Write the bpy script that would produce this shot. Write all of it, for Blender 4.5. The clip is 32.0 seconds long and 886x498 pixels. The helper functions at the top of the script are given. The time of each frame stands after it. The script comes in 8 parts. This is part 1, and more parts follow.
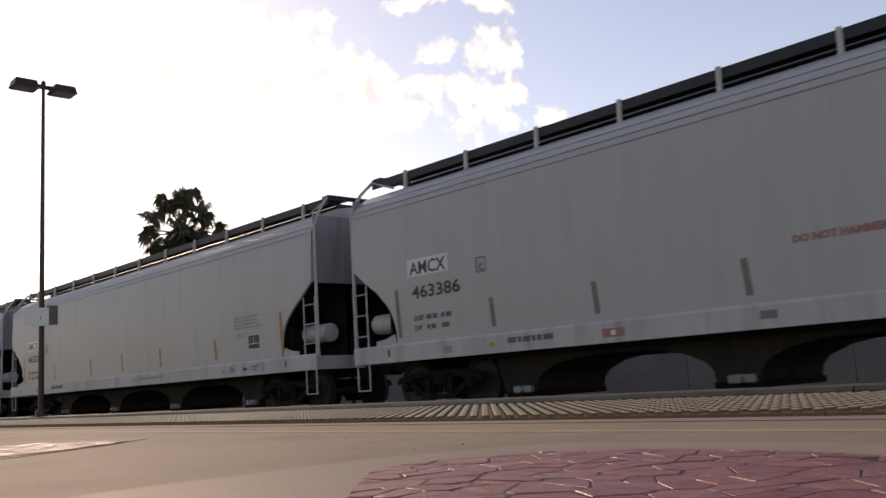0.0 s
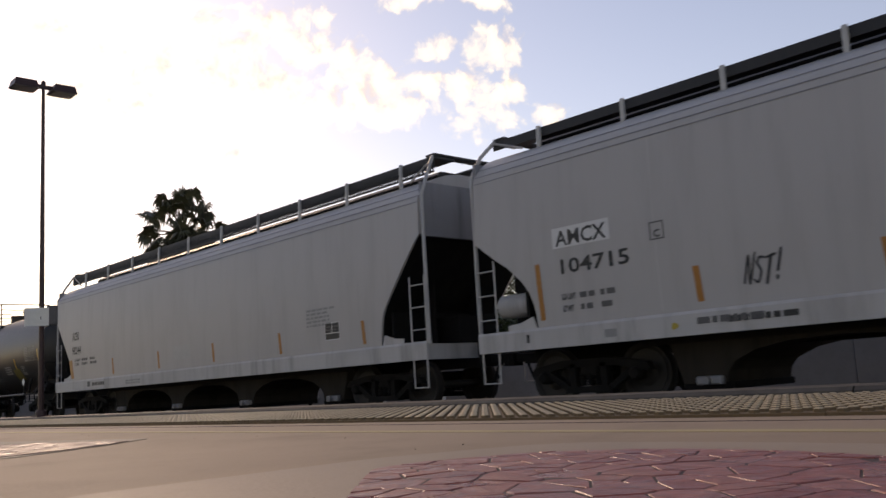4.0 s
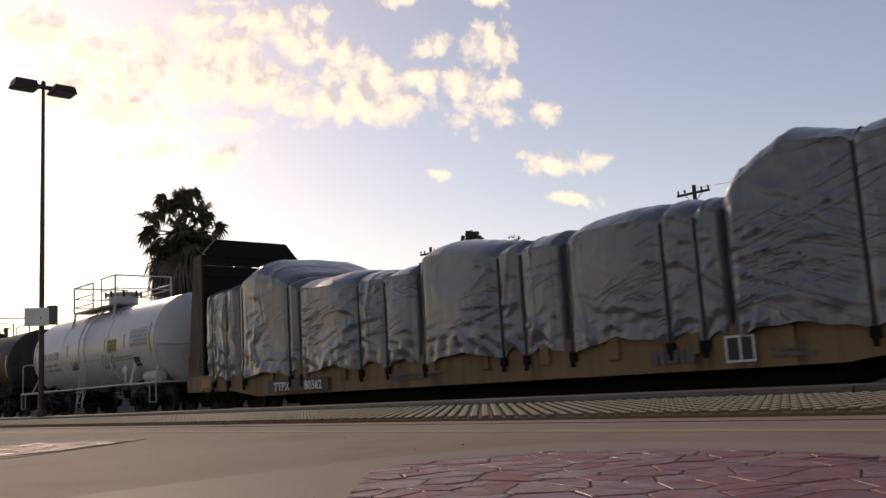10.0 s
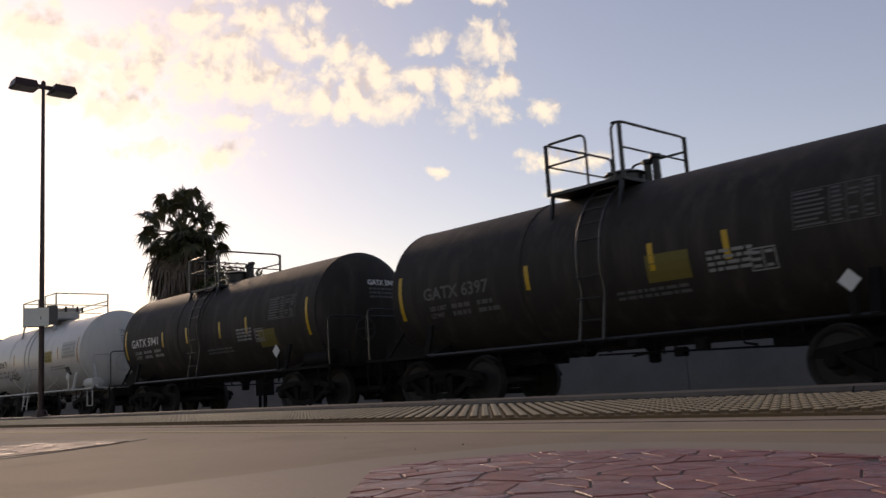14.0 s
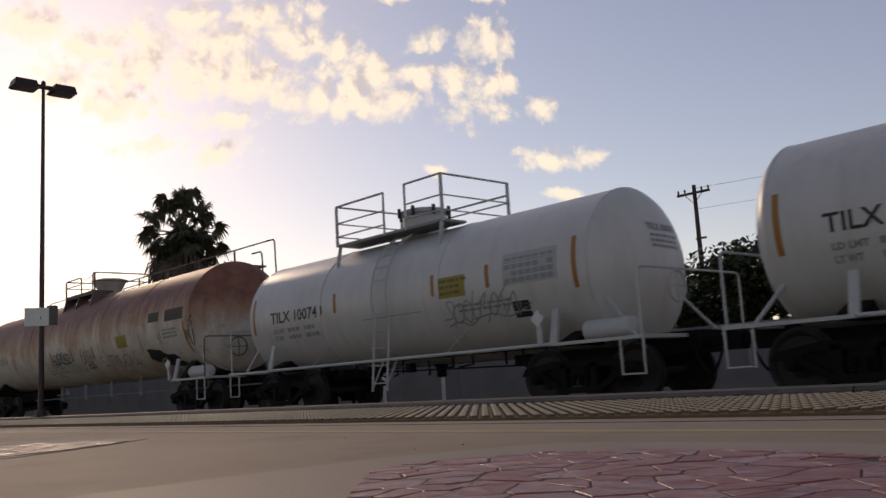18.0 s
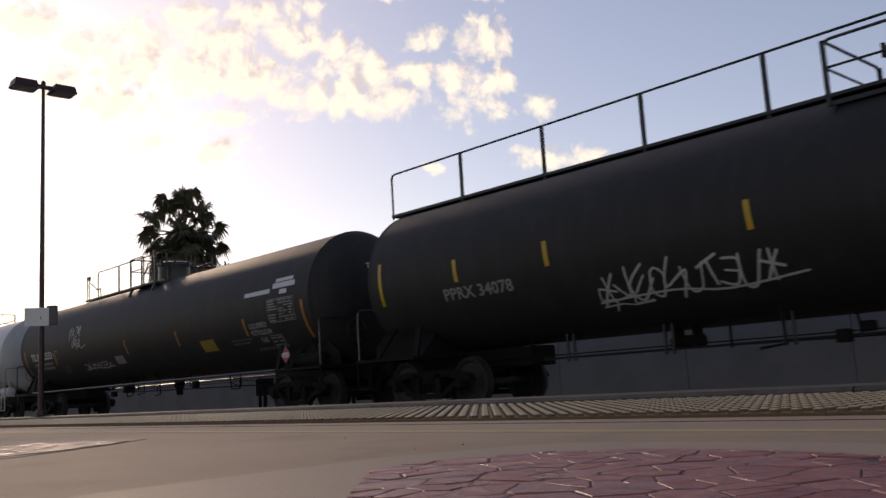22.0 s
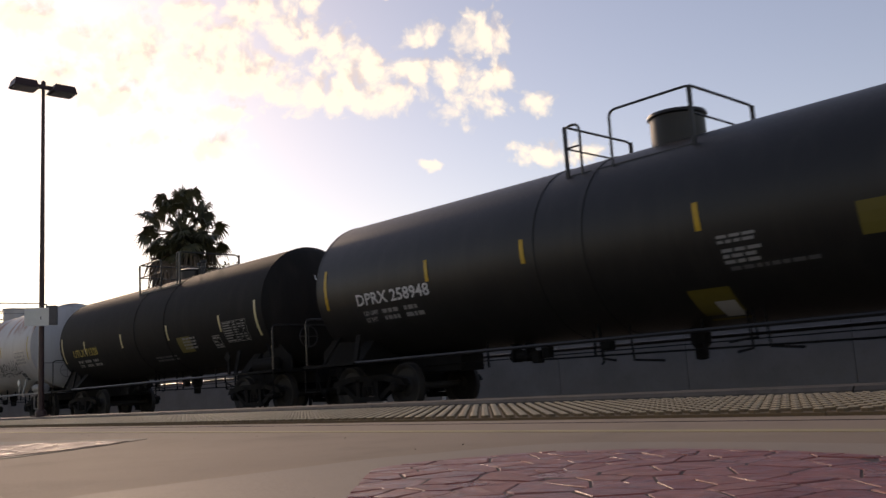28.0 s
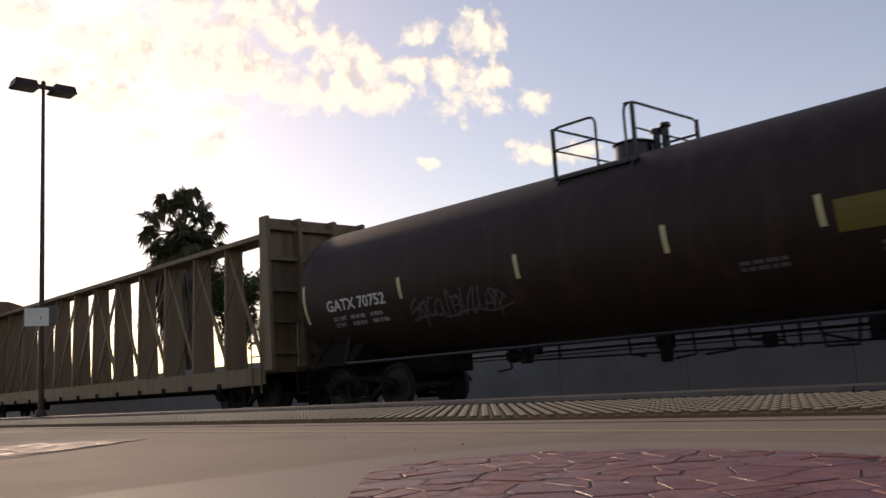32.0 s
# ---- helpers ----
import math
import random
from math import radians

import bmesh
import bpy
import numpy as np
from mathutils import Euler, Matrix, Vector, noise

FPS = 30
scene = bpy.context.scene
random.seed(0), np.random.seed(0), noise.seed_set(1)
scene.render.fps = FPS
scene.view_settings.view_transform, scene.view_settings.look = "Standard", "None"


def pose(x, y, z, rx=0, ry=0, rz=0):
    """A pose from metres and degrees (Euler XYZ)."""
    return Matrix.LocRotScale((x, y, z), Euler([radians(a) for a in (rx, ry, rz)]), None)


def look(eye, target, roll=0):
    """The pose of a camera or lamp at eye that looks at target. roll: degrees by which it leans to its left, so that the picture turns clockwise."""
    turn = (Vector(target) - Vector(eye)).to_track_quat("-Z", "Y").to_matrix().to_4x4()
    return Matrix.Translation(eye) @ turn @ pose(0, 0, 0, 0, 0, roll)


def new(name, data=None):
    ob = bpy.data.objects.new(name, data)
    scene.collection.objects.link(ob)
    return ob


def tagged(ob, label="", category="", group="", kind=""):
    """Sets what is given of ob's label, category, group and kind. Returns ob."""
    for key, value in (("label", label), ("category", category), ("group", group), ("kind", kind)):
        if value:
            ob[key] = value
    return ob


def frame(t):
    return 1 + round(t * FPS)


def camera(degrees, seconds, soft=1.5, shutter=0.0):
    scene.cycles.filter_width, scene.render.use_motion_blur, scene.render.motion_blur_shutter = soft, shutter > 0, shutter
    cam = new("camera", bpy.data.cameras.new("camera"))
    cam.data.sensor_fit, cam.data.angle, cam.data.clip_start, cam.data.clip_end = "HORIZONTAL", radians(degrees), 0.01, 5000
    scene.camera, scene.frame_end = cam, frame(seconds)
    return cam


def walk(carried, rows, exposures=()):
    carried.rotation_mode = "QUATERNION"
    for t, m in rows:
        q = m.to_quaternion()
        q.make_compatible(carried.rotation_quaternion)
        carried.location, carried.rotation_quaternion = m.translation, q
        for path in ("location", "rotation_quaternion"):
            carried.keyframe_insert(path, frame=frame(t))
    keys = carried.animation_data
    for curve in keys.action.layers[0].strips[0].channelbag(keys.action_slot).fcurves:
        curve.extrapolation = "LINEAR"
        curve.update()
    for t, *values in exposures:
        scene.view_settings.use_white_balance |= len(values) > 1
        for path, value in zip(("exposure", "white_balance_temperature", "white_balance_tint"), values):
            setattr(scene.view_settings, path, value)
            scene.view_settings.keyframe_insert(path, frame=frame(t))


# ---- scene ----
# Freight train passing a low station platform, seen from a camera set down on the platform.
# x: along the track, the way the train runs; y: away from the platform; z = 0: top of rail.
EYE = (0.0, 0.0, 0.475)
cam = camera(52.78, 32.0, soft=1.5, shutter=0.12)
AIM = (EYE[0] - 0.722906, EYE[1] + 0.674750, EYE[2] + 0.148722)
walk(cam, [(0.0, look(EYE, AIM, -3.433)), (32.0, look(EYE, AIM, -3.433))],
     exposures=[(t, stops, kelvin, 27) for t, stops, kelvin in (
         (0.0, 0.35, 8350), (3.0, 0.3, 8350), (6.0, 0.14, 8350), (7.0, 0.10, 8350), (8.0, -0.14, 8350), (9.0, -0.08, 8350), (10.0, -0.15, 8350), (13.0, -0.2, 8350), (17.0, -0.3, 8250), (19.0, -0.28, 8100), (21.0, -0.15, 7900),
         (23.0, -0.06, 8100), (28.0, -0.02, 8350), (32.0, 0.0, 8350))])

# ---------------------------------------------------------------- light
SUN_AZ, SUN_EL = -72.0, 22.0      # degrees from +y towards +x, and above the horizon
sun_dir = Vector((math.sin(radians(SUN_AZ)) * math.cos(radians(SUN_EL)),
                  math.cos(radians(SUN_AZ)) * math.cos(radians(SUN_EL)), math.sin(radians(SUN_EL))))
world = bpy.data.worlds.new("sky")
scene.world = world
world.use_nodes = True
wn, wl = world.node_tree.nodes, world.node_tree.links
wn.clear()
sky = wn.new("ShaderNodeTexSky")
sky.sky_type = "NISHITA"
sky.sun_disc = False
sky.sun_elevation, sky.sun_rotation = radians(SUN_EL), radians(SUN_AZ)
sky.air_density, sky.dust_density, sky.ozone_density = 1.0, 0.28, 1.2
bg = wn.new("ShaderNodeBackground")
bg.inputs["Strength"].default_value = 0.128
wo = wn.new("ShaderNodeOutputWorld")
wl.new(sky.outputs[0], bg.inputs["Color"])
wl.new(bg.outputs[0], wo.inputs["Surface"])
sun = new("sun", bpy.data.lights.new("sun", "SUN"))
sun.data.energy, sun.data.angle, sun.data.color = 2.4, radians(3.0), (1.0, 0.88, 0.70)
sun.matrix_world = look(tuple(sun_dir * 100), (0, 0, 0))


# ---------------------------------------------------------------- materials
def nodes_of(name):
    m = bpy.data.materials.new(name)
    m.use_nodes = True
    nt = m.node_tree
    return m, nt.nodes, nt.links, nt.nodes["Principled BSDF"]


def noise_node(n, l, vec, scale, detail=4.0, rough=0.55, dist=0.0):
    t = n.new("ShaderNodeTexNoise")
    t.inputs["Scale"].default_value, t.inputs["Detail"].default_value = scale, detail
    t.inputs["Roughness"].default_value, t.inputs["Distortion"].default_value = rough, dist
    l.new(vec, t.inputs["Vector"])
    return t.outputs["Fac"]


def ramp(n, l, fac, lo, hi):
    r = n.new("ShaderNodeMapRange")
    r.interpolation_type = "SMOOTHSTEP"
    r.inputs["From Min"].default_value, r.inputs["From Max"].default_value = lo, hi
    l.new(fac, r.inputs["Value"])
    return r.outputs["Result"]


def mixc(n, l, fac, a, b):
    m = n.new("ShaderNodeMix")
    m.data_type = "RGBA"
    for sock, v in ((m.inputs["Factor"], fac), (m.inputs["A"], a), (m.inputs["B"], b)):
        if isinstance(v, (int, float)):
            sock.default_value = v
        elif isinstance(v, tuple):
            sock.default_value = (*v, 1.0)
        else:
            l.new(v, sock)
    return m.outputs["Result"]


def mathn(n, l, op, a, b=0.0):
    m = n.new("ShaderNodeMath")
    m.operation = op
    for sock, v in ((m.inputs[0], a), (m.inputs[1], b)):
        if isinstance(v, (int, float)):
            sock.default_value = v
        else:
            l.new(v, sock)
    return m.outputs[0]


def coords(n, l, scale=(1, 1, 1), shift=True):
    """Object coordinates, scaled, shifted for each object by its own random number."""
    tc = n.new("ShaderNodeTexCoord")
    mp = n.new("ShaderNodeMapping")
    mp.inputs["Scale"].default_value = scale
    l.new(tc.outputs["Object"], mp.inputs["Vector"])
    if shift:
        oi = n.new("ShaderNodeObjectInfo")
        l.new(mathn(n, l, "MULTIPLY", oi.outputs["Random"], 37.0), mp.inputs["Location"])
    return mp.outputs["Vector"]


def bump(n, l, bsdf, height, strength, dist=0.01):
    b = n.new("ShaderNodeBump")
    b.inputs["Strength"].default_value, b.inputs["Distance"].default_value = strength, dist
    l.new(height, b.inputs["Height"])
    l.new(b.outputs["Normal"], bsdf.inputs["Normal"])


def paint(name, col, dirt=(0.12, 0.10, 0.085), amount=0.5, rough=0.5, metal=0.0, relief=0.12, rust=0.0, size=1.0, spec=0.5):
    """Weathered paint: vertical grime streaks, blotches, optional rust patches."""
    m, n, l, b = nodes_of(name)
    fine = noise_node(n, l, coords(n, l, (3.2 * size, 3.2 * size, 0.45 * size)), 1.0, 6.0, 0.6)
    broad = noise_node(n, l, coords(n, l, (0.5 * size, 0.5 * size, 0.7 * size)), 1.0, 4.0, 0.5, 0.6)
    grain = noise_node(n, l, coords(n, l, (30 * size,) * 3), 1.0, 3.0)
    streak = mathn(n, l, "MULTIPLY", ramp(n, l, fine, 0.42, 0.78), amount)
    blotch = mathn(n, l, "MULTIPLY", ramp(n, l, broad, 0.45, 0.75), amount * 0.7)
    c = mixc(n, l, streak, col, dirt)
    c = mixc(n, l, blotch, c, tuple(0.55 * a + 0.45 * d for a, d in zip(col, dirt)))
    if rust > 0:
        rn = noise_node(n, l, coords(n, l, (0.9, 0.9, 1.3)), 1.0, 7.0, 0.65, 0.4)
        c = mixc(n, l, ramp(n, l, rn, 0.72 - 0.3 * rust, 0.80 - 0.2 * rust), c, (0.16, 0.055, 0.025))
    l.new(c, b.inputs["Base Color"])
    r = mathn(n, l, "MULTIPLY_ADD", grain, 0.25)
    r.node.inputs[2].default_value = rough - 0.12
    l.new(r, b.inputs["Roughness"])
    b.inputs["Metallic"].default_value = metal
    b.inputs["Specular IOR Level"].default_value = spec
    bump(n, l, b, mathn(n, l, "ADD", broad, mathn(n, l, "MULTIPLY", grain, 0.12)), relief, 0.02)
    return m


def plain(name, col, rough=0.5, metal=0.0):
    m, n, l, b = nodes_of(name)
    g = noise_node(n, l, coords(n, l, (9, 9, 9)), 1.0, 4.0)
    l.new(mixc(n, l, mathn(n, l, "MULTIPLY", g, 0.5), col, tuple(0.6 * c for c in col)), b.inputs["Base Color"])
    b.inputs["Roughness"].default_value, b.inputs["Metallic"].default_value = rough, metal
    return m


HOPPER_WHITE = paint("hopper_white_paint", (0.425, 0.41, 0.41), (0.24, 0.215, 0.21), 0.22, 0.45, relief=0.16)
# darker copy of the hopper paint: shade on the end sheets as colour
HOPPER_DIM = paint("hopper_dimmed_paint", (0.26, 0.26, 0.28), (0.10, 0.09, 0.09), 0.6, 0.55)
HOPPER_GREY = paint("hopper_sill_paint", (0.47, 0.46, 0.46), (0.17, 0.15, 0.14), 0.55, 0.55)
TANK_BLACK = paint("tank_black_paint", (0.013, 0.0115, 0.011), (0.034, 0.029, 0.026), 0.5, 0.44, spec=0.5, relief=0.05)
TANK_SOOT = paint("tank_dusty_black_paint", (0.027, 0.022, 0.020), (0.080, 0.063, 0.054), 0.7, 0.68, spec=0.3, relief=0.08)
TANK_GRAPHITE = paint("tank_graphite_black_paint", (0.026, 0.0235, 0.0235), (0.050, 0.044, 0.043), 0.5, 0.62, spec=0.3, relief=0.06)
TANK_BROWN = paint("tank_brownish_black_paint", (0.027, 0.014, 0.012), (0.062, 0.034, 0.028), 0.65, 0.62, spec=0.3, relief=0.08)
TANK_WHITE = paint("tank_white_paint", (0.60, 0.575, 0.555), (0.32, 0.28, 0.25), 0.28, 0.36, relief=0.05)
TANK_GREYWHITE = paint("tank_greyish_white_paint", (0.47, 0.455, 0.455), (0.26, 0.23, 0.22), 0.26, 0.42, relief=0.05)
TANK_PATCHY = paint("tank_dirty_white_paint", (0.54, 0.51, 0.48), (0.27, 0.20, 0.15), 0.40, 0.45, relief=0.05)
TANK_MATT = paint("tank_matt_black_paint", (0.0105, 0.009, 0.0085), (0.024, 0.019, 0.017), 0.6, 0.72, spec=0.22, relief=0.06)
TANK_STAIN = paint("brown_overflow_stain", (0.42, 0.35, 0.28), (0.24, 0.16, 0.11), 0.7, 0.55, relief=0.05)
FLAT_BROWN = paint("flat_car_brown_paint", (0.012, 0.0085, 0.0075), (0.005, 0.0045, 0.0045), 0.7, 0.75, spec=0.2)
# rusty brown of the tan car's posts, darkened to hold their shade
FLAT_RUST_SHADE = paint("shaded_rusty_bulkhead_paint", (0.13, 0.075, 0.045), (0.03, 0.02, 0.016), 0.85, 0.75, size=1.6)
# outlet bays and floor sheets: the shade under the body is in this near-black
HOPPER_UNDER = paint("hopper_outlet_shaded_paint", (0.034, 0.029, 0.025), (0.012, 0.0105, 0.010), 0.8, 0.85, spec=0.15)
FLAT_TAN = paint("flat_car_tan_paint", (0.245, 0.14, 0.066), (0.05, 0.033, 0.024), 0.9, 0.65, rust=0.25)
BOX_RED = paint("box_car_red_brown_paint", (0.17, 0.075, 0.055), (0.07, 0.04, 0.03), 0.6, 0.6)
BEAM_TAN = paint("centre_beam_tan_paint", (0.19, 0.13, 0.078), (0.08, 0.05, 0.035), 0.75, 0.6, rust=0.25)
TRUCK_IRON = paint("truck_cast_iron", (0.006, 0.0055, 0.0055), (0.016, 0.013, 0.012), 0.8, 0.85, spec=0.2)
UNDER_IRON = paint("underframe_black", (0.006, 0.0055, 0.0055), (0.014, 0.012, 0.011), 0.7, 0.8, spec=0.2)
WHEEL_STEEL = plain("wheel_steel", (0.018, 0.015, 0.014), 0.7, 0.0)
BLACK_RAIL = plain("black_pipe_paint", (0.016, 0.015, 0.016), 0.4)
RUSTY_RAIL = paint("rust_browned_steel", (0.17, 0.125, 0.105), (0.085, 0.045, 0.03), 0.6, 0.8)
DULL_WHITE = paint("dulled_white_paint", (0.50, 0.48, 0.45), (0.26, 0.21, 0.18), 0.5, 0.7)
WHITE_RAIL = plain("white_pipe_paint", (0.52, 0.51, 0.50), 0.5)
GREY_RAIL = plain("grey_galvanised_pipe", (0.27, 0.268, 0.27), 0.55, 0.2)
ROOF_GRATE = plain("dark_walkway_grating", (0.030, 0.030, 0.034), 0.55, 0.3)
WORN_TAPE = plain("worn_grey_tape", (0.20, 0.185, 0.17), 0.6)
YELLOW = plain("yellow_reflective_tape", (0.62, 0.36, 0.012), 0.35)
PALE_TAPE = plain("pale_reflective_tape", (0.62, 0.53, 0.30), 0.4)
AMBER = plain("amber_reflective_tape", (0.43, 0.165, 0.022), 0.45)
PANEL_OLIVE = plain("faded_yellow_panel", (0.16, 0.125, 0.02), 0.55)
PLACARD_RED = plain("red_placard_card", (0.42, 0.045, 0.06), 0.5)
PANEL_YELLOW = plain("yellow_stencil_panel", (0.36, 0.255, 0.035), 0.55)
INK_BLACK = plain("black_stencil_paint", (0.02, 0.02, 0.022), 0.5)
INK_WHITE = plain("white_stencil_paint", (0.70, 0.70, 0.70), 0.5)
INK_GREY = plain("grey_stencil_paint", (0.30, 0.30, 0.30), 0.55)
INK_FAINT = plain("faded_grey_stencil", (0.115, 0.112, 0.115), 0.6)
INK_BROWN = plain("sooty_brown_patch", (0.075, 0.052, 0.042), 0.7)
INK_RED = plain("red_stencil_paint", (0.38, 0.17, 0.15), 0.55)
INK_GOLD = plain("gold_stencil_paint", (0.45, 0.33, 0.05), 0.5)
PATCH_GREY = plain("grey_data_patch", (0.46, 0.46, 0.46), 0.5)
SPRAY_BLACK = plain("black_spray_paint", (0.03, 0.03, 0.035), 0.6)
SPRAY_TEAL = plain("dark_green_spray_paint", (0.02, 0.085, 0.075), 0.55)
SPRAY_WHITE = plain("white_spray_paint", (0.60, 0.60, 0.60), 0.6)
SPRAY_PINK = plain("pink_spray_paint", (0.36, 0.16, 0.14), 0.6)
SPRAY_ORANGE = plain("orange_spray_paint", (0.38, 0.15, 0.07), 0.6)
SPRAY_GREEN = plain("green_spray_paint", (0.07, 0.19, 0.13), 0.6)
SPRAY_LILAC = plain("lilac_spray_paint", (0.26, 0.17, 0.27), 0.6)
SPRAY_MAROON = plain("maroon_spray_paint", (0.10, 0.03, 0.04), 0.6)


def rusty_tank():
    m, n, l, b = nodes_of("rusted_cream_tank_paint")
    tc = n.new("ShaderNodeTexCoord")
    sp = n.new("ShaderNodeSeparateXYZ")
    l.new(tc.outputs["Object"], sp.inputs[0])
    big = noise_node(n, l, coords(n, l, (0.55, 0.55, 0.5), False), 1.0, 6.0, 0.6, 0.5)
    runs = noise_node(n, l, coords(n, l, (1.6, 0.6, 0.22), False), 1.0, 6.0, 0.65, 0.3)
    grain = noise_node(n, l, coords(n, l, (22, 22, 22), False), 1.0, 4.0)
    # the crown of the tank has rusted through its paint; runs reach down from it
    h = mathn(n, l, "ADD", sp.outputs["Z"], mathn(n, l, "MULTIPLY", mathn(n, l, "ADD", big, runs), 1.5))
    low = ramp(n, l, h, 3.55, 4.3)
    top = ramp(n, l, h, 4.12, 4.75)
    cream = mixc(n, l, ramp(n, l, big, 0.38, 0.66), (0.80, 0.735, 0.64), (0.62, 0.48, 0.37))
    spots = noise_node(n, l, coords(n, l, (2.6, 2.6, 3.4), False), 1.0, 7.0, 0.68, 0.4)
    cream = mixc(n, l, mathn(n, l, "MULTIPLY", ramp(n, l, spots, 0.54, 0.72), 0.55), cream, (0.30, 0.175, 0.11))
    c = mixc(n, l, low, cream, (0.50, 0.275, 0.17))
    c = mixc(n, l, top, c, mixc(n, l, ramp(n, l, spots, 0.35, 0.62), (0.33, 0.118, 0.07), (0.225, 0.072, 0.047)))
    drip = noise_node(n, l, coords(n, l, (3.4, 0.8, 0.10), False), 1.0, 7.0, 0.7, 0.2)
    c = mixc(n, l, mathn(n, l, "MULTIPLY", ramp(n, l, drip, 0.52, 0.70), 0.4), c, (0.19, 0.10, 0.065))
    c = mixc(n, l, mathn(n, l, "MULTIPLY", grain, 0.35), c, (0.10, 0.06, 0.045))
    l.new(c, b.inputs["Base Color"])
    b.inputs["Roughness"].default_value = 0.6
    bump(n, l, b, grain, 0.15, 0.01)
    return m


def patchy_tank(name, white, rust, lo, hi, amount, end=9.0):
    """White paint with rust patches along the shoulder and the crown of the tank."""
    m, n, l, b = nodes_of(name)
    tc = n.new("ShaderNodeTexCoord")
    sp = n.new("ShaderNodeSeparateXYZ")
    l.new(tc.outputs["Object"], sp.inputs[0])
    blob = noise_node(n, l, coords(n, l, (0.85, 0.4, 0.55), False), 1.0, 5.0, 0.55, 0.4)
    fine = noise_node(n, l, coords(n, l, (3.0, 3.0, 0.5), False), 1.0, 6.0, 0.6)
    grain = noise_node(n, l, coords(n, l, (9, 9, 7), False), 1.0, 6.0, 0.7)
    ragged = mathn(n, l, "ADD", sp.outputs["Z"], mathn(n, l, "MULTIPLY", mathn(n, l, "SUBTRACT", fine, 0.5), 0.4))
    shoulder = mathn(n, l, "MULTIPLY", ramp(n, l, ragged, lo, hi), ramp(n, l, blob, 0.45, 0.58))
    shoulder = mathn(n, l, "MULTIPLY", shoulder, mathn(n, l, "SUBTRACT", 1.0, ramp(n, l, ragged, end - 0.3, end)))
    shoulder = mathn(n, l, "MULTIPLY", shoulder, ramp(n, l, grain, 0.12, 0.42))
    c = mixc(n, l, mathn(n, l, "MULTIPLY", ramp(n, l, fine, 0.4, 0.8), 0.35), white, (0.27, 0.225, 0.195))
    c = mixc(n, l, mathn(n, l, "MULTIPLY", ramp(n, l, grain, 0.62, 0.78), 0.35), c, (0.30, 0.22, 0.17))
    c = mixc(n, l, mathn(n, l, "MULTIPLY", shoulder, amount), c, rust)
    l.new(c, b.inputs["Base Color"])
    b.inputs["Roughness"].default_value = 0.5
    bump(n, l, b, blob, 0.1, 0.02)
    return m


TANK_RUSTY = rusty_tank()
TANK_SPOTTED = patchy_tank("rust_patched_white_tank_paint", (0.50, 0.485, 0.475), (0.28, 0.105, 0.045), 3.0, 3.4, 0.92, 4.05)
HEAD_SPOTTED = patchy_tank("rust_crowned_grey_tank_end", (0.43, 0.43, 0.45), (0.14, 0.055, 0.032), 3.65, 3.95, 0.95)
TANK_GRIMED = patchy_tank("grimy_white_tank_paint", (0.53, 0.50, 0.47), (0.30, 0.19, 0.12), 2.6, 3.6, 0.75)


def wrap_sheet():
    m, n, l, b = nodes_of("silver_grey_wrap")
    broad = noise_node(n, l, coords(n, l, (0.6, 0.6, 0.6)), 1.0, 4.0)
    fold = noise_node(n, l, coords(n, l, (7.0, 7.0, 1.6)), 1.0, 5.0, 0.55, 0.9)
    l.new(mixc(n, l, broad, (0.135, 0.134, 0.145), (0.195, 0.192, 0.204)), b.inputs["Base Color"])
    b.inputs["Roughness"].default_value = 0.30
    b.inputs["Metallic"].default_value = 0.25
    b.inputs["Coat Weight"].default_value = 0.4
    b.inputs["Coat Roughness"].default_value = 0.2
    # long slanting creases, drawn tight towards the lashings, where the sheet is slack
    height = mathn(n, l, "MULTIPLY", fold, 0.5)
    for turn, where in ((0.30, 0.48), (-0.42, 0.54)):
        base = coords(n, l)
        rot = n.new("ShaderNodeMapping")
        rot.inputs["Rotation"].default_value = (0.0, turn, 0.0)
        l.new(base, rot.inputs["Vector"])
        sc = n.new("ShaderNodeMapping")
        sc.inputs["Scale"].default_value = (0.7, 2.0, 4.2)
        l.new(rot.outputs["Vector"], sc.inputs["Vector"])
        line = noise_node(n, l, sc.outputs["Vector"], 1.0, 3.0, 0.5, 0.5)
        sharp = mathn(n, l, "SUBTRACT", 1.0, ramp(n, l, mathn(n, l, "ABSOLUTE", mathn(n, l, "SUBTRACT", line, 0.5)), 0.0, 0.07))
        patch = ramp(n, l, noise_node(n, l, coords(n, l, (0.9 + turn * 0.2, 0.9, 1.1)), 1.0, 3.0), where, where + 0.12)
        height = mathn(n, l, "ADD", height, mathn(n, l, "MULTIPLY", mathn(n, l, "MULTIPLY", sharp, patch), 0.55))
    bump(n, l, b, height, 0.55, 0.03)
    return m


WRAP = wrap_sheet()
STRAP = plain("black_strap", (0.02, 0.02, 0.024), 0.6)


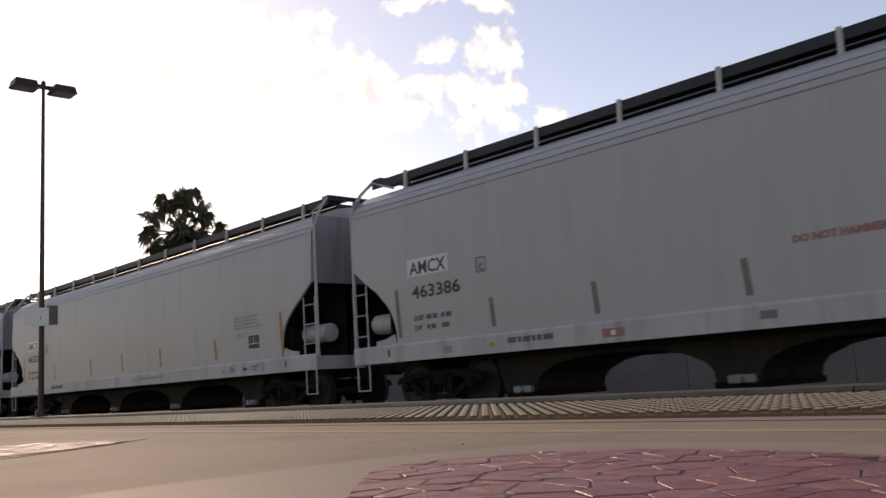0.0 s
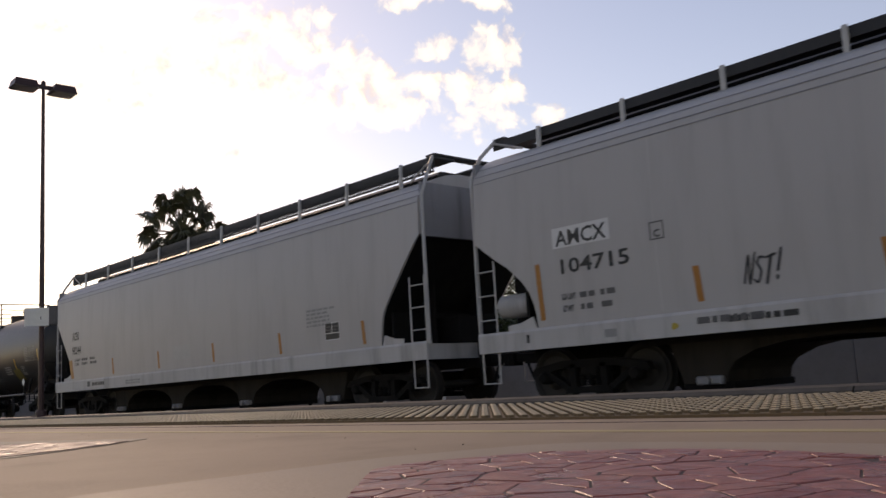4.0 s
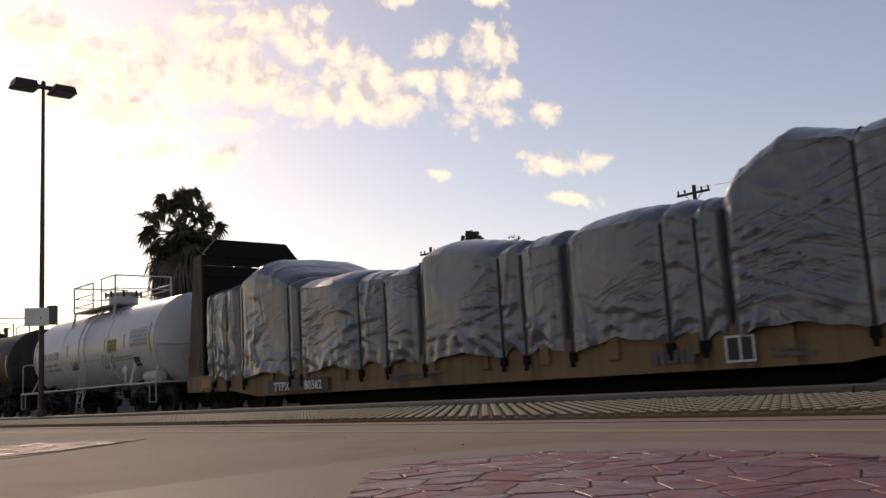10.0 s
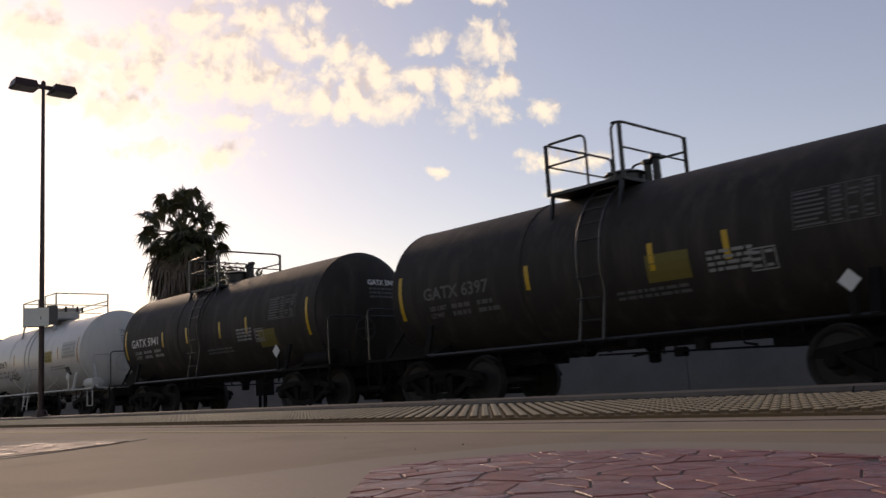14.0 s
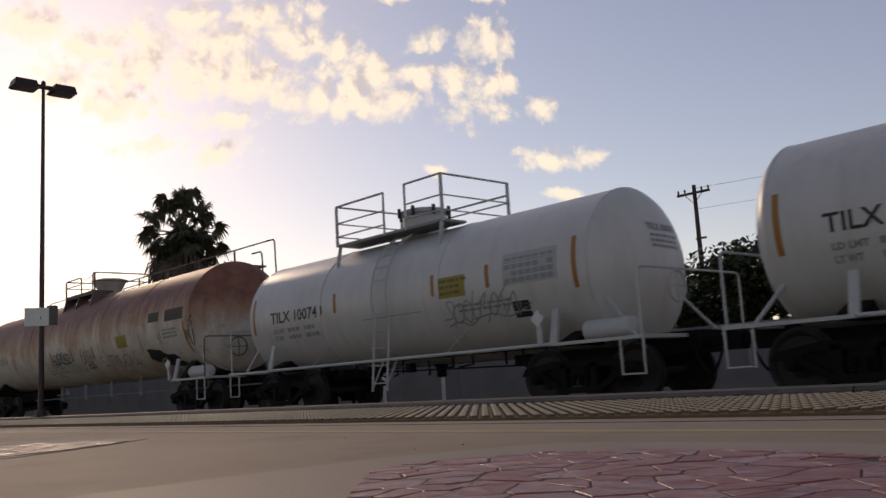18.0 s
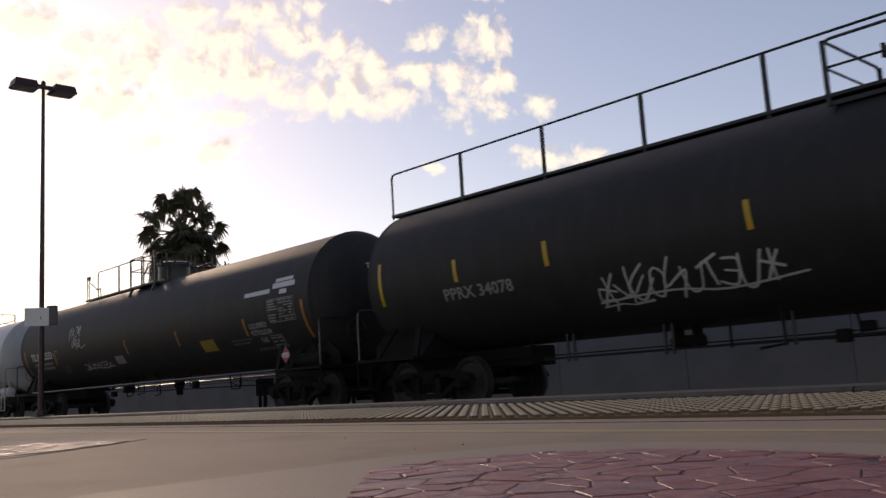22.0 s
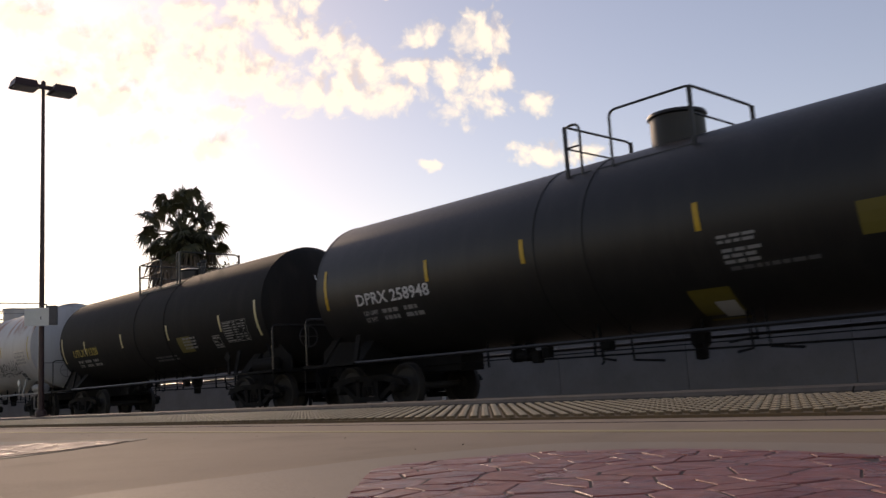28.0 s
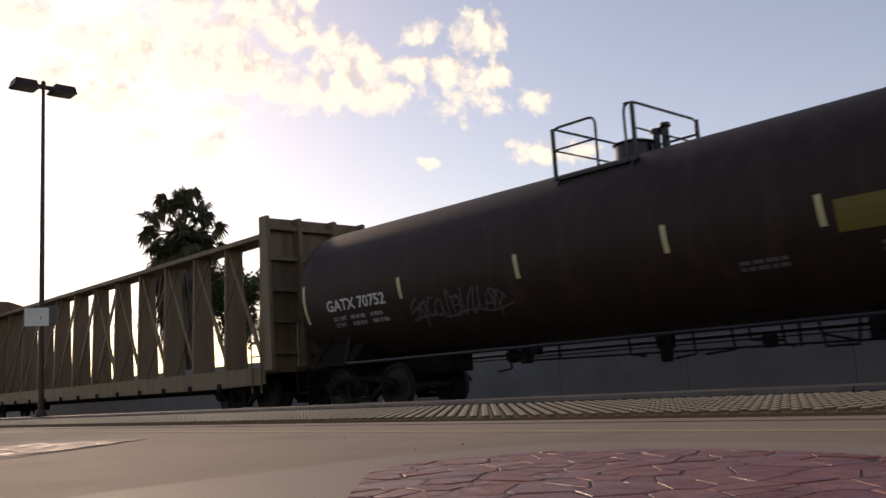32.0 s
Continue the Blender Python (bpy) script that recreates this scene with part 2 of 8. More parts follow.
def concrete(name, a, c2, spots=0.4, rough=0.75, spec=0.25):
    m, n, l, b = nodes_of(name)
    broad = noise_node(n, l, coords(n, l, (0.9, 0.9, 0.9), False), 1.0, 6.0, 0.6)
    mid = noise_node(n, l, coords(n, l, (7, 7, 7), False), 1.0, 5.0, 0.6)
    fine = noise_node(n, l, coords(n, l, (160, 160, 160), False), 1.0, 3.0)
    c = mixc(n, l, ramp(n, l, broad, 0.3, 0.7), a, c2)
    c = mixc(n, l, mathn(n, l, "MULTIPLY", ramp(n, l, mid, 0.5, 0.8), spots), c, tuple(0.6 * v for v in c2))
    c = mixc(n, l, mathn(n, l, "MULTIPLY", fine, 0.25), c, tuple(0.5 * v for v in a))
    l.new(c, b.inputs["Base Color"])
    b.inputs["Roughness"].default_value = rough
    b.inputs["Specular IOR Level"].default_value = spec
    bump(n, l, b, mathn(n, l, "ADD", fine, mathn(n, l, "MULTIPLY", mid, 0.6)), 0.25, 0.004)
    return m


PAVING = concrete("platform_concrete", (0.405, 0.283, 0.19), (0.32, 0.223, 0.149), 0.45, 0.80, 0.3)
PAVING_RING = concrete("smooth_ring_concrete", (0.42, 0.305, 0.215), (0.35, 0.255, 0.178), 0.3, 0.72, 0.35)
PAVING_LIGHT = concrete("platform_border_concrete", (0.42, 0.33, 0.25), (0.35, 0.275, 0.205), 0.3, 0.8, 0.3)
KERB = concrete("kerb_concrete", (0.17, 0.145, 0.12), (0.085, 0.072, 0.062), 0.7)
# dark for tiles and dome flanks, pale for tops: sun and shade as colour
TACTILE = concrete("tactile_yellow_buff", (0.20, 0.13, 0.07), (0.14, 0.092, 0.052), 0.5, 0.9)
DOME_TOP = concrete("sunlit_tactile_dome", (0.60, 0.43, 0.25), (0.50, 0.36, 0.21), 0.3, 0.6, 0.5)
WALL_GREY = concrete("boundary_wall_grey", (0.305, 0.285, 0.275), (0.25, 0.235, 0.226), 0.3)
BALLAST = concrete("ballast_and_dirt", (0.085, 0.072, 0.060), (0.05, 0.043, 0.037), 0.7)


def flagstone(name, dark, light, soil, dust, rough):
    m, n, l, b = nodes_of(name)
    oi = n.new("ShaderNodeObjectInfo")
    fine = noise_node(n, l, coords(n, l, (75, 75, 75)), 1.0, 6.0, 0.65, 0.4)
    broad = noise_node(n, l, coords(n, l, (14, 14, 14)), 1.0, 5.0, 0.6, 0.5)
    c = mixc(n, l, oi.outputs["Random"], dark, light)
    c = mixc(n, l, mathn(n, l, "MULTIPLY", ramp(n, l, fine, 0.42, 0.70), 0.6), c, soil)
    c = mixc(n, l, mathn(n, l, "MULTIPLY", ramp(n, l, broad, 0.50, 0.72), 0.65), c, dust)
    l.new(c, b.inputs["Base Color"])
    r = mathn(n, l, "MULTIPLY_ADD", ramp(n, l, broad, 0.3, 0.7), 0.42)
    r.node.inputs[2].default_value = rough
    l.new(r, b.inputs["Roughness"])
    cleft = noise_node(n, l, coords(n, l, (30, 42, 36)), 1.0, 5.0, 0.55, 0.8)
    cleft.node.noise_type = "RIDGED_MULTIFRACTAL"
    bump(n, l, b, mathn(n, l, "ADD", mathn(n, l, "MULTIPLY", cleft, 0.4), mathn(n, l, "ADD", mathn(n, l, "MULTIPLY", fine, 0.35), broad)), 0.8, 0.006)
    return m


STONE = flagstone("red_stamped_stone", (0.30, 0.062, 0.046), (0.40, 0.125, 0.09), (0.11, 0.035, 0.036), (0.37, 0.175, 0.15), 0.26)
# paler copy of the red stone: the glare on the left bed is in its colour
STONE_GLARE = flagstone("glare_pink_stone", (0.24, 0.14, 0.12), (0.36, 0.23, 0.20), (0.13, 0.07, 0.06), (0.38, 0.28, 0.245), 0.45)
SCORE = concrete("scored_concrete", (0.23, 0.165, 0.11), (0.17, 0.125, 0.085), 0.3)
GROUT = concrete("stone_joint", (0.10, 0.06, 0.05), (0.07, 0.045, 0.04), 0.3)
LAMP_METAL = plain("bronze_lamp_paint", (0.05, 0.022, 0.022), 0.45, 0.2)
LAMP_LENS = plain("lamp_lens", (0.09, 0.075, 0.07), 0.35)
SIGN_FACE = plain("pale_sign_face", (0.80, 0.78, 0.73), 0.45)
SIGN_SIDE = plain("dark_sign_side", (0.10, 0.09, 0.095), 0.5)
BARK = concrete("bark", (0.13, 0.095, 0.07), (0.08, 0.058, 0.043), 0.6)
WOOD_POLE = concrete("weathered_pole_wood", (0.10, 0.075, 0.058), (0.065, 0.05, 0.04), 0.5)


def leafy(name, a, c2):
    m, n, l, b = nodes_of(name)
    g = n.new("ShaderNodeNewGeometry")
    l.new(mixc(n, l, g.outputs["Random Per Island"], a, c2), b.inputs["Base Color"])
    b.inputs["Roughness"].default_value = 0.5
    return m


SPRAY_BLUE = plain("blue_spray_paint", (0.13, 0.20, 0.42), 0.6)
LEAF = leafy("broad_leaf_green", (0.034, 0.048, 0.018), (0.07, 0.088, 0.032))
FROND = leafy("palm_frond_green", (0.045, 0.048, 0.022), (0.09, 0.085, 0.042))
DEAD_FROND = leafy("dead_palm_frond", (0.075, 0.053, 0.038), (0.14, 0.10, 0.066))


# ---------------------------------------------------------------- mesh tools
class Geo:
    """Collects faces for one mesh."""

    def __init__(self):
        self.v, self.f = [], []

    def add(self, verts, faces):
        k = len(self.v)
        self.v += [tuple(p) for p in verts]
        self.f += [tuple(i + k for i in q) for q in faces]
        return self

    def box(self, x0, x1, y0, y1, z0, z1, b=0.0):
        if b <= 0:
            v = [(x, y, z) for x in (x0, x1) for y in (y0, y1) for z in (z0, z1)]
            return self.add(v, [(0, 1, 3, 2), (4, 6, 7, 5), (0, 4, 5, 1), (2, 3, 7, 6), (0, 2, 6, 4), (1, 5, 7, 3)])
        lo, hi, v, idx = (x0, y0, z0), (x1, y1, z1), [], {}
        for cx in (0, 1):
            for cy in (0, 1):
                for cz in (0, 1):
                    c = (cx, cy, cz)
                    for ax in range(3):
                        p = [(lo[a] + b if c[a] == 0 else hi[a] - b) for a in range(3)]
                        p[ax] = lo[ax] if c[ax] == 0 else hi[ax]
                        idx[c, ax] = len(v)
                        v.append(p)
        f = []
        for ax in range(3):
            o = [a for a in range(3) if a != ax]
            for s in (0, 1):
                ring = []
                for p, q in ((0, 0), (1, 0), (1, 1), (0, 1)):
                    c = [0, 0, 0]
                    c[ax], c[o[0]], c[o[1]] = s, p, q
                    ring.append(idx[tuple(c), ax])
                f.append(ring)
            for p in (0, 1):
                for q in (0, 1):
                    e = []
                    for s in (0, 1):
                        c = [0, 0, 0]
                        c[ax], c[o[0]], c[o[1]] = s, p, q
                        e.append(tuple(c))
                    f.append((idx[e[0], o[0]], idx[e[0], o[1]], idx[e[1], o[1]], idx[e[1], o[0]]))
        for cx in (0, 1):
            for cy in (0, 1):
                for cz in (0, 1):
                    f.append(tuple(idx[(cx, cy, cz), a] for a in range(3)))
        return self.add(v, f)

    def tube(self, p, q, r, n=8, r2=None):
        p, q = Vector(p), Vector(q)
        d = (q - p).normalized()
        a = d.orthogonal().normalized()
        c = d.cross(a)
        v = []
        for e, rr in ((p, r), (q, r if r2 is None else r2)):
            v += [e + (a * math.cos(2 * math.pi * i / n) + c * math.sin(2 * math.pi * i / n)) * rr for i in range(n)]
        f = [(i, (i + 1) % n, n + (i + 1) % n, n + i) for i in range(n)]
        return self.add(v, f + [tuple(range(n))[::-1], tuple(range(n, 2 * n))])

    def pipe(self, pts, r, n=6):
        """A bent pipe through the points, one skin."""
        P = [Vector(p) for p in pts]
        v, m = [], len(P)
        a = None
        for i, p in enumerate(P):
            d = ((P[min(i + 1, m - 1)] - p).normalized() + (p - P[max(i - 1, 0)]).normalized()).normalized()
            a = (d.orthogonal() if a is None else a - d * a.dot(d)).normalized()
            c = d.cross(a)
            v += [p + (a * math.cos(2 * math.pi * k / n) + c * math.sin(2 * math.pi * k / n)) * r for k in range(n)]
        f = [(i * n + k, i * n + (k + 1) % n, (i + 1) * n + (k + 1) % n, (i + 1) * n + k) for i in range(m - 1) for k in range(n)]
        return self.add(v, f + [tuple(range(n))[::-1], tuple(range((m - 1) * n, m * n))])

    def beam(self, p, q, w, h, up=(0, 0, 1)):
        p, q, up = Vector(p), Vector(q), Vector(up)
        d = (q - p).normalized()
        s = d.cross(up).normalized()
        u = s.cross(d)
        v = [e + s * (i * w / 2) + u * (j * h / 2) for e in (p, q) for i, j in ((-1, -1), (1, -1), (1, 1), (-1, 1))]
        return self.add(v, [(0, 1, 2, 3), (7, 6, 5, 4), (0, 4, 5, 1), (1, 5, 6, 2), (2, 6, 7, 3), (3, 7, 4, 0)])

    def turned(self, rings, axis="x", at=(0, 0, 0), n=24):
        """A solid of revolution: rings of (place along the axis, radius)."""
        v = []
        for s, r in rings:
            for i in range(n):
                a = 2 * math.pi * i / n
                c, d = r * math.cos(a), r * math.sin(a)
                p = {"x": (s, c, d), "y": (c, s, d), "z": (c, d, s)}[axis]
                v.append((p[0] + at[0], p[1] + at[1], p[2] + at[2]))
        f = [(j * n + i, j * n + (i + 1) % n, (j + 1) * n + (i + 1) % n, (j + 1) * n + i)
             for j in range(len(rings) - 1) for i in range(n)]
        m = len(rings)
        return self.add(v, f + [tuple(range(n))[::-1], tuple(range((m - 1) * n, m * n))])

    def prism(self, outline, x0, x1, axis="x"):
        """An outline swept along an axis: along x the outline is (y, z), along y it is (x, z), along z (x, y)."""
        k = len(outline)
        put = {"x": lambda a, b, s: (s, a, b), "y": lambda a, b, s: (a, s, b), "z": lambda a, b, s: (a, b, s)}[axis]
        v = [put(a, b, s) for s in (x0, x1) for a, b in outline]
        f = [(i, (i + 1) % k, k + (i + 1) % k, k + i) for i in range(k)]
        return self.add(v, f + [tuple(range(k))[::-1], tuple(range(k, 2 * k))])

    def mesh(self, name, smooth=False):
        me = bpy.data.meshes.new(name)
        me.from_pydata(self.v, [], self.f)
        bm = bmesh.new()
        bm.from_mesh(me)
        bmesh.ops.recalc_face_normals(bm, faces=bm.faces)
        if smooth:
            for f in bm.faces:
                f.smooth = True
            for e in bm.edges:
                if len(e.link_faces) == 2 and e.calc_face_angle(0.0) > 0.75:
                    e.smooth = False
        bm.to_mesh(me)
        bm.free()
        return me


def part(name, geo, material, parent=None, label="", at=None, smooth=False):
    """Links a Geo or a mesh as one mesh object under its thing or part."""
    me = geo.mesh(name, smooth) if isinstance(geo, Geo) else geo
    if not me.materials:
        me.materials.append(material)
    ob = new(name, me)
    if parent is not None:
        ob.parent = parent
    if at is not None:
        ob.location = at
    if label:
        tagged(ob, label)
    return ob


def thing(name, label, category, group="", kind="", at=(0, 0, 0)):
    ob = new(name)
    ob.empty_display_size = 0.2
    ob.location = at
    return tagged(ob, label, category, group, kind)


def letters(text, height):
    """The flat mesh of a line of writing, centred, capitals of the given height, in the x-z plane facing -y."""
    cu = bpy.data.curves.new("writing", "FONT")
    cu.body, cu.size, cu.align_x = text, height / 0.70, "CENTER"
    cu.resolution_u = 2
    cu.offset = 0.006
    ob = bpy.data.objects.new("writing", cu)
    me = bpy.data.meshes.new_from_object(ob)
    bpy.data.objects.remove(ob)
    v = [(p.co.x, p.co.y) for p in me.vertices]
    f = [tuple(p.vertices) for p in me.polygons]
    bpy.data.meshes.remove(me)
    return v, f


# ---------------------------------------------------------------- the setting
TRACK_Y = 12.22          # middle of the train's track
PLAT = 0.395             # platform level

ground = part("ground", Geo().box(-2500, 1500, -1500, 2600, -1.2, -0.22), BALLAST)
tagged(ground, "brown ballast and dirt ground reaching to the horizon", "ground", kind="structure")

platform = part("platform", Geo().box(-170, 70, -8, 1.985, -0.3, PLAT), PAVING)
tagged(platform, "buff concrete station platform slab with scored joints", "platform", kind="structure")
part("edge_line", Geo().box(-170, 70, 1.015, 1.05, PLAT, PLAT + 0.0008), concrete("worn_yellow_line", (0.52, 0.39, 0.20), (0.44, 0.33, 0.18), 0.2),
     platform, "worn yellow painted line")
part("groove", Geo().box(-170, 70, 1.214, 1.219, PLAT, PLAT + 0.0008), GROUT, platform, "dark joint beside the tactile strip")

kerb = thing("kerb", "dark weathered concrete kerb of the walkway between the tracks", "kerb", kind="structure")
KERB_TOP = 0.268
kx = -3.0
kerb_mesh = Geo().prism([(7.0, -0.3), (7.0, KERB_TOP - 0.03), (7.03, KERB_TOP), (7.75, KERB_TOP), (7.75, -0.3)], -5.985, 0.0).mesh("kerb_block")
for i in range(-3, 27):
    part("kerb_block", kerb_mesh, KERB, kerb, at=(kx - 6.0 * i, 0, 0))

wall = thing("boundary_wall", "plain grey concrete boundary wall behind the railway", "wall", kind="structure")
wall_mesh = Geo().box(-3.99, 0, 19.0, 19.2, -0.3, 1.45, 0.01).mesh("wall_panel")
tall_mesh = Geo().box(-3.99, 0, 19.0, 19.2, -0.3, 1.75, 0.01).mesh("wall_panel")
for i in range(-6, 34):
    part("wall_panel", tall_mesh if 4.0 - 4.0 * i < -14 else wall_mesh, WALL_GREY, wall, at=(4.0 - 4.0 * i, 0, 0))

for gauge in (-0.755, 0.755):
    y = TRACK_Y + gauge
    rail = part("rail", Geo().prism([(y - 0.07, -0.17), (y + 0.07, -0.17), (y + 0.07, -0.155), (y + 0.01, -0.14), (y + 0.01, -0.045),
                                     (y + 0.036, -0.035), (y + 0.036, -0.003), (y - 0.036, -0.003), (y - 0.036, -0.035), (y - 0.01, -0.045),
                                     (y - 0.01, -0.14), (y - 0.07, -0.155)], -260, 90), WHEEL_STEEL)
    tagged(rail, "worn steel running rail on sleepers", "rail", "rails of the track", "structure")
sleepers = Geo()
for i in range(240):
    x = 20 - 0.55 * i
    sleepers.box(x - 0.12, x + 0.12, TRACK_Y - 1.3, TRACK_Y + 1.3, -0.3, -0.172)
tagged(part("sleepers", sleepers, BARK), "dark timber sleepers under the rails", "sleepers", kind="stuff")


# ---------------------------------------------------------------- writing and paint on a car's side
def flowing(pts, n=4):
    """A rounded line through the points, its corners drawn in one sweep."""
    if len(pts) < 3:
        return pts
    out, ext = [], [pts[0]] + list(pts) + [pts[-1]]
    for p0, p1, p2, p3 in zip(ext, ext[1:], ext[2:], ext[3:]):
        for k in range(n):
            q = k / n
            out.append(tuple(0.5 * (2 * b + (c - a) * q + (2 * a - 5 * b + 4 * c - d) * q * q + (3 * b - a - 3 * c + d) * q ** 3) for a, b, c, d in zip(p0, p1, p2, p3)))
    return out + [pts[-1]]


class Side:
    """The painted flank of a car, on the platform's side (-y): height z to depth y."""

    def __init__(self, parent, depth, lift=0.006):
        self.parent, self.depth, self.lift = parent, depth, lift

    def sheet(self, pts, faces):
        return [(x, -self.depth(z, x) - self.lift, z) for x, z in pts], faces

    def bar(self, name, x0, x1, z0, z1, mat, lean=0.0, label="", rows=6, lift=0.0):
        k, n = [], max(1, rows)
        for i in range(n + 1):
            z = z0 + (z1 - z0) * i / n
            k += [(x0 + lean * i / n, z), (x1 + lean * i / n, z)]
        v, f = self.sheet(k, [(2 * i, 2 * i + 1, 2 * i + 3, 2 * i + 2) for i in range(n)])
        if lift:
            v = [(x, y - lift, z) for x, y, z in v]
        return part(name, Geo().add(v, f), mat, self.parent, label)

    def stencil(self, text, x, z, h, mat, label="", stretch=1.0):
        """x: the middle of the line, or the pair of its ends."""
        v, f = letters(text, h)
        if isinstance(x, tuple):
            wide = max(p[0] for p in v) - min(p[0] for p in v)
            x, stretch = (x[0] + x[1]) / 2, (x[1] - x[0]) / wide
        words = [(v, f)]
        if " " in text:
            # one part a word: split at the widest gap
            spans, reach, cut, widest = sorted((min(v[i][0] for i in q), max(v[i][0] for i in q)) for q in f), -1e9, 0.0, 0.0
            for lo, hi in spans:
                if reach > -1e8 and lo - reach > widest:
                    widest, cut = lo - reach, (lo + reach) / 2
                reach = max(reach, hi)
            words = []
            for keep in (True, False):
                used, vv, ff = {}, [], []
                for q in f:
                    if (v[q[0]][0] < cut) == keep:
                        for i in q:
                            if i not in used:
                                used[i] = len(vv)
                                vv.append(v[i])
                        ff.append(tuple(used[i] for i in q))
                words.append((vv, ff))
        for vv, ff in words:
            vv, ff = self.sheet([(x + a * stretch, z - h / 2 + b) for a, b in vv], ff)
            ob = part("lettering", Geo().add([(x_, y_ - 0.002, z_) for x_, y_, z_ in vv], ff), mat, self.parent, label or "stencilled reporting mark")
        return ob

    def framed_table(self, x0, x1, z0, z1, cols, rows, mat, seed=1, line=0.014):
        """A ruled data panel: an outline, column lines and rows of print too small to read."""
        rnd, g = random.Random(seed), Geo()

        def put(a, b, c, d):
            v, f = self.sheet([(a, c), (b, c), (b, d), (a, d)], [(0, 1, 2, 3)])
            g.add(v, f)

        for z in (z0, z1 - line):
            put(x0, x1, z, z + line)
        cuts = [x0] + [x0 + (x1 - x0) * q for q in cols] + [x1 - line]
        step = (z1 - z0 - 2 * line) / rows
        for x in cuts:
            for j in range(6):
                put(x, x + line, z0 + line + (z1 - z0 - 2 * line) * j / 6, z0 + line + (z1 - z0 - 2 * line) * (j + 1) / 6)
        for a, b in zip(cuts, cuts[1:]):
            for j in range(rows):
                if rnd.random() < 0.85:
                    p = a + line + 0.02
                    put(p, p + (b - p - 0.02) * rnd.uniform(0.6, 1.0), z0 + line + step * (j + 0.28), z0 + line + step * (j + 0.72))
        return part("data_panel", g, mat, self.parent, "ruled data panel in small print")

    def small_print(self, x, z, w, rows, mat, seed=1, h=0.045, gap=0.035):
        """Lines of stencil too small to read: rows of short bars."""
        rnd, g = random.Random(seed), Geo()
        for r in range(rows):
            zz = z - r * (h + gap)
            a = x - w / 2
            end = a + w * rnd.uniform(0.7, 1.0)
            while a < end:
                b = a + rnd.uniform(0.06, 0.2)
                v, f = self.sheet([(a, zz), (b, zz), (b, zz + h), (a, zz + h)], [(0, 1, 2, 3)])
                g.add(v, f)
                a = b + 0.035
        return tagged(part("small_print", g, mat, self.parent, "rows of small stencilled data"), kind="stuff")

    def limits(self, x, z, w, mat, h=0.085, gap=0.17, seed=3):
        """Load limit and light weight: two stencilled words, then figures too worn to read."""
        for k, text in enumerate(("LD LMT", "LT WT")):
            self.stencil(text, (x, x + w * (0.26 if k == 0 else 0.20)), z - gap * k, h, mat, "load limit stencil")
            self.small_print(x + w * 0.48, z - gap * k - h / 2, w * 0.30, 1, mat, seed + k, h)
            self.small_print(x + w * 0.84, z - gap * k - h / 2, w * 0.28, 1, mat, seed + k + 4, h)

    def table(self, x, z, w, h, mat, seed=1):
        """A printed data panel: a field of little cells."""
        rnd, g = random.Random(seed), Geo()
        nx, nz = max(3, int(w / 0.14)), max(3, int(h / 0.1))
        for i in range(nx):
            for j in range(nz):
                if rnd.random() < 0.82:
                    a, b = x - w / 2 + w * i / nx, z - h / 2 + h * j / nz
                    v, f = self.sheet([(a, b), (a + w / nx * 0.82, b), (a + w / nx * 0.82, b + h / nz * 0.7), (a, b + h / nz * 0.7)], [(0, 1, 2, 3)])
                    g.add(v, f)
        return tagged(part("data_panel", g, mat, self.parent, "panel of small tabulated stencil"), kind="stuff")

    def spray(self, x, z, w, h, mat, seed=1, strokes=9, thick=0.05, label="scrawled graffiti tag"):
        rnd, g = random.Random(seed), Geo()
        for s in range(strokes):
            cx = x - w / 2 + w * (s + 0.5) / strokes
            a = rnd.uniform(0, 6.28)
            rw, rh = w / strokes * rnd.uniform(0.5, 1.1), h * rnd.uniform(0.25, 0.5)
            turn, n = rnd.choice((1.2, 2.4, 4.4, 5.6)), 12
            tilt = rnd.uniform(-0.5, 0.5)
            line = []
            for i in range(n + 1):
                q = a + turn * i / n
                px_, pz_ = rw * math.cos(q), rh * math.sin(q) + tilt * rh * (i / n - 0.5)
                line.append((cx + px_ + 0.3 * pz_, z + pz_))
            for i in range(n):
                (xa, za), (xb, zb) = line[i], line[i + 1]
                d = math.hypot(xb - xa, zb - za) or 1e-6
                nx_, nz_ = -(zb - za) / d * thick / 2, (xb - xa) / d * thick / 2
                v, f = self.sheet([(xa + nx_, za + nz_), (xb + nx_, zb + nz_), (xb - nx_, zb - nz_), (xa - nx_, za - nz_)], [(0, 1, 2, 3)])
                g.add([(p, q - 0.001, r) for p, q, r in v], f)
        return tagged(part("graffiti", g, mat, self.parent, label), kind="stuff")

    def stroke(self, g, line, thick, lift):
        """One sprayed line with round joints, added to g."""
        for k, ((xa, za), (xb, zb)) in enumerate(zip(line, line[1:])):
            d = math.hypot(xb - xa, zb - za) or 1e-6
            nx_, nz_ = -(zb - za) / d * thick / 2, (xb - xa) / d * thick / 2
            m = 1 + int(d / 0.07)
            pts = []
            for i in range(m + 1):
                q = i / m
                x, z = xa + (xb - xa) * q, za + (zb - za) * q
                pts += [(x + nx_, z + nz_), (x - nx_, z - nz_)]
            v, f = self.sheet(pts, [(2 * i, 2 * i + 1, 2 * i + 3, 2 * i + 2) for i in range(m)])
            g.add([(p, q - lift - 0.0003 * (k % 3), r) for p, q, r in v], f)
        for k, (x, z) in enumerate(line):
            pts = [(x + thick / 2 * math.cos(i * 0.7854), z + thick / 2 * math.sin(i * 0.7854)) for i in range(8)]
            v, f = self.sheet(pts, [tuple(range(8))])
            g.add([(p, q - lift - 0.0009 - 0.0003 * (k % 2), r) for p, q, r in v], f)

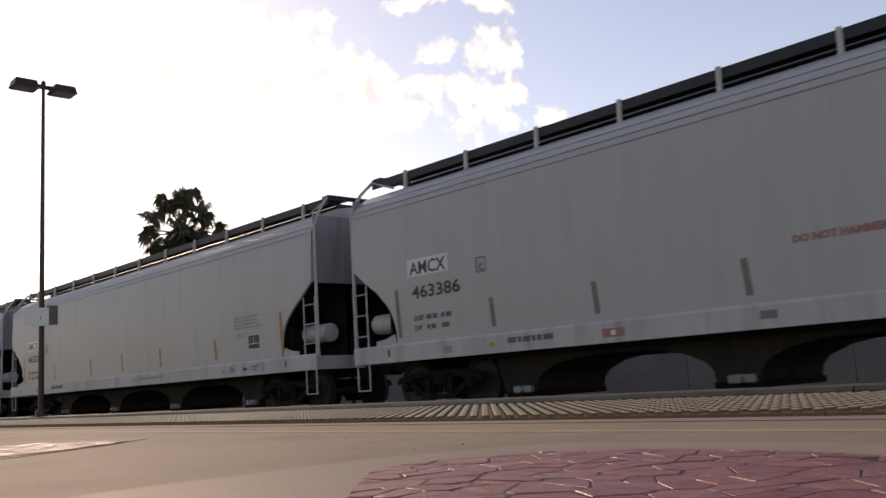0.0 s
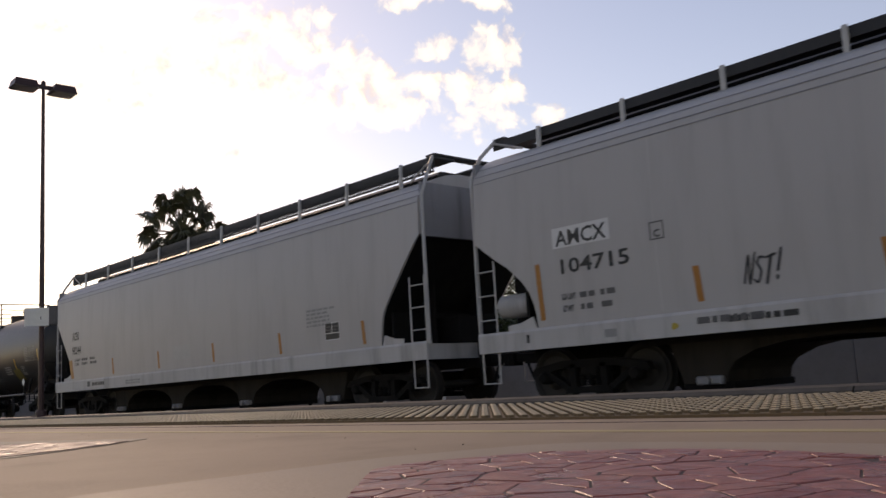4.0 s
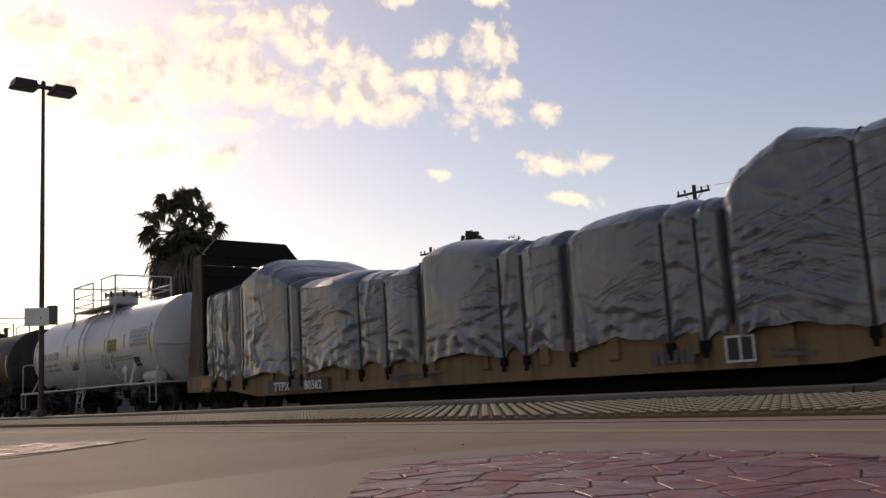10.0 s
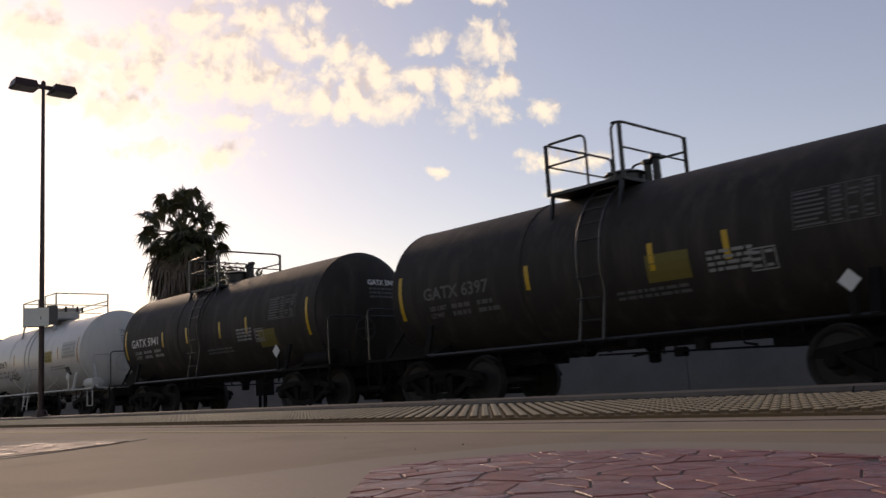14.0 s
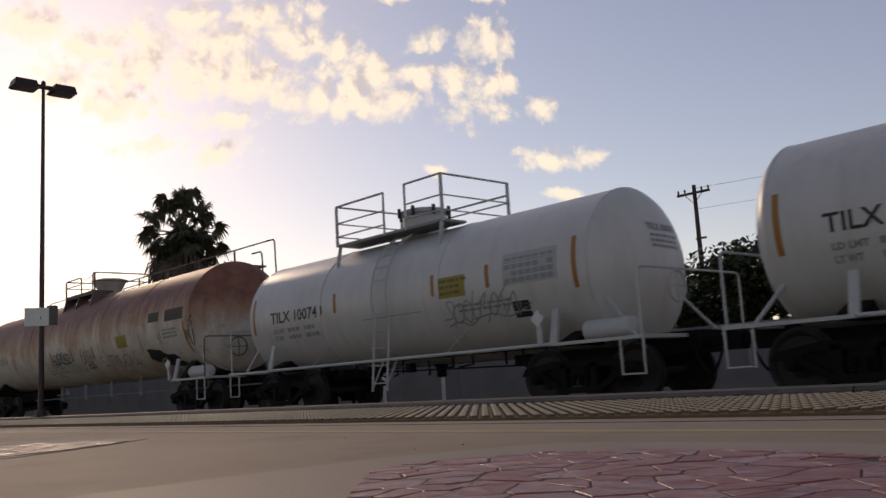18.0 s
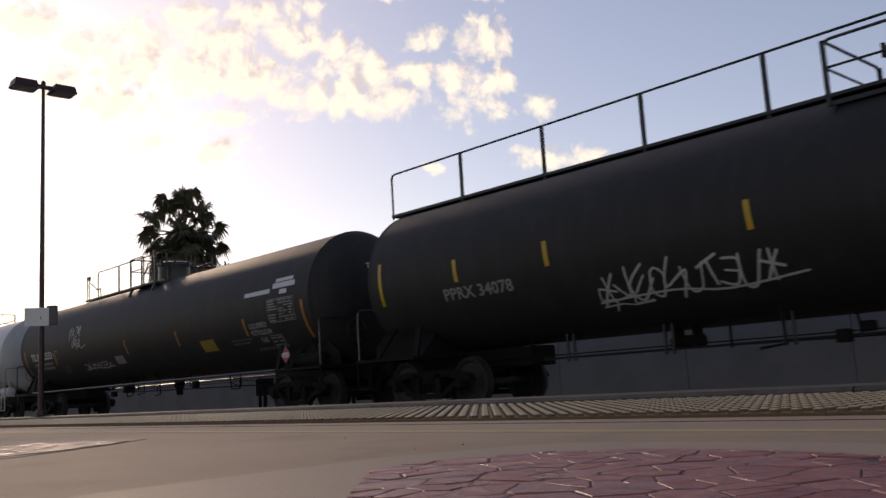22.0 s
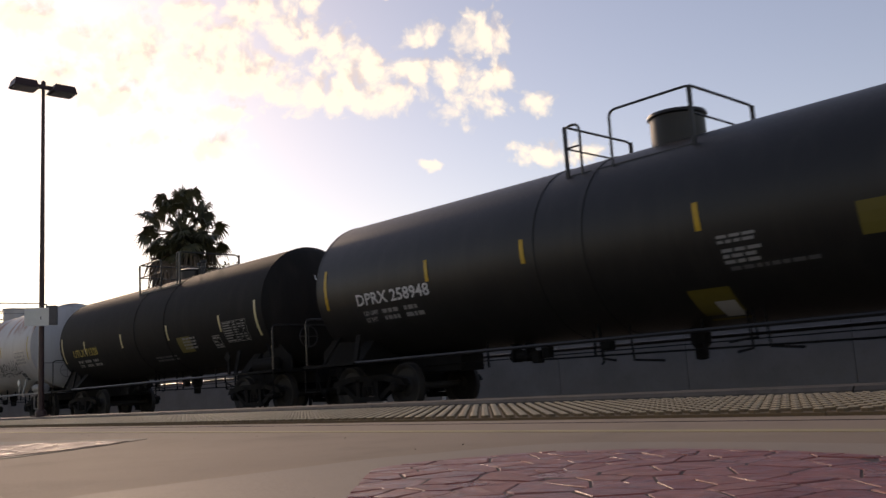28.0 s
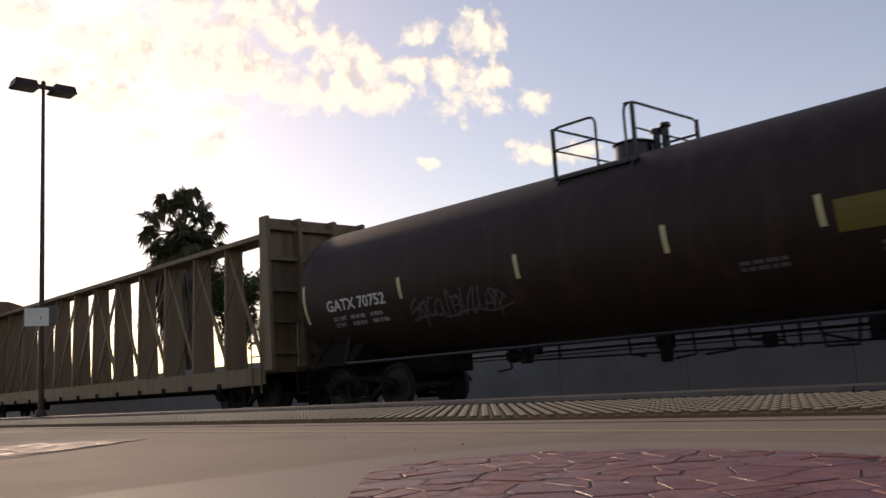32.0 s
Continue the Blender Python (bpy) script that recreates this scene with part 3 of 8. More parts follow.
    def scrawl(self, text, x, z, w, h, mat, thick=0.035, seed=1, slant=0.25, label="hand-written graffiti tag", wild=False):
        """A word in a quick hand, each sign a little uneven; wild: twisted and run together until nobody can read it."""
        rnd, g = random.Random(seed), Geo()
        step = w / len(text)
        for k, ch in enumerate(text):
            x0, dz, sc = x - w / 2 + step * k, rnd.uniform(-0.08, 0.08) * h, rnd.uniform(0.85, 1.12)
            turn, wide = (rnd.choice((1, -1)), rnd.uniform(1.3, 1.8)) if wild else (1, 1.0)
            roll = rnd.uniform(-0.9, 0.9) if wild else 0.0
            for line in HAND.get(ch, ()):
                pts = []
                for a, b in line:
                    if wild:
                        u, v = (a - 0.4) * turn * wide, b - 0.5
                        a, b = 0.4 + u * math.cos(roll) - v * math.sin(roll), 0.5 + u * math.sin(roll) + v * math.cos(roll)
                    zz = (b - 0.5) * h * sc + dz + rnd.uniform(-0.03, 0.03) * h
                    pts.append((x0 + a * step * 0.95 + slant * zz + rnd.uniform(-0.02, 0.02) * step, z + zz))
                self.stroke(g, flowing(pts), thick * rnd.uniform(0.8, 1.15), 0.002 + 0.0011 * (k % 3))
        if wild:
            self.stroke(g, flowing([(x - w * 0.55, z - h * 0.5), (x - w * 0.1, z - h * 0.35), (x + w * 0.2, z - h * 0.55), (x + w * 0.6, z - h * 0.3)]), thick * 0.8, 0.006)
        return tagged(part("graffiti", g, mat, self.parent, label), kind="stuff")

    def blob(self, x, z, w, h, mat, seed, lift, n=22):
        rnd = random.Random(seed)
        ph = [rnd.uniform(0, 6.28) for _ in range(3)]
        pts = [(x, z)]
        for i in range(n):
            a = 2 * math.pi * i / n
            r = 1 + 0.16 * math.sin(3 * a + ph[0]) + 0.12 * math.sin(5 * a + ph[1]) + 0.08 * math.sin(8 * a + ph[2])
            pts.append((x + w / 2 * r * math.cos(a), z + h / 2 * r * math.sin(a)))
        v, f = self.sheet(pts, [(0, 1 + i, 1 + (i + 1) % n) for i in range(n)])
        return part("graffiti", Geo().add([(p, q - lift, r) for p, q, r in v], f), mat, self.parent)


# pen strokes of a few capitals, in a unit box
HAND = {
    "A": (((0, 0), (0.4, 1), (0.75, 0)), ((0.1, 0.4), (0.7, 0.35))), "C": (((0.75, 0.85), (0.4, 1), (0.05, 0.55), (0.3, 0), (0.75, 0.15)),),
    "D": (((0.1, 0), (0.15, 1), (0.65, 0.75), (0.6, 0.2), (0.1, 0)),), "E": (((0.75, 1), (0.1, 0.95), (0.15, 0), (0.8, 0.05)), ((0.12, 0.5), (0.6, 0.55))),
    "H": (((0.05, 0), (0.15, 1)), ((0.65, 0), (0.75, 1)), ((0.1, 0.5), (0.7, 0.5))), "I": (((0.35, 0), (0.4, 1)),), "K": (((0.1, 0), (0.15, 1)), ((0.75, 1), (0.15, 0.45), (0.8, 0))),
    "L": (((0.15, 1), (0.1, 0), (0.75, 0.08)),), "M": (((0, 0), (0.1, 1), (0.4, 0.3), (0.75, 1), (0.85, 0)),), "N": (((0.05, 0), (0.1, 1), (0.65, 0), (0.75, 1.05)),),
    "O": (((0.4, 1), (0.05, 0.6), (0.25, 0.02), (0.7, 0.3), (0.6, 0.9), (0.4, 1)),), "R": (((0.1, 0), (0.15, 1), (0.7, 0.8), (0.2, 0.45), (0.8, 0)),),
    "S": (((0.75, 0.9), (0.3, 1), (0.1, 0.7), (0.65, 0.4), (0.5, 0), (0.05, 0.1)),), "T": (((0.0, 0.92), (0.85, 1)), ((0.42, 0.95), (0.35, 0))),
    "U": (((0.05, 1), (0.15, 0.1), (0.55, 0.05), (0.75, 1)),), "V": (((0.05, 1), (0.35, 0), (0.8, 1)),), "W": (((0, 1), (0.2, 0), (0.45, 0.6), (0.65, 0), (0.9, 1)),),
    "Y": (((0.05, 1), (0.4, 0.5), (0.75, 1)), ((0.4, 0.5), (0.3, -0.15))), "Z": (((0.05, 0.95), (0.75, 1), (0.05, 0), (0.85, 0.05)),), "!": (((0.35, 1), (0.3, 0.3)), ((0.3, 0.1), (0.3, 0.02))),
    "~": (((0, 0.1), (0.35, 0.75), (0.6, 0.25), (1.05, 0.8)),), "*": (((0, 0.2), (0.7, 0.8)), ((0.1, 0.8), (0.6, 0.15)), ((0.35, 0), (0.35, 1)))}


# ---------------------------------------------------------------- running gear, shared by all cars
CARS, SPINNING = [], []
WHEEL_R = 0.46
_mesh = {}


def shared(name, build, mat, smooth=True):
    if name not in _mesh:
        me = build().mesh(name, smooth)
        me.materials.append(mat)
        _mesh[name] = me
    return _mesh[name]


def g_wheelset():
    g = Geo().tube((0, -1.0, 0), (0, 1.0, 0), 0.075, 10)
    for s in (-1, 1):
        y = s * 0.755
        g.turned([(y + s * 0.075, 0.10), (y + s * 0.07, 0.15), (y + s * 0.02, 0.20), (y + s * 0.015, 0.36), (y + s * 0.06, 0.40), (y + s * 0.065, WHEEL_R - 0.012),
                  (y + s * 0.055, WHEEL_R - 0.004), (y - s * 0.05, WHEEL_R), (y - s * 0.055, WHEEL_R + 0.025), (y - s * 0.075, WHEEL_R + 0.02),
                  (y - s * 0.08, 0.38), (y - s * 0.02, 0.34), (y - s * 0.02, 0.15), (y - s * 0.07, 0.10)], "y", n=28)
    return g


def g_frame():
    """A cast side frame, outer face at y = -0.14."""
    g = Geo()
    out = [(-1.22, 0.52), (-1.12, 0.64), (-0.55, 0.74), (0.55, 0.74), (1.12, 0.64), (1.22, 0.52), (1.10, 0.46), (0.98, 0.54), (0.72, 0.56)]
    g.prism([(-1.18, 0.50), (-1.1, 0.62), (-0.5, 0.72), (0.5, 0.72), (1.1, 0.62), (1.18, 0.50), (1.0, 0.50), (0.55, 0.60), (-0.55, 0.60), (-1.0, 0.50)], -0.07, 0.07, "y")
    for s in (-1, 1):
        g.prism([(s * 0.98, 0.56), (s * 0.86, 0.60), (s * 0.30, 0.26), (s * 0.42, 0.22)], -0.06, 0.06, "y")
        g.box(s * 0.30 - 0.06, s * 0.30 + 0.06, -0.07, 0.07, 0.24, 0.66)
    g.prism([(-0.46, 0.20), (0.46, 0.20), (0.40, 0.30), (-0.40, 0.30)], -0.09, 0.09, "y")
    return g


def g_spring():
    rings = []
    for k in range(6):
        rings += [(0.31 + 0.04 * k, 0.045), (0.33 + 0.04 * k, 0.06)]
    return Geo().turned(rings, "z", n=8)


def g_cap():
    return Geo().turned([(-0.13, 0.03), (-0.13, 0.07), (-0.10, 0.10), (0.06, 0.11)], "y", n=12)


def add_truck(car, u0, x):
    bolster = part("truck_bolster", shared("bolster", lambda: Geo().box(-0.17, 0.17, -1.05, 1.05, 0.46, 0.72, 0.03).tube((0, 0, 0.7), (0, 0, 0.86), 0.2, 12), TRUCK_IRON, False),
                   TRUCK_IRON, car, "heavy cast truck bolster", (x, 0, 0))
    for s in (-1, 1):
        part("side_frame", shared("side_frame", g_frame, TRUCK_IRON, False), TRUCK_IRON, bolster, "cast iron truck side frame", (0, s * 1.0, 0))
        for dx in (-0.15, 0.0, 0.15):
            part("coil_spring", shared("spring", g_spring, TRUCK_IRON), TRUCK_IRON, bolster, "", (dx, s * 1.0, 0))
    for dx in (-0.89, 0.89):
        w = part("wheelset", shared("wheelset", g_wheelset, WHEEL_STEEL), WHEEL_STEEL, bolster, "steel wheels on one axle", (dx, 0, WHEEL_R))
        SPINNING.append((w, u0 + x + dx, dx))
        for s in (-1, 1):
            cap = part("bearing_cap", shared("cap", g_cap, TRUCK_IRON), TRUCK_IRON, bolster, "", (dx, s * 1.0, WHEEL_R))
            if s > 0:
                cap.rotation_euler = (0, 0, math.pi)


def g_coupler():
    g = Geo().box(-0.7, 0.0, -0.08, 0.08, 0.78, 0.95, 0.02)
    g.prism([(0.0, -0.12), (0.10, -0.15), (0.24, -0.13), (0.26, -0.04), (0.16, 0.0), (0.2, 0.1), (0.1, 0.17), (0.0, 0.13)], 0.72, 1.0, "z")
    return g


def g_hose():
    pts = [(-0.25, -0.35, 0.85)] + [(-0.25 + 0.5 * i / 8, -0.35, 0.85 - 0.42 * math.sin(math.pi * i / 8) - 0.1 * i / 8) for i in range(1, 9)]
    return Geo().pipe(pts, 0.025, 6)


def start_car(name, label, category, u_left, u_right, inset):
    """An empty car: its thing, trucks, couplers and brake hoses. Returns the thing, its middle and its half length."""
    uc, half = (u_left + u_right) / 2, (u_right - u_left) / 2
    car = thing(name, label, category, "cars of the freight train")
    CARS.append((car, uc))
    for s in (-1, 1):
        add_truck(car, uc, s * (half - inset))
        c = part("coupler", shared("coupler", g_coupler, TRUCK_IRON, False), TRUCK_IRON, car, "knuckle coupler", (s * (half - 0.13), 0, 0))
        h = part("brake_hose", shared("hose", g_hose, UNDER_IRON), UNDER_IRON, car, "drooping rubber brake hose", (s * (half - 0.3), 0, 0))
        if s < 0:
            c.rotation_euler = h.rotation_euler = (0, 0, math.pi)
    return car, uc, half


def ladder(car, x, w, z0, z1, y, mat, step=0.32, r=0.016, top=None, label="steel ladder"):
    """A ladder in the x-z plane; top: a last point the stiles lean to, as (dy, dz)."""
    g = Geo()
    for sx in (-w / 2, w / 2):
        pts = [(x + sx, y, z0), (x + sx, y, z1)]
        if top:
            pts.append((x + sx, y + top[0], z1 + top[1]))
        g.pipe(pts, r * 1.25, 6)
    lad = part("ladder", g, mat, car, label, smooth=True)
    n = int((z1 - z0) / step)
    for i in range(n):
        z = z0 + step * (i + 0.6)
        part("rung", Geo().tube((x - w / 2, y, z), (x + w / 2, y, z), r, 6), mat, lad)
    return lad


# ---------------------------------------------------------------- covered hoppers
def hop_half(z, x=0.0):
    """Half width of the hopper's body at a height."""
    if z < 1.25:
        return 1.50
    if z < 3.75:
        return 1.50 + 0.035 * math.sin(math.pi * (z - 1.25) / 2.5)
    q = min(1.0, (z - 3.75) / 0.70)
    return 1.50 * math.sqrt(max(0.0, 1 - 0.90 * q ** 2.2)) if q < 1 else 0.45


SEAM_Z = (3.81, 3.93, 4.07)          # lap seams under the eaves


END_CURVED = ((0.0, 2.77), (0.46, 2.43), (0.70, 2.28), (0.99, 2.02), (1.13, 1.83), (1.20, 1.66), (1.24, 1.48), (1.26, 1.22))
END_OPEN = ((0.0, 3.21), (0.10, 3.12), (0.42, 2.75), (0.80, 2.30), (1.12, 1.90), (1.20, 1.66), (1.235, 1.45), (1.26, 1.22))


def end_height(profile, d):
    """Lower edge of a hopper's side, at a distance from the body's end."""
    for (d0, z0), (d1, z1) in zip(profile, profile[1:]):
        if d <= d1:
            return z0 + (z1 - z0) * (d - d0) / (d1 - d0)
    return 1.22


def hopper(label, u_left, u_right, decals, grating=False):
    car, uc, half = start_car("covered_hopper", label, "freight car", u_left, u_right, 2.55)
    e = half - 0.66                        # end of the side sill
    e2 = e - 0.07                          # end of the body
    profile = END_OPEN if grating else END_CURVED
    slope = 1.26
    zr = 0.13 if grating else 0.0
    g = Geo()
    n_z, xs = 22, []
    for s in (-1, 1):
        xs += [s * (e2 - d) for d in sorted({0.2, 0.3, 0.6, 0.85} | {d for d, _ in profile})]
    xs = sorted(xs)
    rows = []
    for x in xs:
        z0 = end_height(profile, e2 - abs(x))
        ring = []
        for i in range(n_z + 1):
            z = z0 + (4.45 - z0) * (i / n_z) ** 0.8
            ring.append((z, hop_half(z)))
        rows.append([(x, -w, z) for z, w in ring] + [(x, w, z) for z, w in reversed(ring)])
    m = len(rows[0])
    for r in rows:
        g.v += r
    for j in range(len(rows) - 1):
        g.f += [(j * m + i, j * m + (i + 1) % m, (j + 1) * m + (i + 1) % m, (j + 1) * m + i) for i in range(m)]
    g.f += [tuple(range(m))[::-1], tuple(range((len(rows) - 1) * m, len(rows) * m))]
    body = part("body", g, HOPPER_WHITE, car, "pale grey welded steel hopper body", smooth=True)
    for s in (-1, 1):
        part("side_sill", Geo().prism([(s * 1.40, 0.92), (s * 1.53, 0.92), (s * 1.535, 1.21), (s * 1.515, 1.25), (s * 1.40, 1.25)], -e, e), HOPPER_GREY, car, "pale side sill with scuffed edges")
        for z0 in SEAM_Z:
            z1 = z0 + 0.016
            w = hop_half(z0) + 0.006
            part("roof_seam", Geo().prism([(s * (w - 0.03), z0), (s * w, z0), (s * (hop_half(z1) + 0.006), z1), (s * (hop_half(z1) - 0.03), z1)], -e2 + 0.02, e2 - 0.02), HOPPER_DIM, body)
        # running board on the roof, its stands and handholds
        board = part("running_board", Geo().box(-e2 + 0.05, e2 - 0.05, s * 0.98, s * 0.42, 4.60 + zr, 4.64 + zr), ROOF_GRATE, car, "dark open-grate roof walkway")
        part("board_edge", Geo().box(-e2 + 0.05, e2 - 0.05, s * 0.98, s * 0.965, 4.48 + zr, 4.60 + zr), ROOF_GRATE, board)
        k = int((2 * e2) / 1.72)
        for i in range(k):
            x = -e2 + 0.2 + (2 * e2 - 0.4) * (i + 0.55) / k
            part("board_stand", Geo().beam((x, s * 1.02, 4.22), (x, s * 1.0, 4.66 + zr), 0.07, 0.05, (0, 1, 0)), WHITE_RAIL, board)
    part("hatch_trough", Geo().prism([(-0.40, 4.40), (-0.40, 4.58), (-0.3, 4.66), (0.3, 4.66), (0.40, 4.58), (0.40, 4.40)], -e2 + 0.6, e2 - 0.6), ROOF_GRATE, car, "dark trough hatch along the roof")
    if grating:
        gr = Geo()
        for i in range(int(2 * e2 / 0.075)):
            x = -e2 + 0.075 * i
            gr.beam((x, -0.99, 4.48), (x + 0.02, -0.97, 4.745), 0.030, 0.02, (0, 1, 0))
        part("grating", gr, ROOF_GRATE, car, "open grating of the roof walkway")
        part("board_edge", Geo().box(-e2 + 0.05, e2 - 0.05, -1.0, -0.98, 4.45, 4.485), ROOF_GRATE, car, "lower edge angle of the walkway")
    # outlet bays under the floor: narrow gates below, flaring until neighbours meet
    pitch, mid = (3.6, 0.05) if grating else (4.0, 0.13)
    for i in range(4):
        x = mid + pitch * (i - 1.5)
        inner = [(0.33, 0.26), (0.36, 0.42), (0.47, 0.55), (0.80, 0.69), (1.25, 0.77), (pitch / 2 - 0.002, 0.80), (pitch / 2 - 0.002, 1.22)]
        outer = [(0.36, 0.26), (0.42, 0.45), (0.56, 0.85), (0.66, 1.22)]
        lo, hi = (outer if i == 0 else inner), (outer if i == 3 else inner)
        bay = part("outlet_bay", Geo().prism([(x - a, z) for a, z in lo] + [(x + a, z) for a, z in reversed(hi)], -0.92, 0.92, "y"), HOPPER_UNDER, car, "flaring outlet bay, shade under the body put into its dark colour")
        part("outlet_gate", Geo().box(x - 0.40, x + 0.40, -0.90, 0.90, 0.17, 0.27, 0.02), TRUCK_IRON, bay, "outlet gate")
        part("gate_shaft", Geo().tube((x + 0.1, -1.12, 0.30), (x + 0.1, 1.12, 0.30), 0.055, 8).box(x - 0.1, x + 0.3, -1.05, -0.93, 0.24, 0.36, 0.02), HOPPER_DIM, bay, "pale worn gate shaft")
    # floor sheets take the same colour, darkened for the shade below the body
    for sy in (-1, 1):
        part("floor_sheet", Geo().prism([(sy * 0.93, 0.84), (sy * 1.39, 1.16), (sy * 1.39, 1.22), (sy * 0.93, 1.22)], -half + 3.6, half - 3.6), HOPPER_UNDER, car, "sloping floor sheet, shade under the body put into its dark colour")
    part("centre_sill", Geo().box(-half + 0.5, half - 0.5, -0.25, 0.25, 0.74, 1.2), UNDER_IRON, car, "underframe centre sill")
    for s in (-1, 1):
        # end frame: corner posts, ladders, platform, slope sheet stays, brake gear
        part("end_sill", Geo().box(s * e, s * (e - 0.12), -1.50, 1.50, 0.92, 1.2, 0.01), HOPPER_GREY, car, "end sill")
        # end sheet in the darker paint, which holds its shade
        part("end_bulkhead", Geo().box(s * (e2 - 0.02), s * (e2 + 0.04), -1.44, 1.44, profile[0][1] - 0.03, 4.2), HOPPER_DIM, car, "ribbed body end sheet")
        part("end_crosswalk", Geo().box(s * (e2 - 0.05), s * (e2 - 0.30), -0.96, 0.96, 4.66 + zr, 4.70 + zr), ROOF_GRATE, car, "crosswalk joining the roof walkways")
        part("walkway_brace", Geo().tube((s * (e2 - 0.06), -0.97, 4.62 + zr), (s * (e2 - 0.75), -1.0, 4.38), 0.022, 6), HOPPER_GREY, car, "diagonal brace of the roof walkway")
        # dark cross plate added to close the see-through opening under the slope
        part("bolster_web", Geo().box(s * (e2 - 1.02), s * (e2 - 0.96), -1.42, 1.42, 1.0, 1.86), UNDER_IRON, car, "dark cross bulkhead, added to close the opening under the slope sheet")
        if not grating:
            part("air_tank", Geo().turned([(s * (e - 0.12), 0.06), (s * (e - 0.17), 0.20), (s * (e - 0.98), 0.20), (s * (e - 1.04), 0.06)], "x", (0, -1.0, 1.70), 16), HOPPER_GREY, car, "air reservoir", smooth=True)
        for sy in (-1, 1):
            part("corner_post", Geo().pipe([(s * e, sy * 1.46, 1.2), (s * e, sy * 1.46, 3.95), (s * (e - 0.06), sy * 1.25, 4.35), (s * (e - 0.16), sy * 0.98, 4.64 + zr)], 0.035, 8), HOPPER_GREY, car, "bent corner handrail", smooth=True)
            ladder(car, s * (e - 0.22), 0.42, 1.22, 2.45, sy * 1.50, HOPPER_GREY, step=0.41, r=0.013, label="end ladder of the hopper")
            part("sill_gusset", Geo().prism([(s * (e - 0.68), 1.245), (s * (e - 0.68), 1.34), (s * (e - 0.95), 1.36), (s * (e - 1.22), 1.44), (s * (e - 1.30), 1.245)], sy * 1.50, sy * 1.47, "y"), HOPPER_GREY, car, "welded corner gusset")
            part("stirrup", Geo().pipe([(s * (e - 0.05), sy * 1.49, 0.95), (s * (e - 0.05), sy * 1.49, 0.42), (s * (e - 0.42), sy * 1.49, 0.42), (s * (e - 0.42), sy * 1.49, 0.95)], 0.018, 6), HOPPER_GREY, car, "stirrup step")
        # near-black sheet over the body's underside: its shade is put into the colour
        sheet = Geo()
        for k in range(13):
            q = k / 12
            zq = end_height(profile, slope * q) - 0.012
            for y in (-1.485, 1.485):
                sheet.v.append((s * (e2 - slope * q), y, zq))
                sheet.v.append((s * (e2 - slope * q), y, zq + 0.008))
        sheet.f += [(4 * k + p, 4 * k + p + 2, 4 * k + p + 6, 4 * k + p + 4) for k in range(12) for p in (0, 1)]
        part("slope_sheet", sheet, UNDER_IRON, car, "end slope sheet, blackened to carry the shade under it")
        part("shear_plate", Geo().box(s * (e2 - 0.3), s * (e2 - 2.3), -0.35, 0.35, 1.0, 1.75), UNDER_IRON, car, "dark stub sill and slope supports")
        # dark filler plates added so that the end opening reads as shade
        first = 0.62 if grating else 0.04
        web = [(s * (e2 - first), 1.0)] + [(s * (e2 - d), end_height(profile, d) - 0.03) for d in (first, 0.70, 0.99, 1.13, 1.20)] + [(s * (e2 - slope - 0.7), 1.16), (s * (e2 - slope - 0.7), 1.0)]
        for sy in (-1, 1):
            part("stiffener_web", Geo().prism(web, sy * 0.66, sy * 0.62, "y"), UNDER_IRON, car, "dark plate, added to close the opening under the slope sheet")
    side = Side(car, lambda z, x=0: hop_half(z) if z > 1.25 else 1.535)
    decals(side, uc)
    return car


def cots(side, x, z, w=0.5, h=0.36, mat=INK_BLACK):
    """A stencil box: dark fields in a thin white frame."""
    back, cell = (INK_WHITE, INK_BLACK) if mat is INK_BLACK else (INK_GREY, INK_BLACK)
    side.bar("stencil_panel", x - w / 2, x + w / 2, z - h / 2, z + h / 2, back, label="lube stencil box", rows=2)
    for a, b, c, d in ((-0.47, -0.03, -0.08, 0.45), (0.01, 0.47, -0.08, 0.45), (-0.47, 0.47, -0.45, -0.13)):
        side.bar("stencil_cell", x + a * w, x + b * w, z + c * h, z + d * h, cell, rows=1, lift=0.003)
    side.small_print(x, z + h * 0.22, w * 0.8, 2, INK_FAINT, 17, h * 0.08, h * 0.1).location.y = -0.004


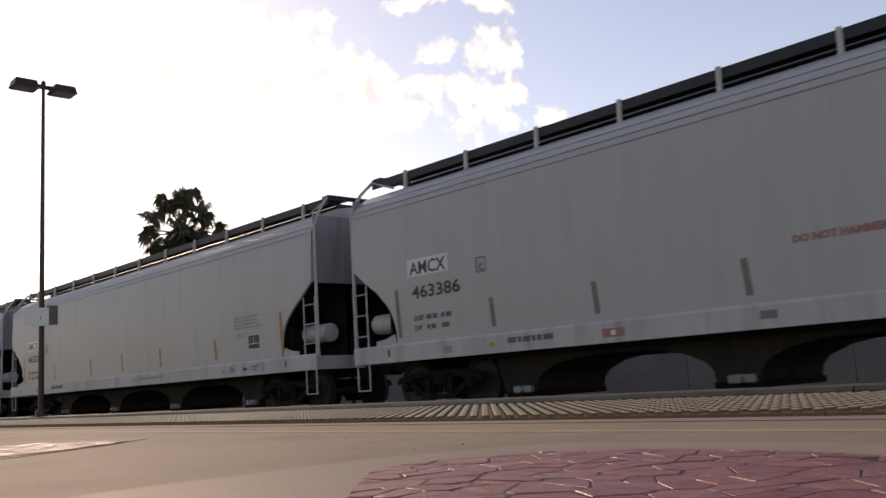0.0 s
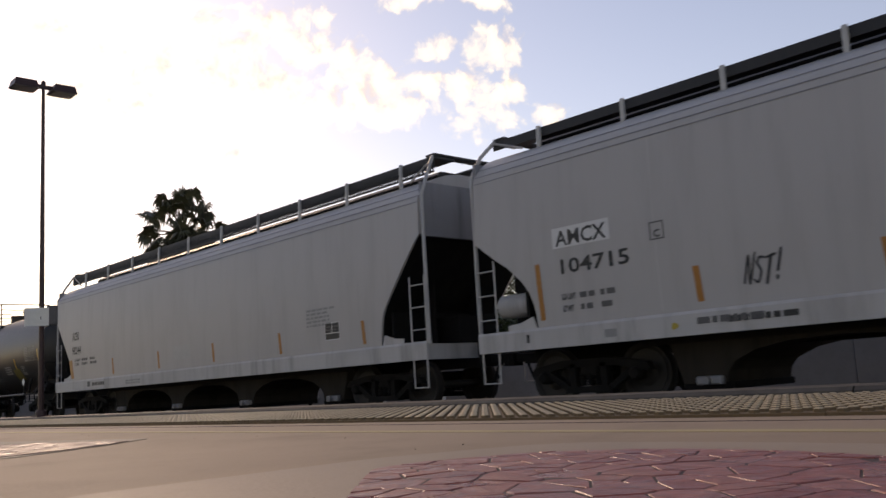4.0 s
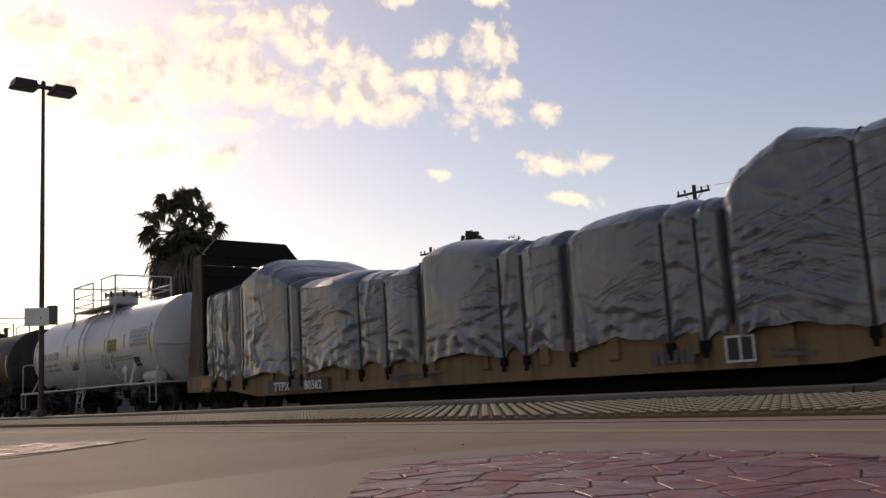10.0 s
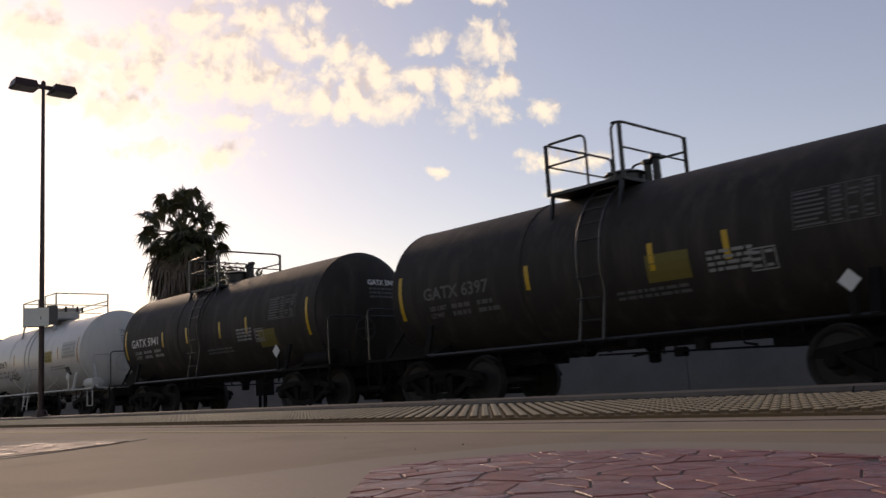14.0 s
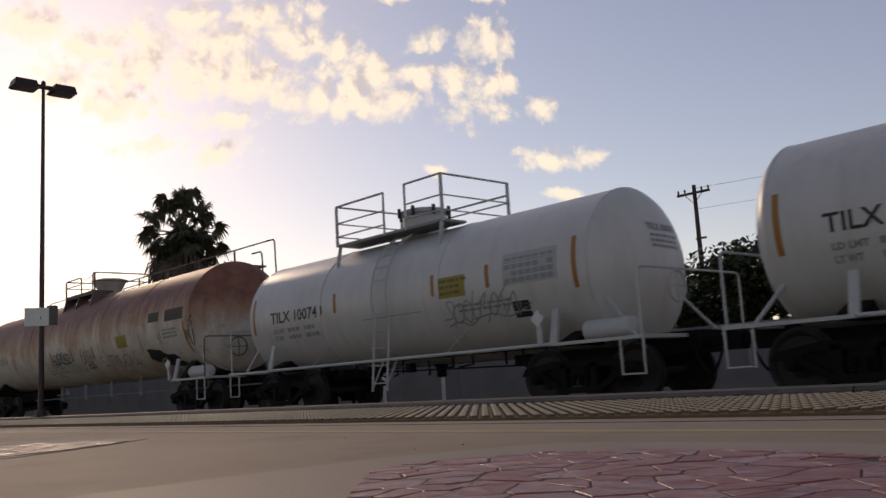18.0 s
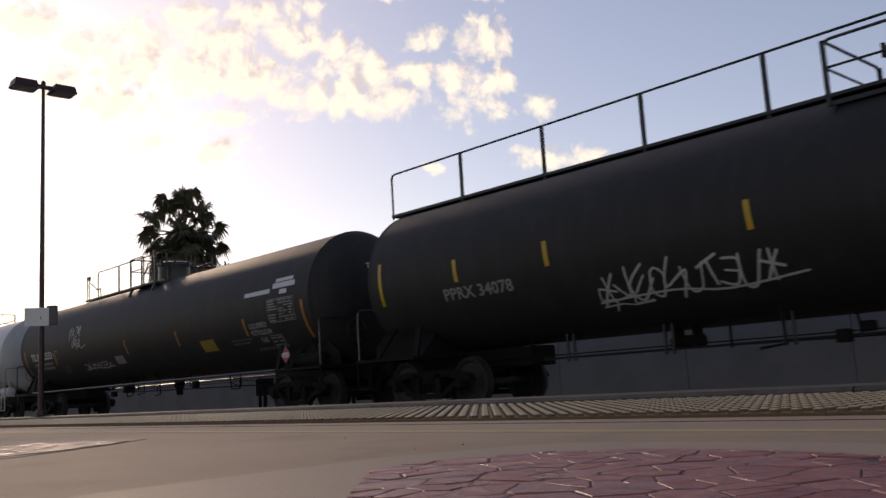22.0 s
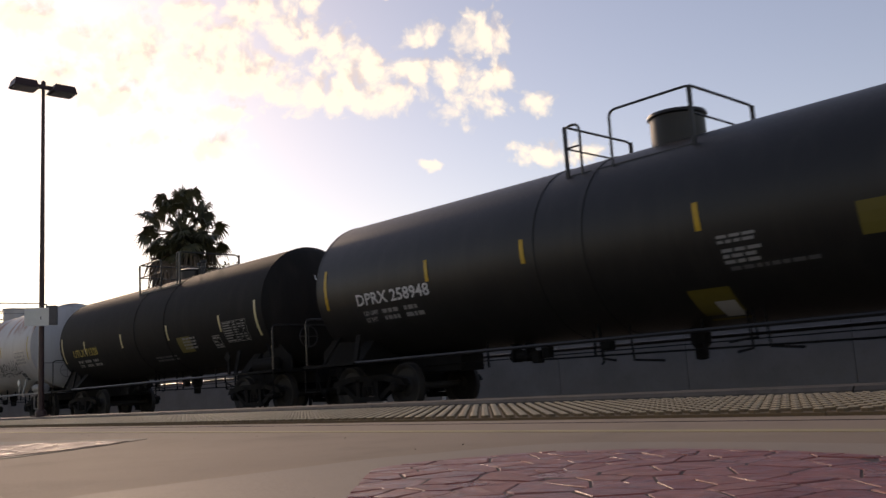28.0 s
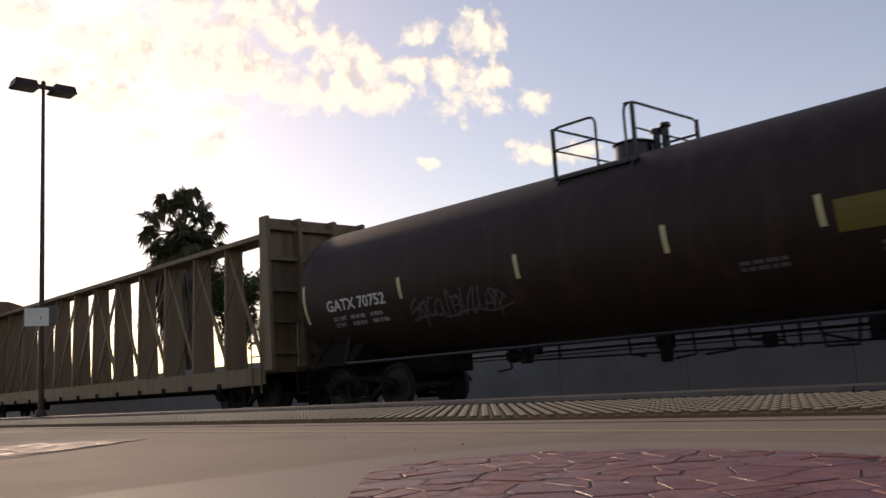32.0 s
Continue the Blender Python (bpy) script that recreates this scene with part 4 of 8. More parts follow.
def decal_hop(code, number, extra=None, faded=False, strip_xs=(-8.28, -5.31, -2.28, 0.04, 2.50, 5.50, 8.48), cots_x=7.30, tape=AMBER):
    def put(side, uc):
        half_len = 9.0
        ink = INK_GREY if faded else INK_BLACK
        side.bar("white_patch", -7.96, -6.86, 2.44, 2.76, INK_WHITE, rows=4)
        side.stencil(code, (-7.90, -6.92), 2.59, 0.23, INK_BLACK)
        side.stencil(number, (-7.86, -6.58), 2.15, 0.22, INK_BLACK)
        side.limits(-7.86, 1.68, 1.05, INK_FAINT, 0.085, 0.18)
        for x0, x1, z0, z1 in ((-6.17, -5.93, 2.54, 2.56), (-6.17, -5.93, 2.30, 2.32), (-6.17, -6.15, 2.32, 2.54), (-5.95, -5.93, 2.32, 2.54)):
            side.bar("stencil_frame", x0, x1, z0, z1, INK_FAINT, rows=1)
        side.stencil("C", -6.05, 2.39, 0.11, INK_FAINT)
        for x in strip_xs:
            side.bar("reflector_strip", x - 0.05, x + 0.05, 1.36, 2.25 if abs(x) > 8 else 1.85, tape, -0.03)
        cots(side, cots_x, 1.67, 0.52, 0.34)
        side.small_print(cots_x - 0.25, 2.24, 1.2, 4, INK_GREY, 5, 0.05, 0.03)
        side.small_print(cots_x - 0.55, 1.86, 0.4, 2, INK_GREY, 6, 0.04, 0.03)
        side.bar("builder_plate", -7.1, -6.88, 1.0, 1.12, INK_GREY, rows=1)
        side.bar("oval_slot", -8.64, -8.58, 1.03, 1.16, INK_BLACK, rows=1)
        side.bar("oval_slot", 8.58, 8.64, 1.03, 1.16, INK_BLACK, rows=1)
        side.small_print(-5.0, 1.06, 1.1, 1, INK_FAINT, 8, 0.09)
        side.small_print(2.0, 1.06, 1.6, 1, INK_GREY, 9, 0.07)
        for x in (-5.9, 0.9, 5.88):
            side.blob(x, 1.065, 0.11, 0.10, INK_GOLD, 3, 0.002, 10)
        side.bar("builder_plate", 6.8, 6.98, 1.04, 1.10, INK_BLACK, rows=1)
        for k in range(4):
            side.bar("weld_seam", -half_len + 2.9 + 3.9 * k, -half_len + 2.92 + 3.9 * k, 1.3, 3.78, HOPPER_GREY, rows=8)
        if extra:
            extra(side)
    return put


def blue_tags(side):
    side.spray(6.31, 1.07, 0.26, 0.14, SPRAY_BLUE, 21, 4, 0.025)
    side.spray(7.40, 1.08, 0.60, 0.15, SPRAY_BLUE, 22, 6, 0.025)


def mural(side):
    """Fat pink letters edged in black on green cloud, a lilac band along the sill, and tags beside it."""
    for k in range(12):
        side.blob(-0.35 + 0.32 * k, 1.95 + 0.28 * math.sin(k * 2.3) - 0.05 * abs(k - 6), 0.55, 0.55, SPRAY_GREEN, 20 + k, 0.0008)
    for k, (x, z, w, h) in enumerate(((-0.45, 1.45, 0.55, 0.55), (-0.1, 1.75, 0.4, 0.5), (3.65, 1.70, 0.5, 0.62), (3.95, 1.62, 0.52, 0.45), (3.85, 1.22, 0.55, 0.42), (4.1, 1.45, 0.35, 0.6), (-0.7, 1.05, 0.5, 0.3))):
        side.blob(x, z, w, h, SPRAY_GREEN, 140 + k, 0.0014)
    band = [(-0.15 + 3.75 * k / 10, 0.0) for k in range(11)]
    for k, (x, _) in enumerate(band):
        side.blob(x, 1.16, 0.52, 0.40, (SPRAY_LILAC, SPRAY_PINK, SPRAY_LILAC)[k % 3], 80 + k, 0.0022 + 0.0004 * (k % 2))
    for k, (x, w) in enumerate(((0.25, 0.4), (3.15, 0.62), (2.2, 0.4), (1.5, 0.35))):
        side.blob(x, 1.17, w, 0.24, (SPRAY_BLUE, SPRAY_BLUE, SPRAY_MAROON, SPRAY_ORANGE)[k], 180 + k, 0.0032)
    glyphs = ([[(0.02, 1.30), (0.22, 1.75), (0.34, 2.08)], [(0.34, 2.05), (0.52, 1.75), (0.76, 1.38)], [(0.72, 1.55), (0.80, 2.12), (1.02, 2.16)]],
              [[(1.08, 1.80), (0.92, 1.62), (0.90, 1.42), (1.05, 1.30), (1.20, 1.45), (1.10, 1.60)]],
              [[(1.30, 1.72), (1.18, 1.88), (1.30, 2.10), (1.50, 2.08), (1.60, 1.85), (1.58, 1.35)]],
              [[(1.74, 2.12), (2.12, 2.14)], [(1.95, 2.10), (1.92, 1.72), (1.84, 1.36)]],
              [[(2.24, 1.40), (2.22, 1.95), (2.36, 2.17), (2.56, 2.10), (2.62, 1.80), (2.58, 1.46), (2.40, 1.42)]],
              [[(2.92, 1.62), (2.86, 1.86), (3.00, 2.06), (3.20, 2.02), (3.28, 1.80), (3.12, 1.66), (2.92, 1.62)], [(3.14, 1.62), (3.30, 1.48), (3.46, 1.26)]])
    for fill, thick, lift, name in ((SPRAY_BLACK, 0.33, 0.0042, "black edge of a graffiti letter"), (None, 0.235, 0.0066, "pink graffiti letter")):
        for k, lines in enumerate(glyphs):
            g = Geo()
            for line in lines:
                side.stroke(g, line, thick, lift)
            tagged(part("graffiti", g, fill or (SPRAY_PINK, SPRAY_PINK, SPRAY_ORANGE)[k % 3], side.parent, name), kind="stuff")
    for k, (x, z, w, h, m) in enumerate(((0.86, 2.12, 0.22, 0.14, SPRAY_LILAC), (1.93, 2.06, 0.20, 0.22, SPRAY_BLUE), (0.32, 1.95, 0.10, 0.18, SPRAY_MAROON), (1.36, 2.08, 0.24, 0.08, SPRAY_MAROON),
                                         (2.42, 1.80, 0.09, 0.42, SPRAY_GREEN), (3.08, 1.86, 0.12, 0.30, SPRAY_ORANGE), (3.18, 1.84, 0.10, 0.2, SPRAY_MAROON), (1.36, 1.88, 0.10, 0.24, SPRAY_MAROON), (0.38, 1.62, 0.2, 0.12, SPRAY_LILAC), (2.5, 1.52, 0.2, 0.12, SPRAY_LILAC))):
        side.blob(x, z, w, h, m, 200 + k, 0.0092)
    edges = Geo()
    for line in ([(-0.75, 1.30), (-0.45, 1.42), (-0.25, 1.25), (-0.30, 1.55)], [(-0.15, 1.85), (0.05, 1.50), (0.10, 1.75), (0.28, 1.45)], [(3.5, 2.10), (3.68, 1.72)], [(3.62, 1.95), (3.9, 1.55)],
                 [(3.4, 1.25), (3.85, 0.97)], [(1.30, 1.30), (1.38, 0.96)], [(1.95, 1.32), (1.98, 0.97)], [(0.95, 1.28), (1.12, 0.97)], [(2.55, 1.30), (2.75, 1.05), (3.1, 1.0)], [(3.7, 1.35), (3.78, 1.1)], [(3.86, 1.38), (3.92, 1.12)]):
        side.stroke(edges, line, 0.06, 0.010)
    tagged(part("graffiti", edges, SPRAY_BLACK, side.parent, "dark outlines of the graffiti piece"), kind="stuff")
    side.scrawl("WE", 4.08, 1.70, 0.36, 0.26, SPRAY_BLACK, 0.045, 5, wild=True)
    side.scrawl("NST", -0.62, 1.92, 0.42, 0.40, SPRAY_BLACK, 0.035, 9)
    side.scrawl("~", -1.15, 1.66, 0.65, 0.22, SPRAY_BLACK, 0.03, 10)
    side.scrawl("NST!", -4.5, 1.70, 0.55, 0.36, SPRAY_BLACK, 0.035, 11)
    side.stencil("DO NOT HAMMER ON CAR", (-0.75, 1.05), 2.42, 0.11, INK_RED, "red stencilled warning")
    side.small_print(-4.55, 1.05, 1.1, 1, INK_BLACK, 8, 0.08)


def warn(side):
    side.stencil("DO NOT HAMMER ON CAR", (-0.6, 1.15), 1.99, 0.09, INK_RED, "red stencilled warning")
    side.bar("red_plate", -3.63, -3.23, 1.00, 1.13, INK_RED, rows=1, lift=0.003)
    side.bar("plate_mark", -3.47, -3.38, 1.03, 1.10, INK_WHITE, rows=1, lift=0.006)
    side.bar("grey_plate", -1.13, -0.89, 1.04, 1.15, WORN_TAPE, rows=1, lift=0.003)


def marks_acf(side, uc):
    h = 8.55
    side.stencil("ACFX", (-7.73, -7.18), 2.63, 0.25, INK_BLACK)
    side.stencil("98244", (-7.74, -7.02), 2.19, 0.24, INK_BLACK)
    side.limits(-7.55, 1.88, 1.75, INK_FAINT, 0.075, 0.13)
    side.bar("reflector_strip", -7.9, -7.65, 1.32, 1.9, AMBER, -0.12)
    side.bar("builder_plate", -6.5, -6.28, 1.02, 1.18, INK_FAINT, rows=1)
    side.small_print(-5.6, 1.04, 1.05, 1, INK_BLACK, 18, 0.10)
    side.small_print(-3.1, 1.06, 1.2, 2, INK_GREY, 8, 0.05, 0.02)
    for k in range(5):
        x = -4.61 + 3.0 * k
        side.bar("reflector_strip", x - 0.05, x + 0.05, 1.32, 1.78, AMBER, -0.03)
    side.bar("hinged_plate", -0.75, 0.2, 1.5, 1.85, PATCH_GREY, rows=3)
    cots(side, h - 2.2, 1.66)
    side.small_print(h - 2.6, 2.12, 1.0, 5, INK_GREY, 5)
    for k in range(3):
        side.bar("weld_seam", -h + 4.6 + 4.1 * k, -h + 4.62 + 4.1 * k, 1.3, 3.78, HOPPER_GREY, rows=8)


K = 0.947368
hopper("pale grey covered hopper, black stencilled number on its side", -15.67 * K, 6.2 * K, decal_hop("AMCX", "463386", warn, strip_xs=(-8.28, -5.85, -3.70, -1.25, 1.2, 3.7, 8.48), tape=WORN_TAPE))
hopper("pale grey covered hopper, brown reflector strips along its side", -37.64 * K, -15.67 * K, decal_hop("AMCX", "463232", blue_tags))
hopper("pale grey covered hopper with a colourful graffiti piece", -59.58 * K, -37.64 * K, decal_hop("AMCX", "104715", mural, True, (-8.28, -5.47, -2.98, 6.21, 8.48), 6.80))
hopper("off-white covered hopper with toothed roof walkway", -80.45 * K, -59.58 * K, marks_acf, grating=True)


# ---------------------------------------------------------------- tank cars
def tank_depth(zc, r):
    def depth(z, x=0.0):
        return math.sqrt(max(0.02, r * r - (z - zc) ** 2))
    return depth


def rail_loop(car, pts, r, mat, label="pipe handrail"):
    return part("handrail", Geo().pipe(pts, r, 6), mat, car, label, smooth=True)


def bend(p, q, s, rad=0.14, n=4):
    """Points that round the corner q between p and s."""
    p, q, s = Vector(p), Vector(q), Vector(s)
    a, b = q + (p - q).normalized() * rad, q + (s - q).normalized() * rad
    return [a.lerp(q, k / n).lerp(q.lerp(b, k / n), k / n) for k in range(n + 1)]


def rounded(pts, rad=0.14):
    out = [Vector(pts[0])]
    for i in range(1, len(pts) - 1):
        out += bend(pts[i - 1], pts[i], pts[i + 1], rad)
    return out + [Vector(pts[-1])]


def tank_car(label, u_left, u_right, s_left, s_right, r, top, shell, rail_mat, deck, decals, head=None, round_rails=True,
             long_ladder=False, side_pipe=True, walkway=None, bands=(), fitting="dome", under=True, frame_mat=None, climb=True, code="", hung=None, low_rail=None, deck_drop=0.92, red_placard=None, placard=True, hoops=None, stains=()):
    """deck: (u from, u to, rail height) of the platform on top. walkway: (u from, u to, rail height) along the crown."""
    car, uc, half = start_car("tank_car", label, "freight car", u_left, u_right, 2.2)
    top, r = top - 0.06, r - 0.02
    zc = top - r
    fm = frame_mat or (WHITE_RAIL if rail_mat is not BLACK_RAIL else UNDER_IRON)
    a, b = s_left - uc - 0.22, s_right - uc + 0.22           # where the heads are welded on
    hd = 0.52 * r / 1.45
    cap = [(1.0, 0.0), (0.985, 0.12), (0.94, 0.27), (0.86, 0.44), (0.74, 0.61), (0.58, 0.77), (0.38, 0.90), (0.18, 0.975), (0.02, 1.0)]
    shell_rings = [(a + (b - a) * i / 10, r) for i in range(11)]
    part("tank_shell", Geo().turned(shell_rings, "x", (0, 0, zc), 48), shell, car, smooth=True)
    for s, x in ((-1, a), (1, b)):
        part("tank_head", Geo().turned([(x + s * hd * h, r * q * 0.999) for q, h in cap], "x", (0, 0, zc), 48), head or shell, car,
             "domed tank end" if not head else "pale painted tank end", smooth=True)
        part("weld_seam", Geo().turned([(x - 0.025, r - 0.01), (x - 0.02, r + 0.007), (x + 0.02, r + 0.007), (x + 0.025, r - 0.01)], "x", (0, 0, zc), 48), shell, car, smooth=True)
    for x0, x1 in stains:
        part("stain_band", Geo().turned([(x0 - uc, r - 0.01), (x0 - uc + 0.01, r + 0.003), (x1 - uc - 0.01, r + 0.003), (x1 - uc, r - 0.01)], "x", (0, 0, zc), 48), TANK_STAIN, car, "brown overflow stain round the tank", smooth=True)
    for x in bands:
        x -= uc
        part("shell_band", Geo().turned([(x - 0.06, r - 0.01), (x - 0.055, r + 0.012), (x + 0.055, r + 0.012), (x + 0.06, r - 0.01)], "x", (0, 0, zc), 48), shell, car, "raised band round the tank", smooth=True)
    # underframe: stub sills, saddles, end platforms, handrails
    sill_z = 0.98
    for s in (-1, 1):
        xt = s * (half - 2.2)
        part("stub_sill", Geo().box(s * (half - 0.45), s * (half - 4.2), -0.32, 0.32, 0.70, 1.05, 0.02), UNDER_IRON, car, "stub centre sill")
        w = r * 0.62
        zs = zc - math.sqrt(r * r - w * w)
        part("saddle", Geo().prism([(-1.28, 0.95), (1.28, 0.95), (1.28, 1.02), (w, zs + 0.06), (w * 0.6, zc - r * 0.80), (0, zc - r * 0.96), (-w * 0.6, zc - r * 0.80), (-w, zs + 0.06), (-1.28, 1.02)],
                                    xt - 0.16, xt + 0.16), UNDER_IRON, car, "near-black tank saddle over the truck")
        xe = s * (half - 0.62)
        part("end_handrail", Geo().pipe(rounded([(xe - s * 0.05, -1.44, sill_z), (xe - s * 0.05, -1.44, sill_z + 1.02), (xe - s * 0.05, 1.44, sill_z + 1.02), (xe - s * 0.05, 1.44, sill_z)], 0.12), 0.019, 6),
             rail_mat, car, "arched handrail across the car's end", smooth=True)
        # invented dark plates that fill the bright gap under black tank ends
        if fm is UNDER_IRON:
            for y in (-0.98, 0.94):
                part("end_brace", Geo().prism([(xe, sill_z + 0.02), (xe - s * 0.02, sill_z + 0.30), (xe - s * 0.55, zc - r * 0.62), (xe - s * 1.25, zc - r * 0.80), (xe - s * 1.25, sill_z + 0.02)], y, y + 0.04, "y"), UNDER_IRON, car, "dark plate added to fill the gap under the tank end")
        part("end_platform", Geo().box(xe, xe - s * 0.28, -1.48, 1.48, sill_z - 0.03, sill_z + 0.03), fm, car, "end walkway")
        for sy in (-1, 1):
            part("side_walk", Geo().box(xe, xe - s * 1.75, sy * 1.32, sy * 1.50, sill_z - 0.03, sill_z + 0.02), fm, car, "side step board")
            part("stirrup", Geo().pipe([(xe - s * 0.02, sy * 1.47, sill_z), (xe - s * 0.02, sy * 1.47, 0.45), (xe - s * 0.42, sy * 1.47, 0.45), (xe - s * 0.42, sy * 1.47, sill_z)], 0.02, 6), fm, car, "stirrup step")
            part("jacking_post", Geo().beam((xe - s * 1.72, sy * 1.43, sill_z), (xe - s * 1.72, sy * 1.30, sill_z + 0.55), 0.13, 0.05, (0, 1, 0)), fm, car, "saddle post at the bolster")
            part("brace", Geo().tube((xe - s * 0.3, sy * 1.2, sill_z), (xe - s * 0.95, sy * 1.05, sill_z + 0.75), 0.03, 6), fm, car, "diagonal brace")
        if s > 0:
            pm = (PLACARD_RED, "red diamond placard") if red_placard else (INK_WHITE, "white diamond placard") if placard else (UNDER_IRON, "empty placard holder")
            part("brake_cylinder", Geo().turned([(xe - 0.35, 0.05), (xe - 0.4, 0.16), (xe - 1.25, 0.16), (xe - 1.3, 0.05)], "x", (0, -1.12, sill_z + 0.17), 14), fm, car, "brake cylinder", smooth=True)
            part("brake_wheel", Geo().pipe([(xe, -0.5 + 0.24 * math.cos(0.3927 * k), sill_z + 0.75 + 0.24 * math.sin(0.3927 * k)) for k in range(17)], 0.018, 6).tube((xe, -0.74, sill_z + 0.75), (xe, -0.26, sill_z + 0.75), 0.012, 6).tube((xe, -0.5, sill_z + 0.51), (xe, -0.5, sill_z + 0.99), 0.012, 6), rail_mat, car, "hand brake wheel", smooth=True)
            # placard: a square on its corner, on a bracket
            q = 0.14
            xp, zp = xe - 1.95, sill_z + 0.42
            if red_placard:
                xp, zp, q = red_placard[0] - uc, red_placard[1], 0.18
            part("placard", Geo().prism([(xp - q, zp), (xp, zp - q), (xp + q, zp), (xp, zp + q)], -1.515, -1.50, "y"), pm[0], car, pm[1])
            if red_placard:
                v, f = letters("1075", 0.10)
                part("lettering", Geo().add([(xp + p_, -1.518, zp - 0.05 + q_) for p_, q_ in v], f), INK_WHITE, car, "placard number")
            part("placard_bracket", Geo().box(xp - 0.05, xp + 0.05, -1.49, -1.46, sill_z, zp + 0.1), fm, car)
    if side_pipe:
        xe = half - 2.3
        for sy in (-1, 1):
            part("side_rail", Geo().tube((-xe, sy * 1.44, sill_z), (xe, sy * 1.44, sill_z), 0.032, 8), rail_mat, car, "safety railing along the sill", smooth=True)
            for k in range(2 if rail_mat is not BLACK_RAIL else 0):
                x = -xe + 2 * xe * (k + 0.42) / 2
                part("rail_bracket", Geo().beam((x - 0.10, sy * 1.44, sill_z), (x + 0.14, sy * (r * 0.82), zc - r * 0.57), 0.022, 0.018), rail_mat, car)
    if under:
        g = Geo()
        rnd = random.Random(int(-u_left * 10))
        part("brake_rod", Geo().tube((-half + 3.2, -0.35, 0.84), (half - 3.2, -0.35, 0.84), 0.010, 6), UNDER_IRON, car, "long brake rod")
        part("air_pipe", Geo().tube((-half + 3.0, -0.55, zc - r + 0.12), (half - 3.0, -0.55, zc - r + 0.12), 0.013, 6), UNDER_IRON, car, "air line under the tank")
        for k in range(4):
            x = -half + 3.6 + (2 * half - 7.2) * (k + rnd.uniform(0.2, 0.8)) / 4
            part("hanger", Geo().box(x - 0.014, x + 0.014, -0.57, -0.54, 0.80 - rnd.uniform(0, 0.12), max(0.9, zc - r + 0.3)), UNDER_IRON, car, "hanger bracket")
        # brake reservoir, levers and a second rod under the tank
        xb = -half * 0.30 + rnd.uniform(-0.6, 0.6)
        part("brake_reservoir", Geo().turned([(xb - 0.30, 0.04), (xb - 0.26, 0.10), (xb + 0.26, 0.10), (xb + 0.30, 0.04)], "x", (0, -0.3, 0.88), 12), UNDER_IRON, car, "sooty brake air reservoir", smooth=True)
        for dx in (-0.23, 0.23):
            part("reservoir_strap", Geo().box(xb + dx * 0.7 - 0.02, xb + dx * 0.7 + 0.02, -0.42, -0.18, 0.77, 1.1), UNDER_IRON, car)
        part("brake_rod", Geo().tube((xb + 0.5, -0.5, 0.78), (half - 3.4, -0.25, 0.70), 0.016, 6), UNDER_IRON, car, "thin brake rod")
        part("lever_frame", Geo().pipe([(half * 0.42, -0.6, 1.0), (half * 0.42 + 0.08, -0.6, 0.66), (half * 0.42 + 0.5, -0.6, 0.66), (half * 0.42 + 0.55, -0.6, 1.0)], 0.022, 6).tube((half * 0.42 + 0.05, -0.6, 0.82), (half * 0.42 + 0.5, -0.6, 0.70), 0.018, 6), UNDER_IRON, car, "lever frame hung under the tank")
        x = (deck[0] + deck[1]) / 2 - uc
        part("outlet_valve", Geo().turned([(0.60, 0.05), (0.62, 0.10), (0.78, 0.10), (0.84, 0.15), (zc - r + 0.15, 0.17)], "z", (x + 0.4, 0, 0), 14), UNDER_IRON, car, "bottom outlet valve", smooth=True)
    if under:
        # brake levers, pipes and small valves hung about the outlet
        for k in range(9):
            x = (deck[0] + deck[1]) / 2 - uc + rnd.uniform(-2.6, 2.6)
            y, z = rnd.uniform(-0.9, -0.3), rnd.uniform(0.66, 0.86)
            if k % 3 == 0:
                part("valve_body", Geo().box(x - 0.09, x + 0.09, y - 0.08, y + 0.08, z, z + rnd.uniform(0.12, 0.22), 0.02), UNDER_IRON, car, "small valve body")
            else:
                part("brake_lever", Geo().pipe([(x, y, zc - r + 0.2), (x + 0.05, y, z), (x + rnd.uniform(-0.5, 0.6), y, z - 0.04)], 0.02, 6), UNDER_IRON, car, "bent brake lever")
    if hung:
        # a pipe slung under the tank on paired drop brackets: (from, to, step, height, material)
        h0, h1, hs, hz_, hm = hung
        part("slung_pipe", Geo().tube((h0 - 0.6 - uc, -0.5, hz_), (h1 + 0.6 - uc, -0.5, hz_), 0.02, 6), hm, car, "pipe slung under the tank", smooth=True)
        for k in range(int((h1 - h0) / hs) + 1):
            x = h0 + hs * k - uc
            for dx, up in ((-0.055, 0.50), (0.085, 0.50)):
                part("drop_bracket", Geo().box(x + dx - 0.015, x + dx + 0.015, -0.53, -0.49, hz_ - 0.07, hz_ + up), hm, car, "flat drop bracket")
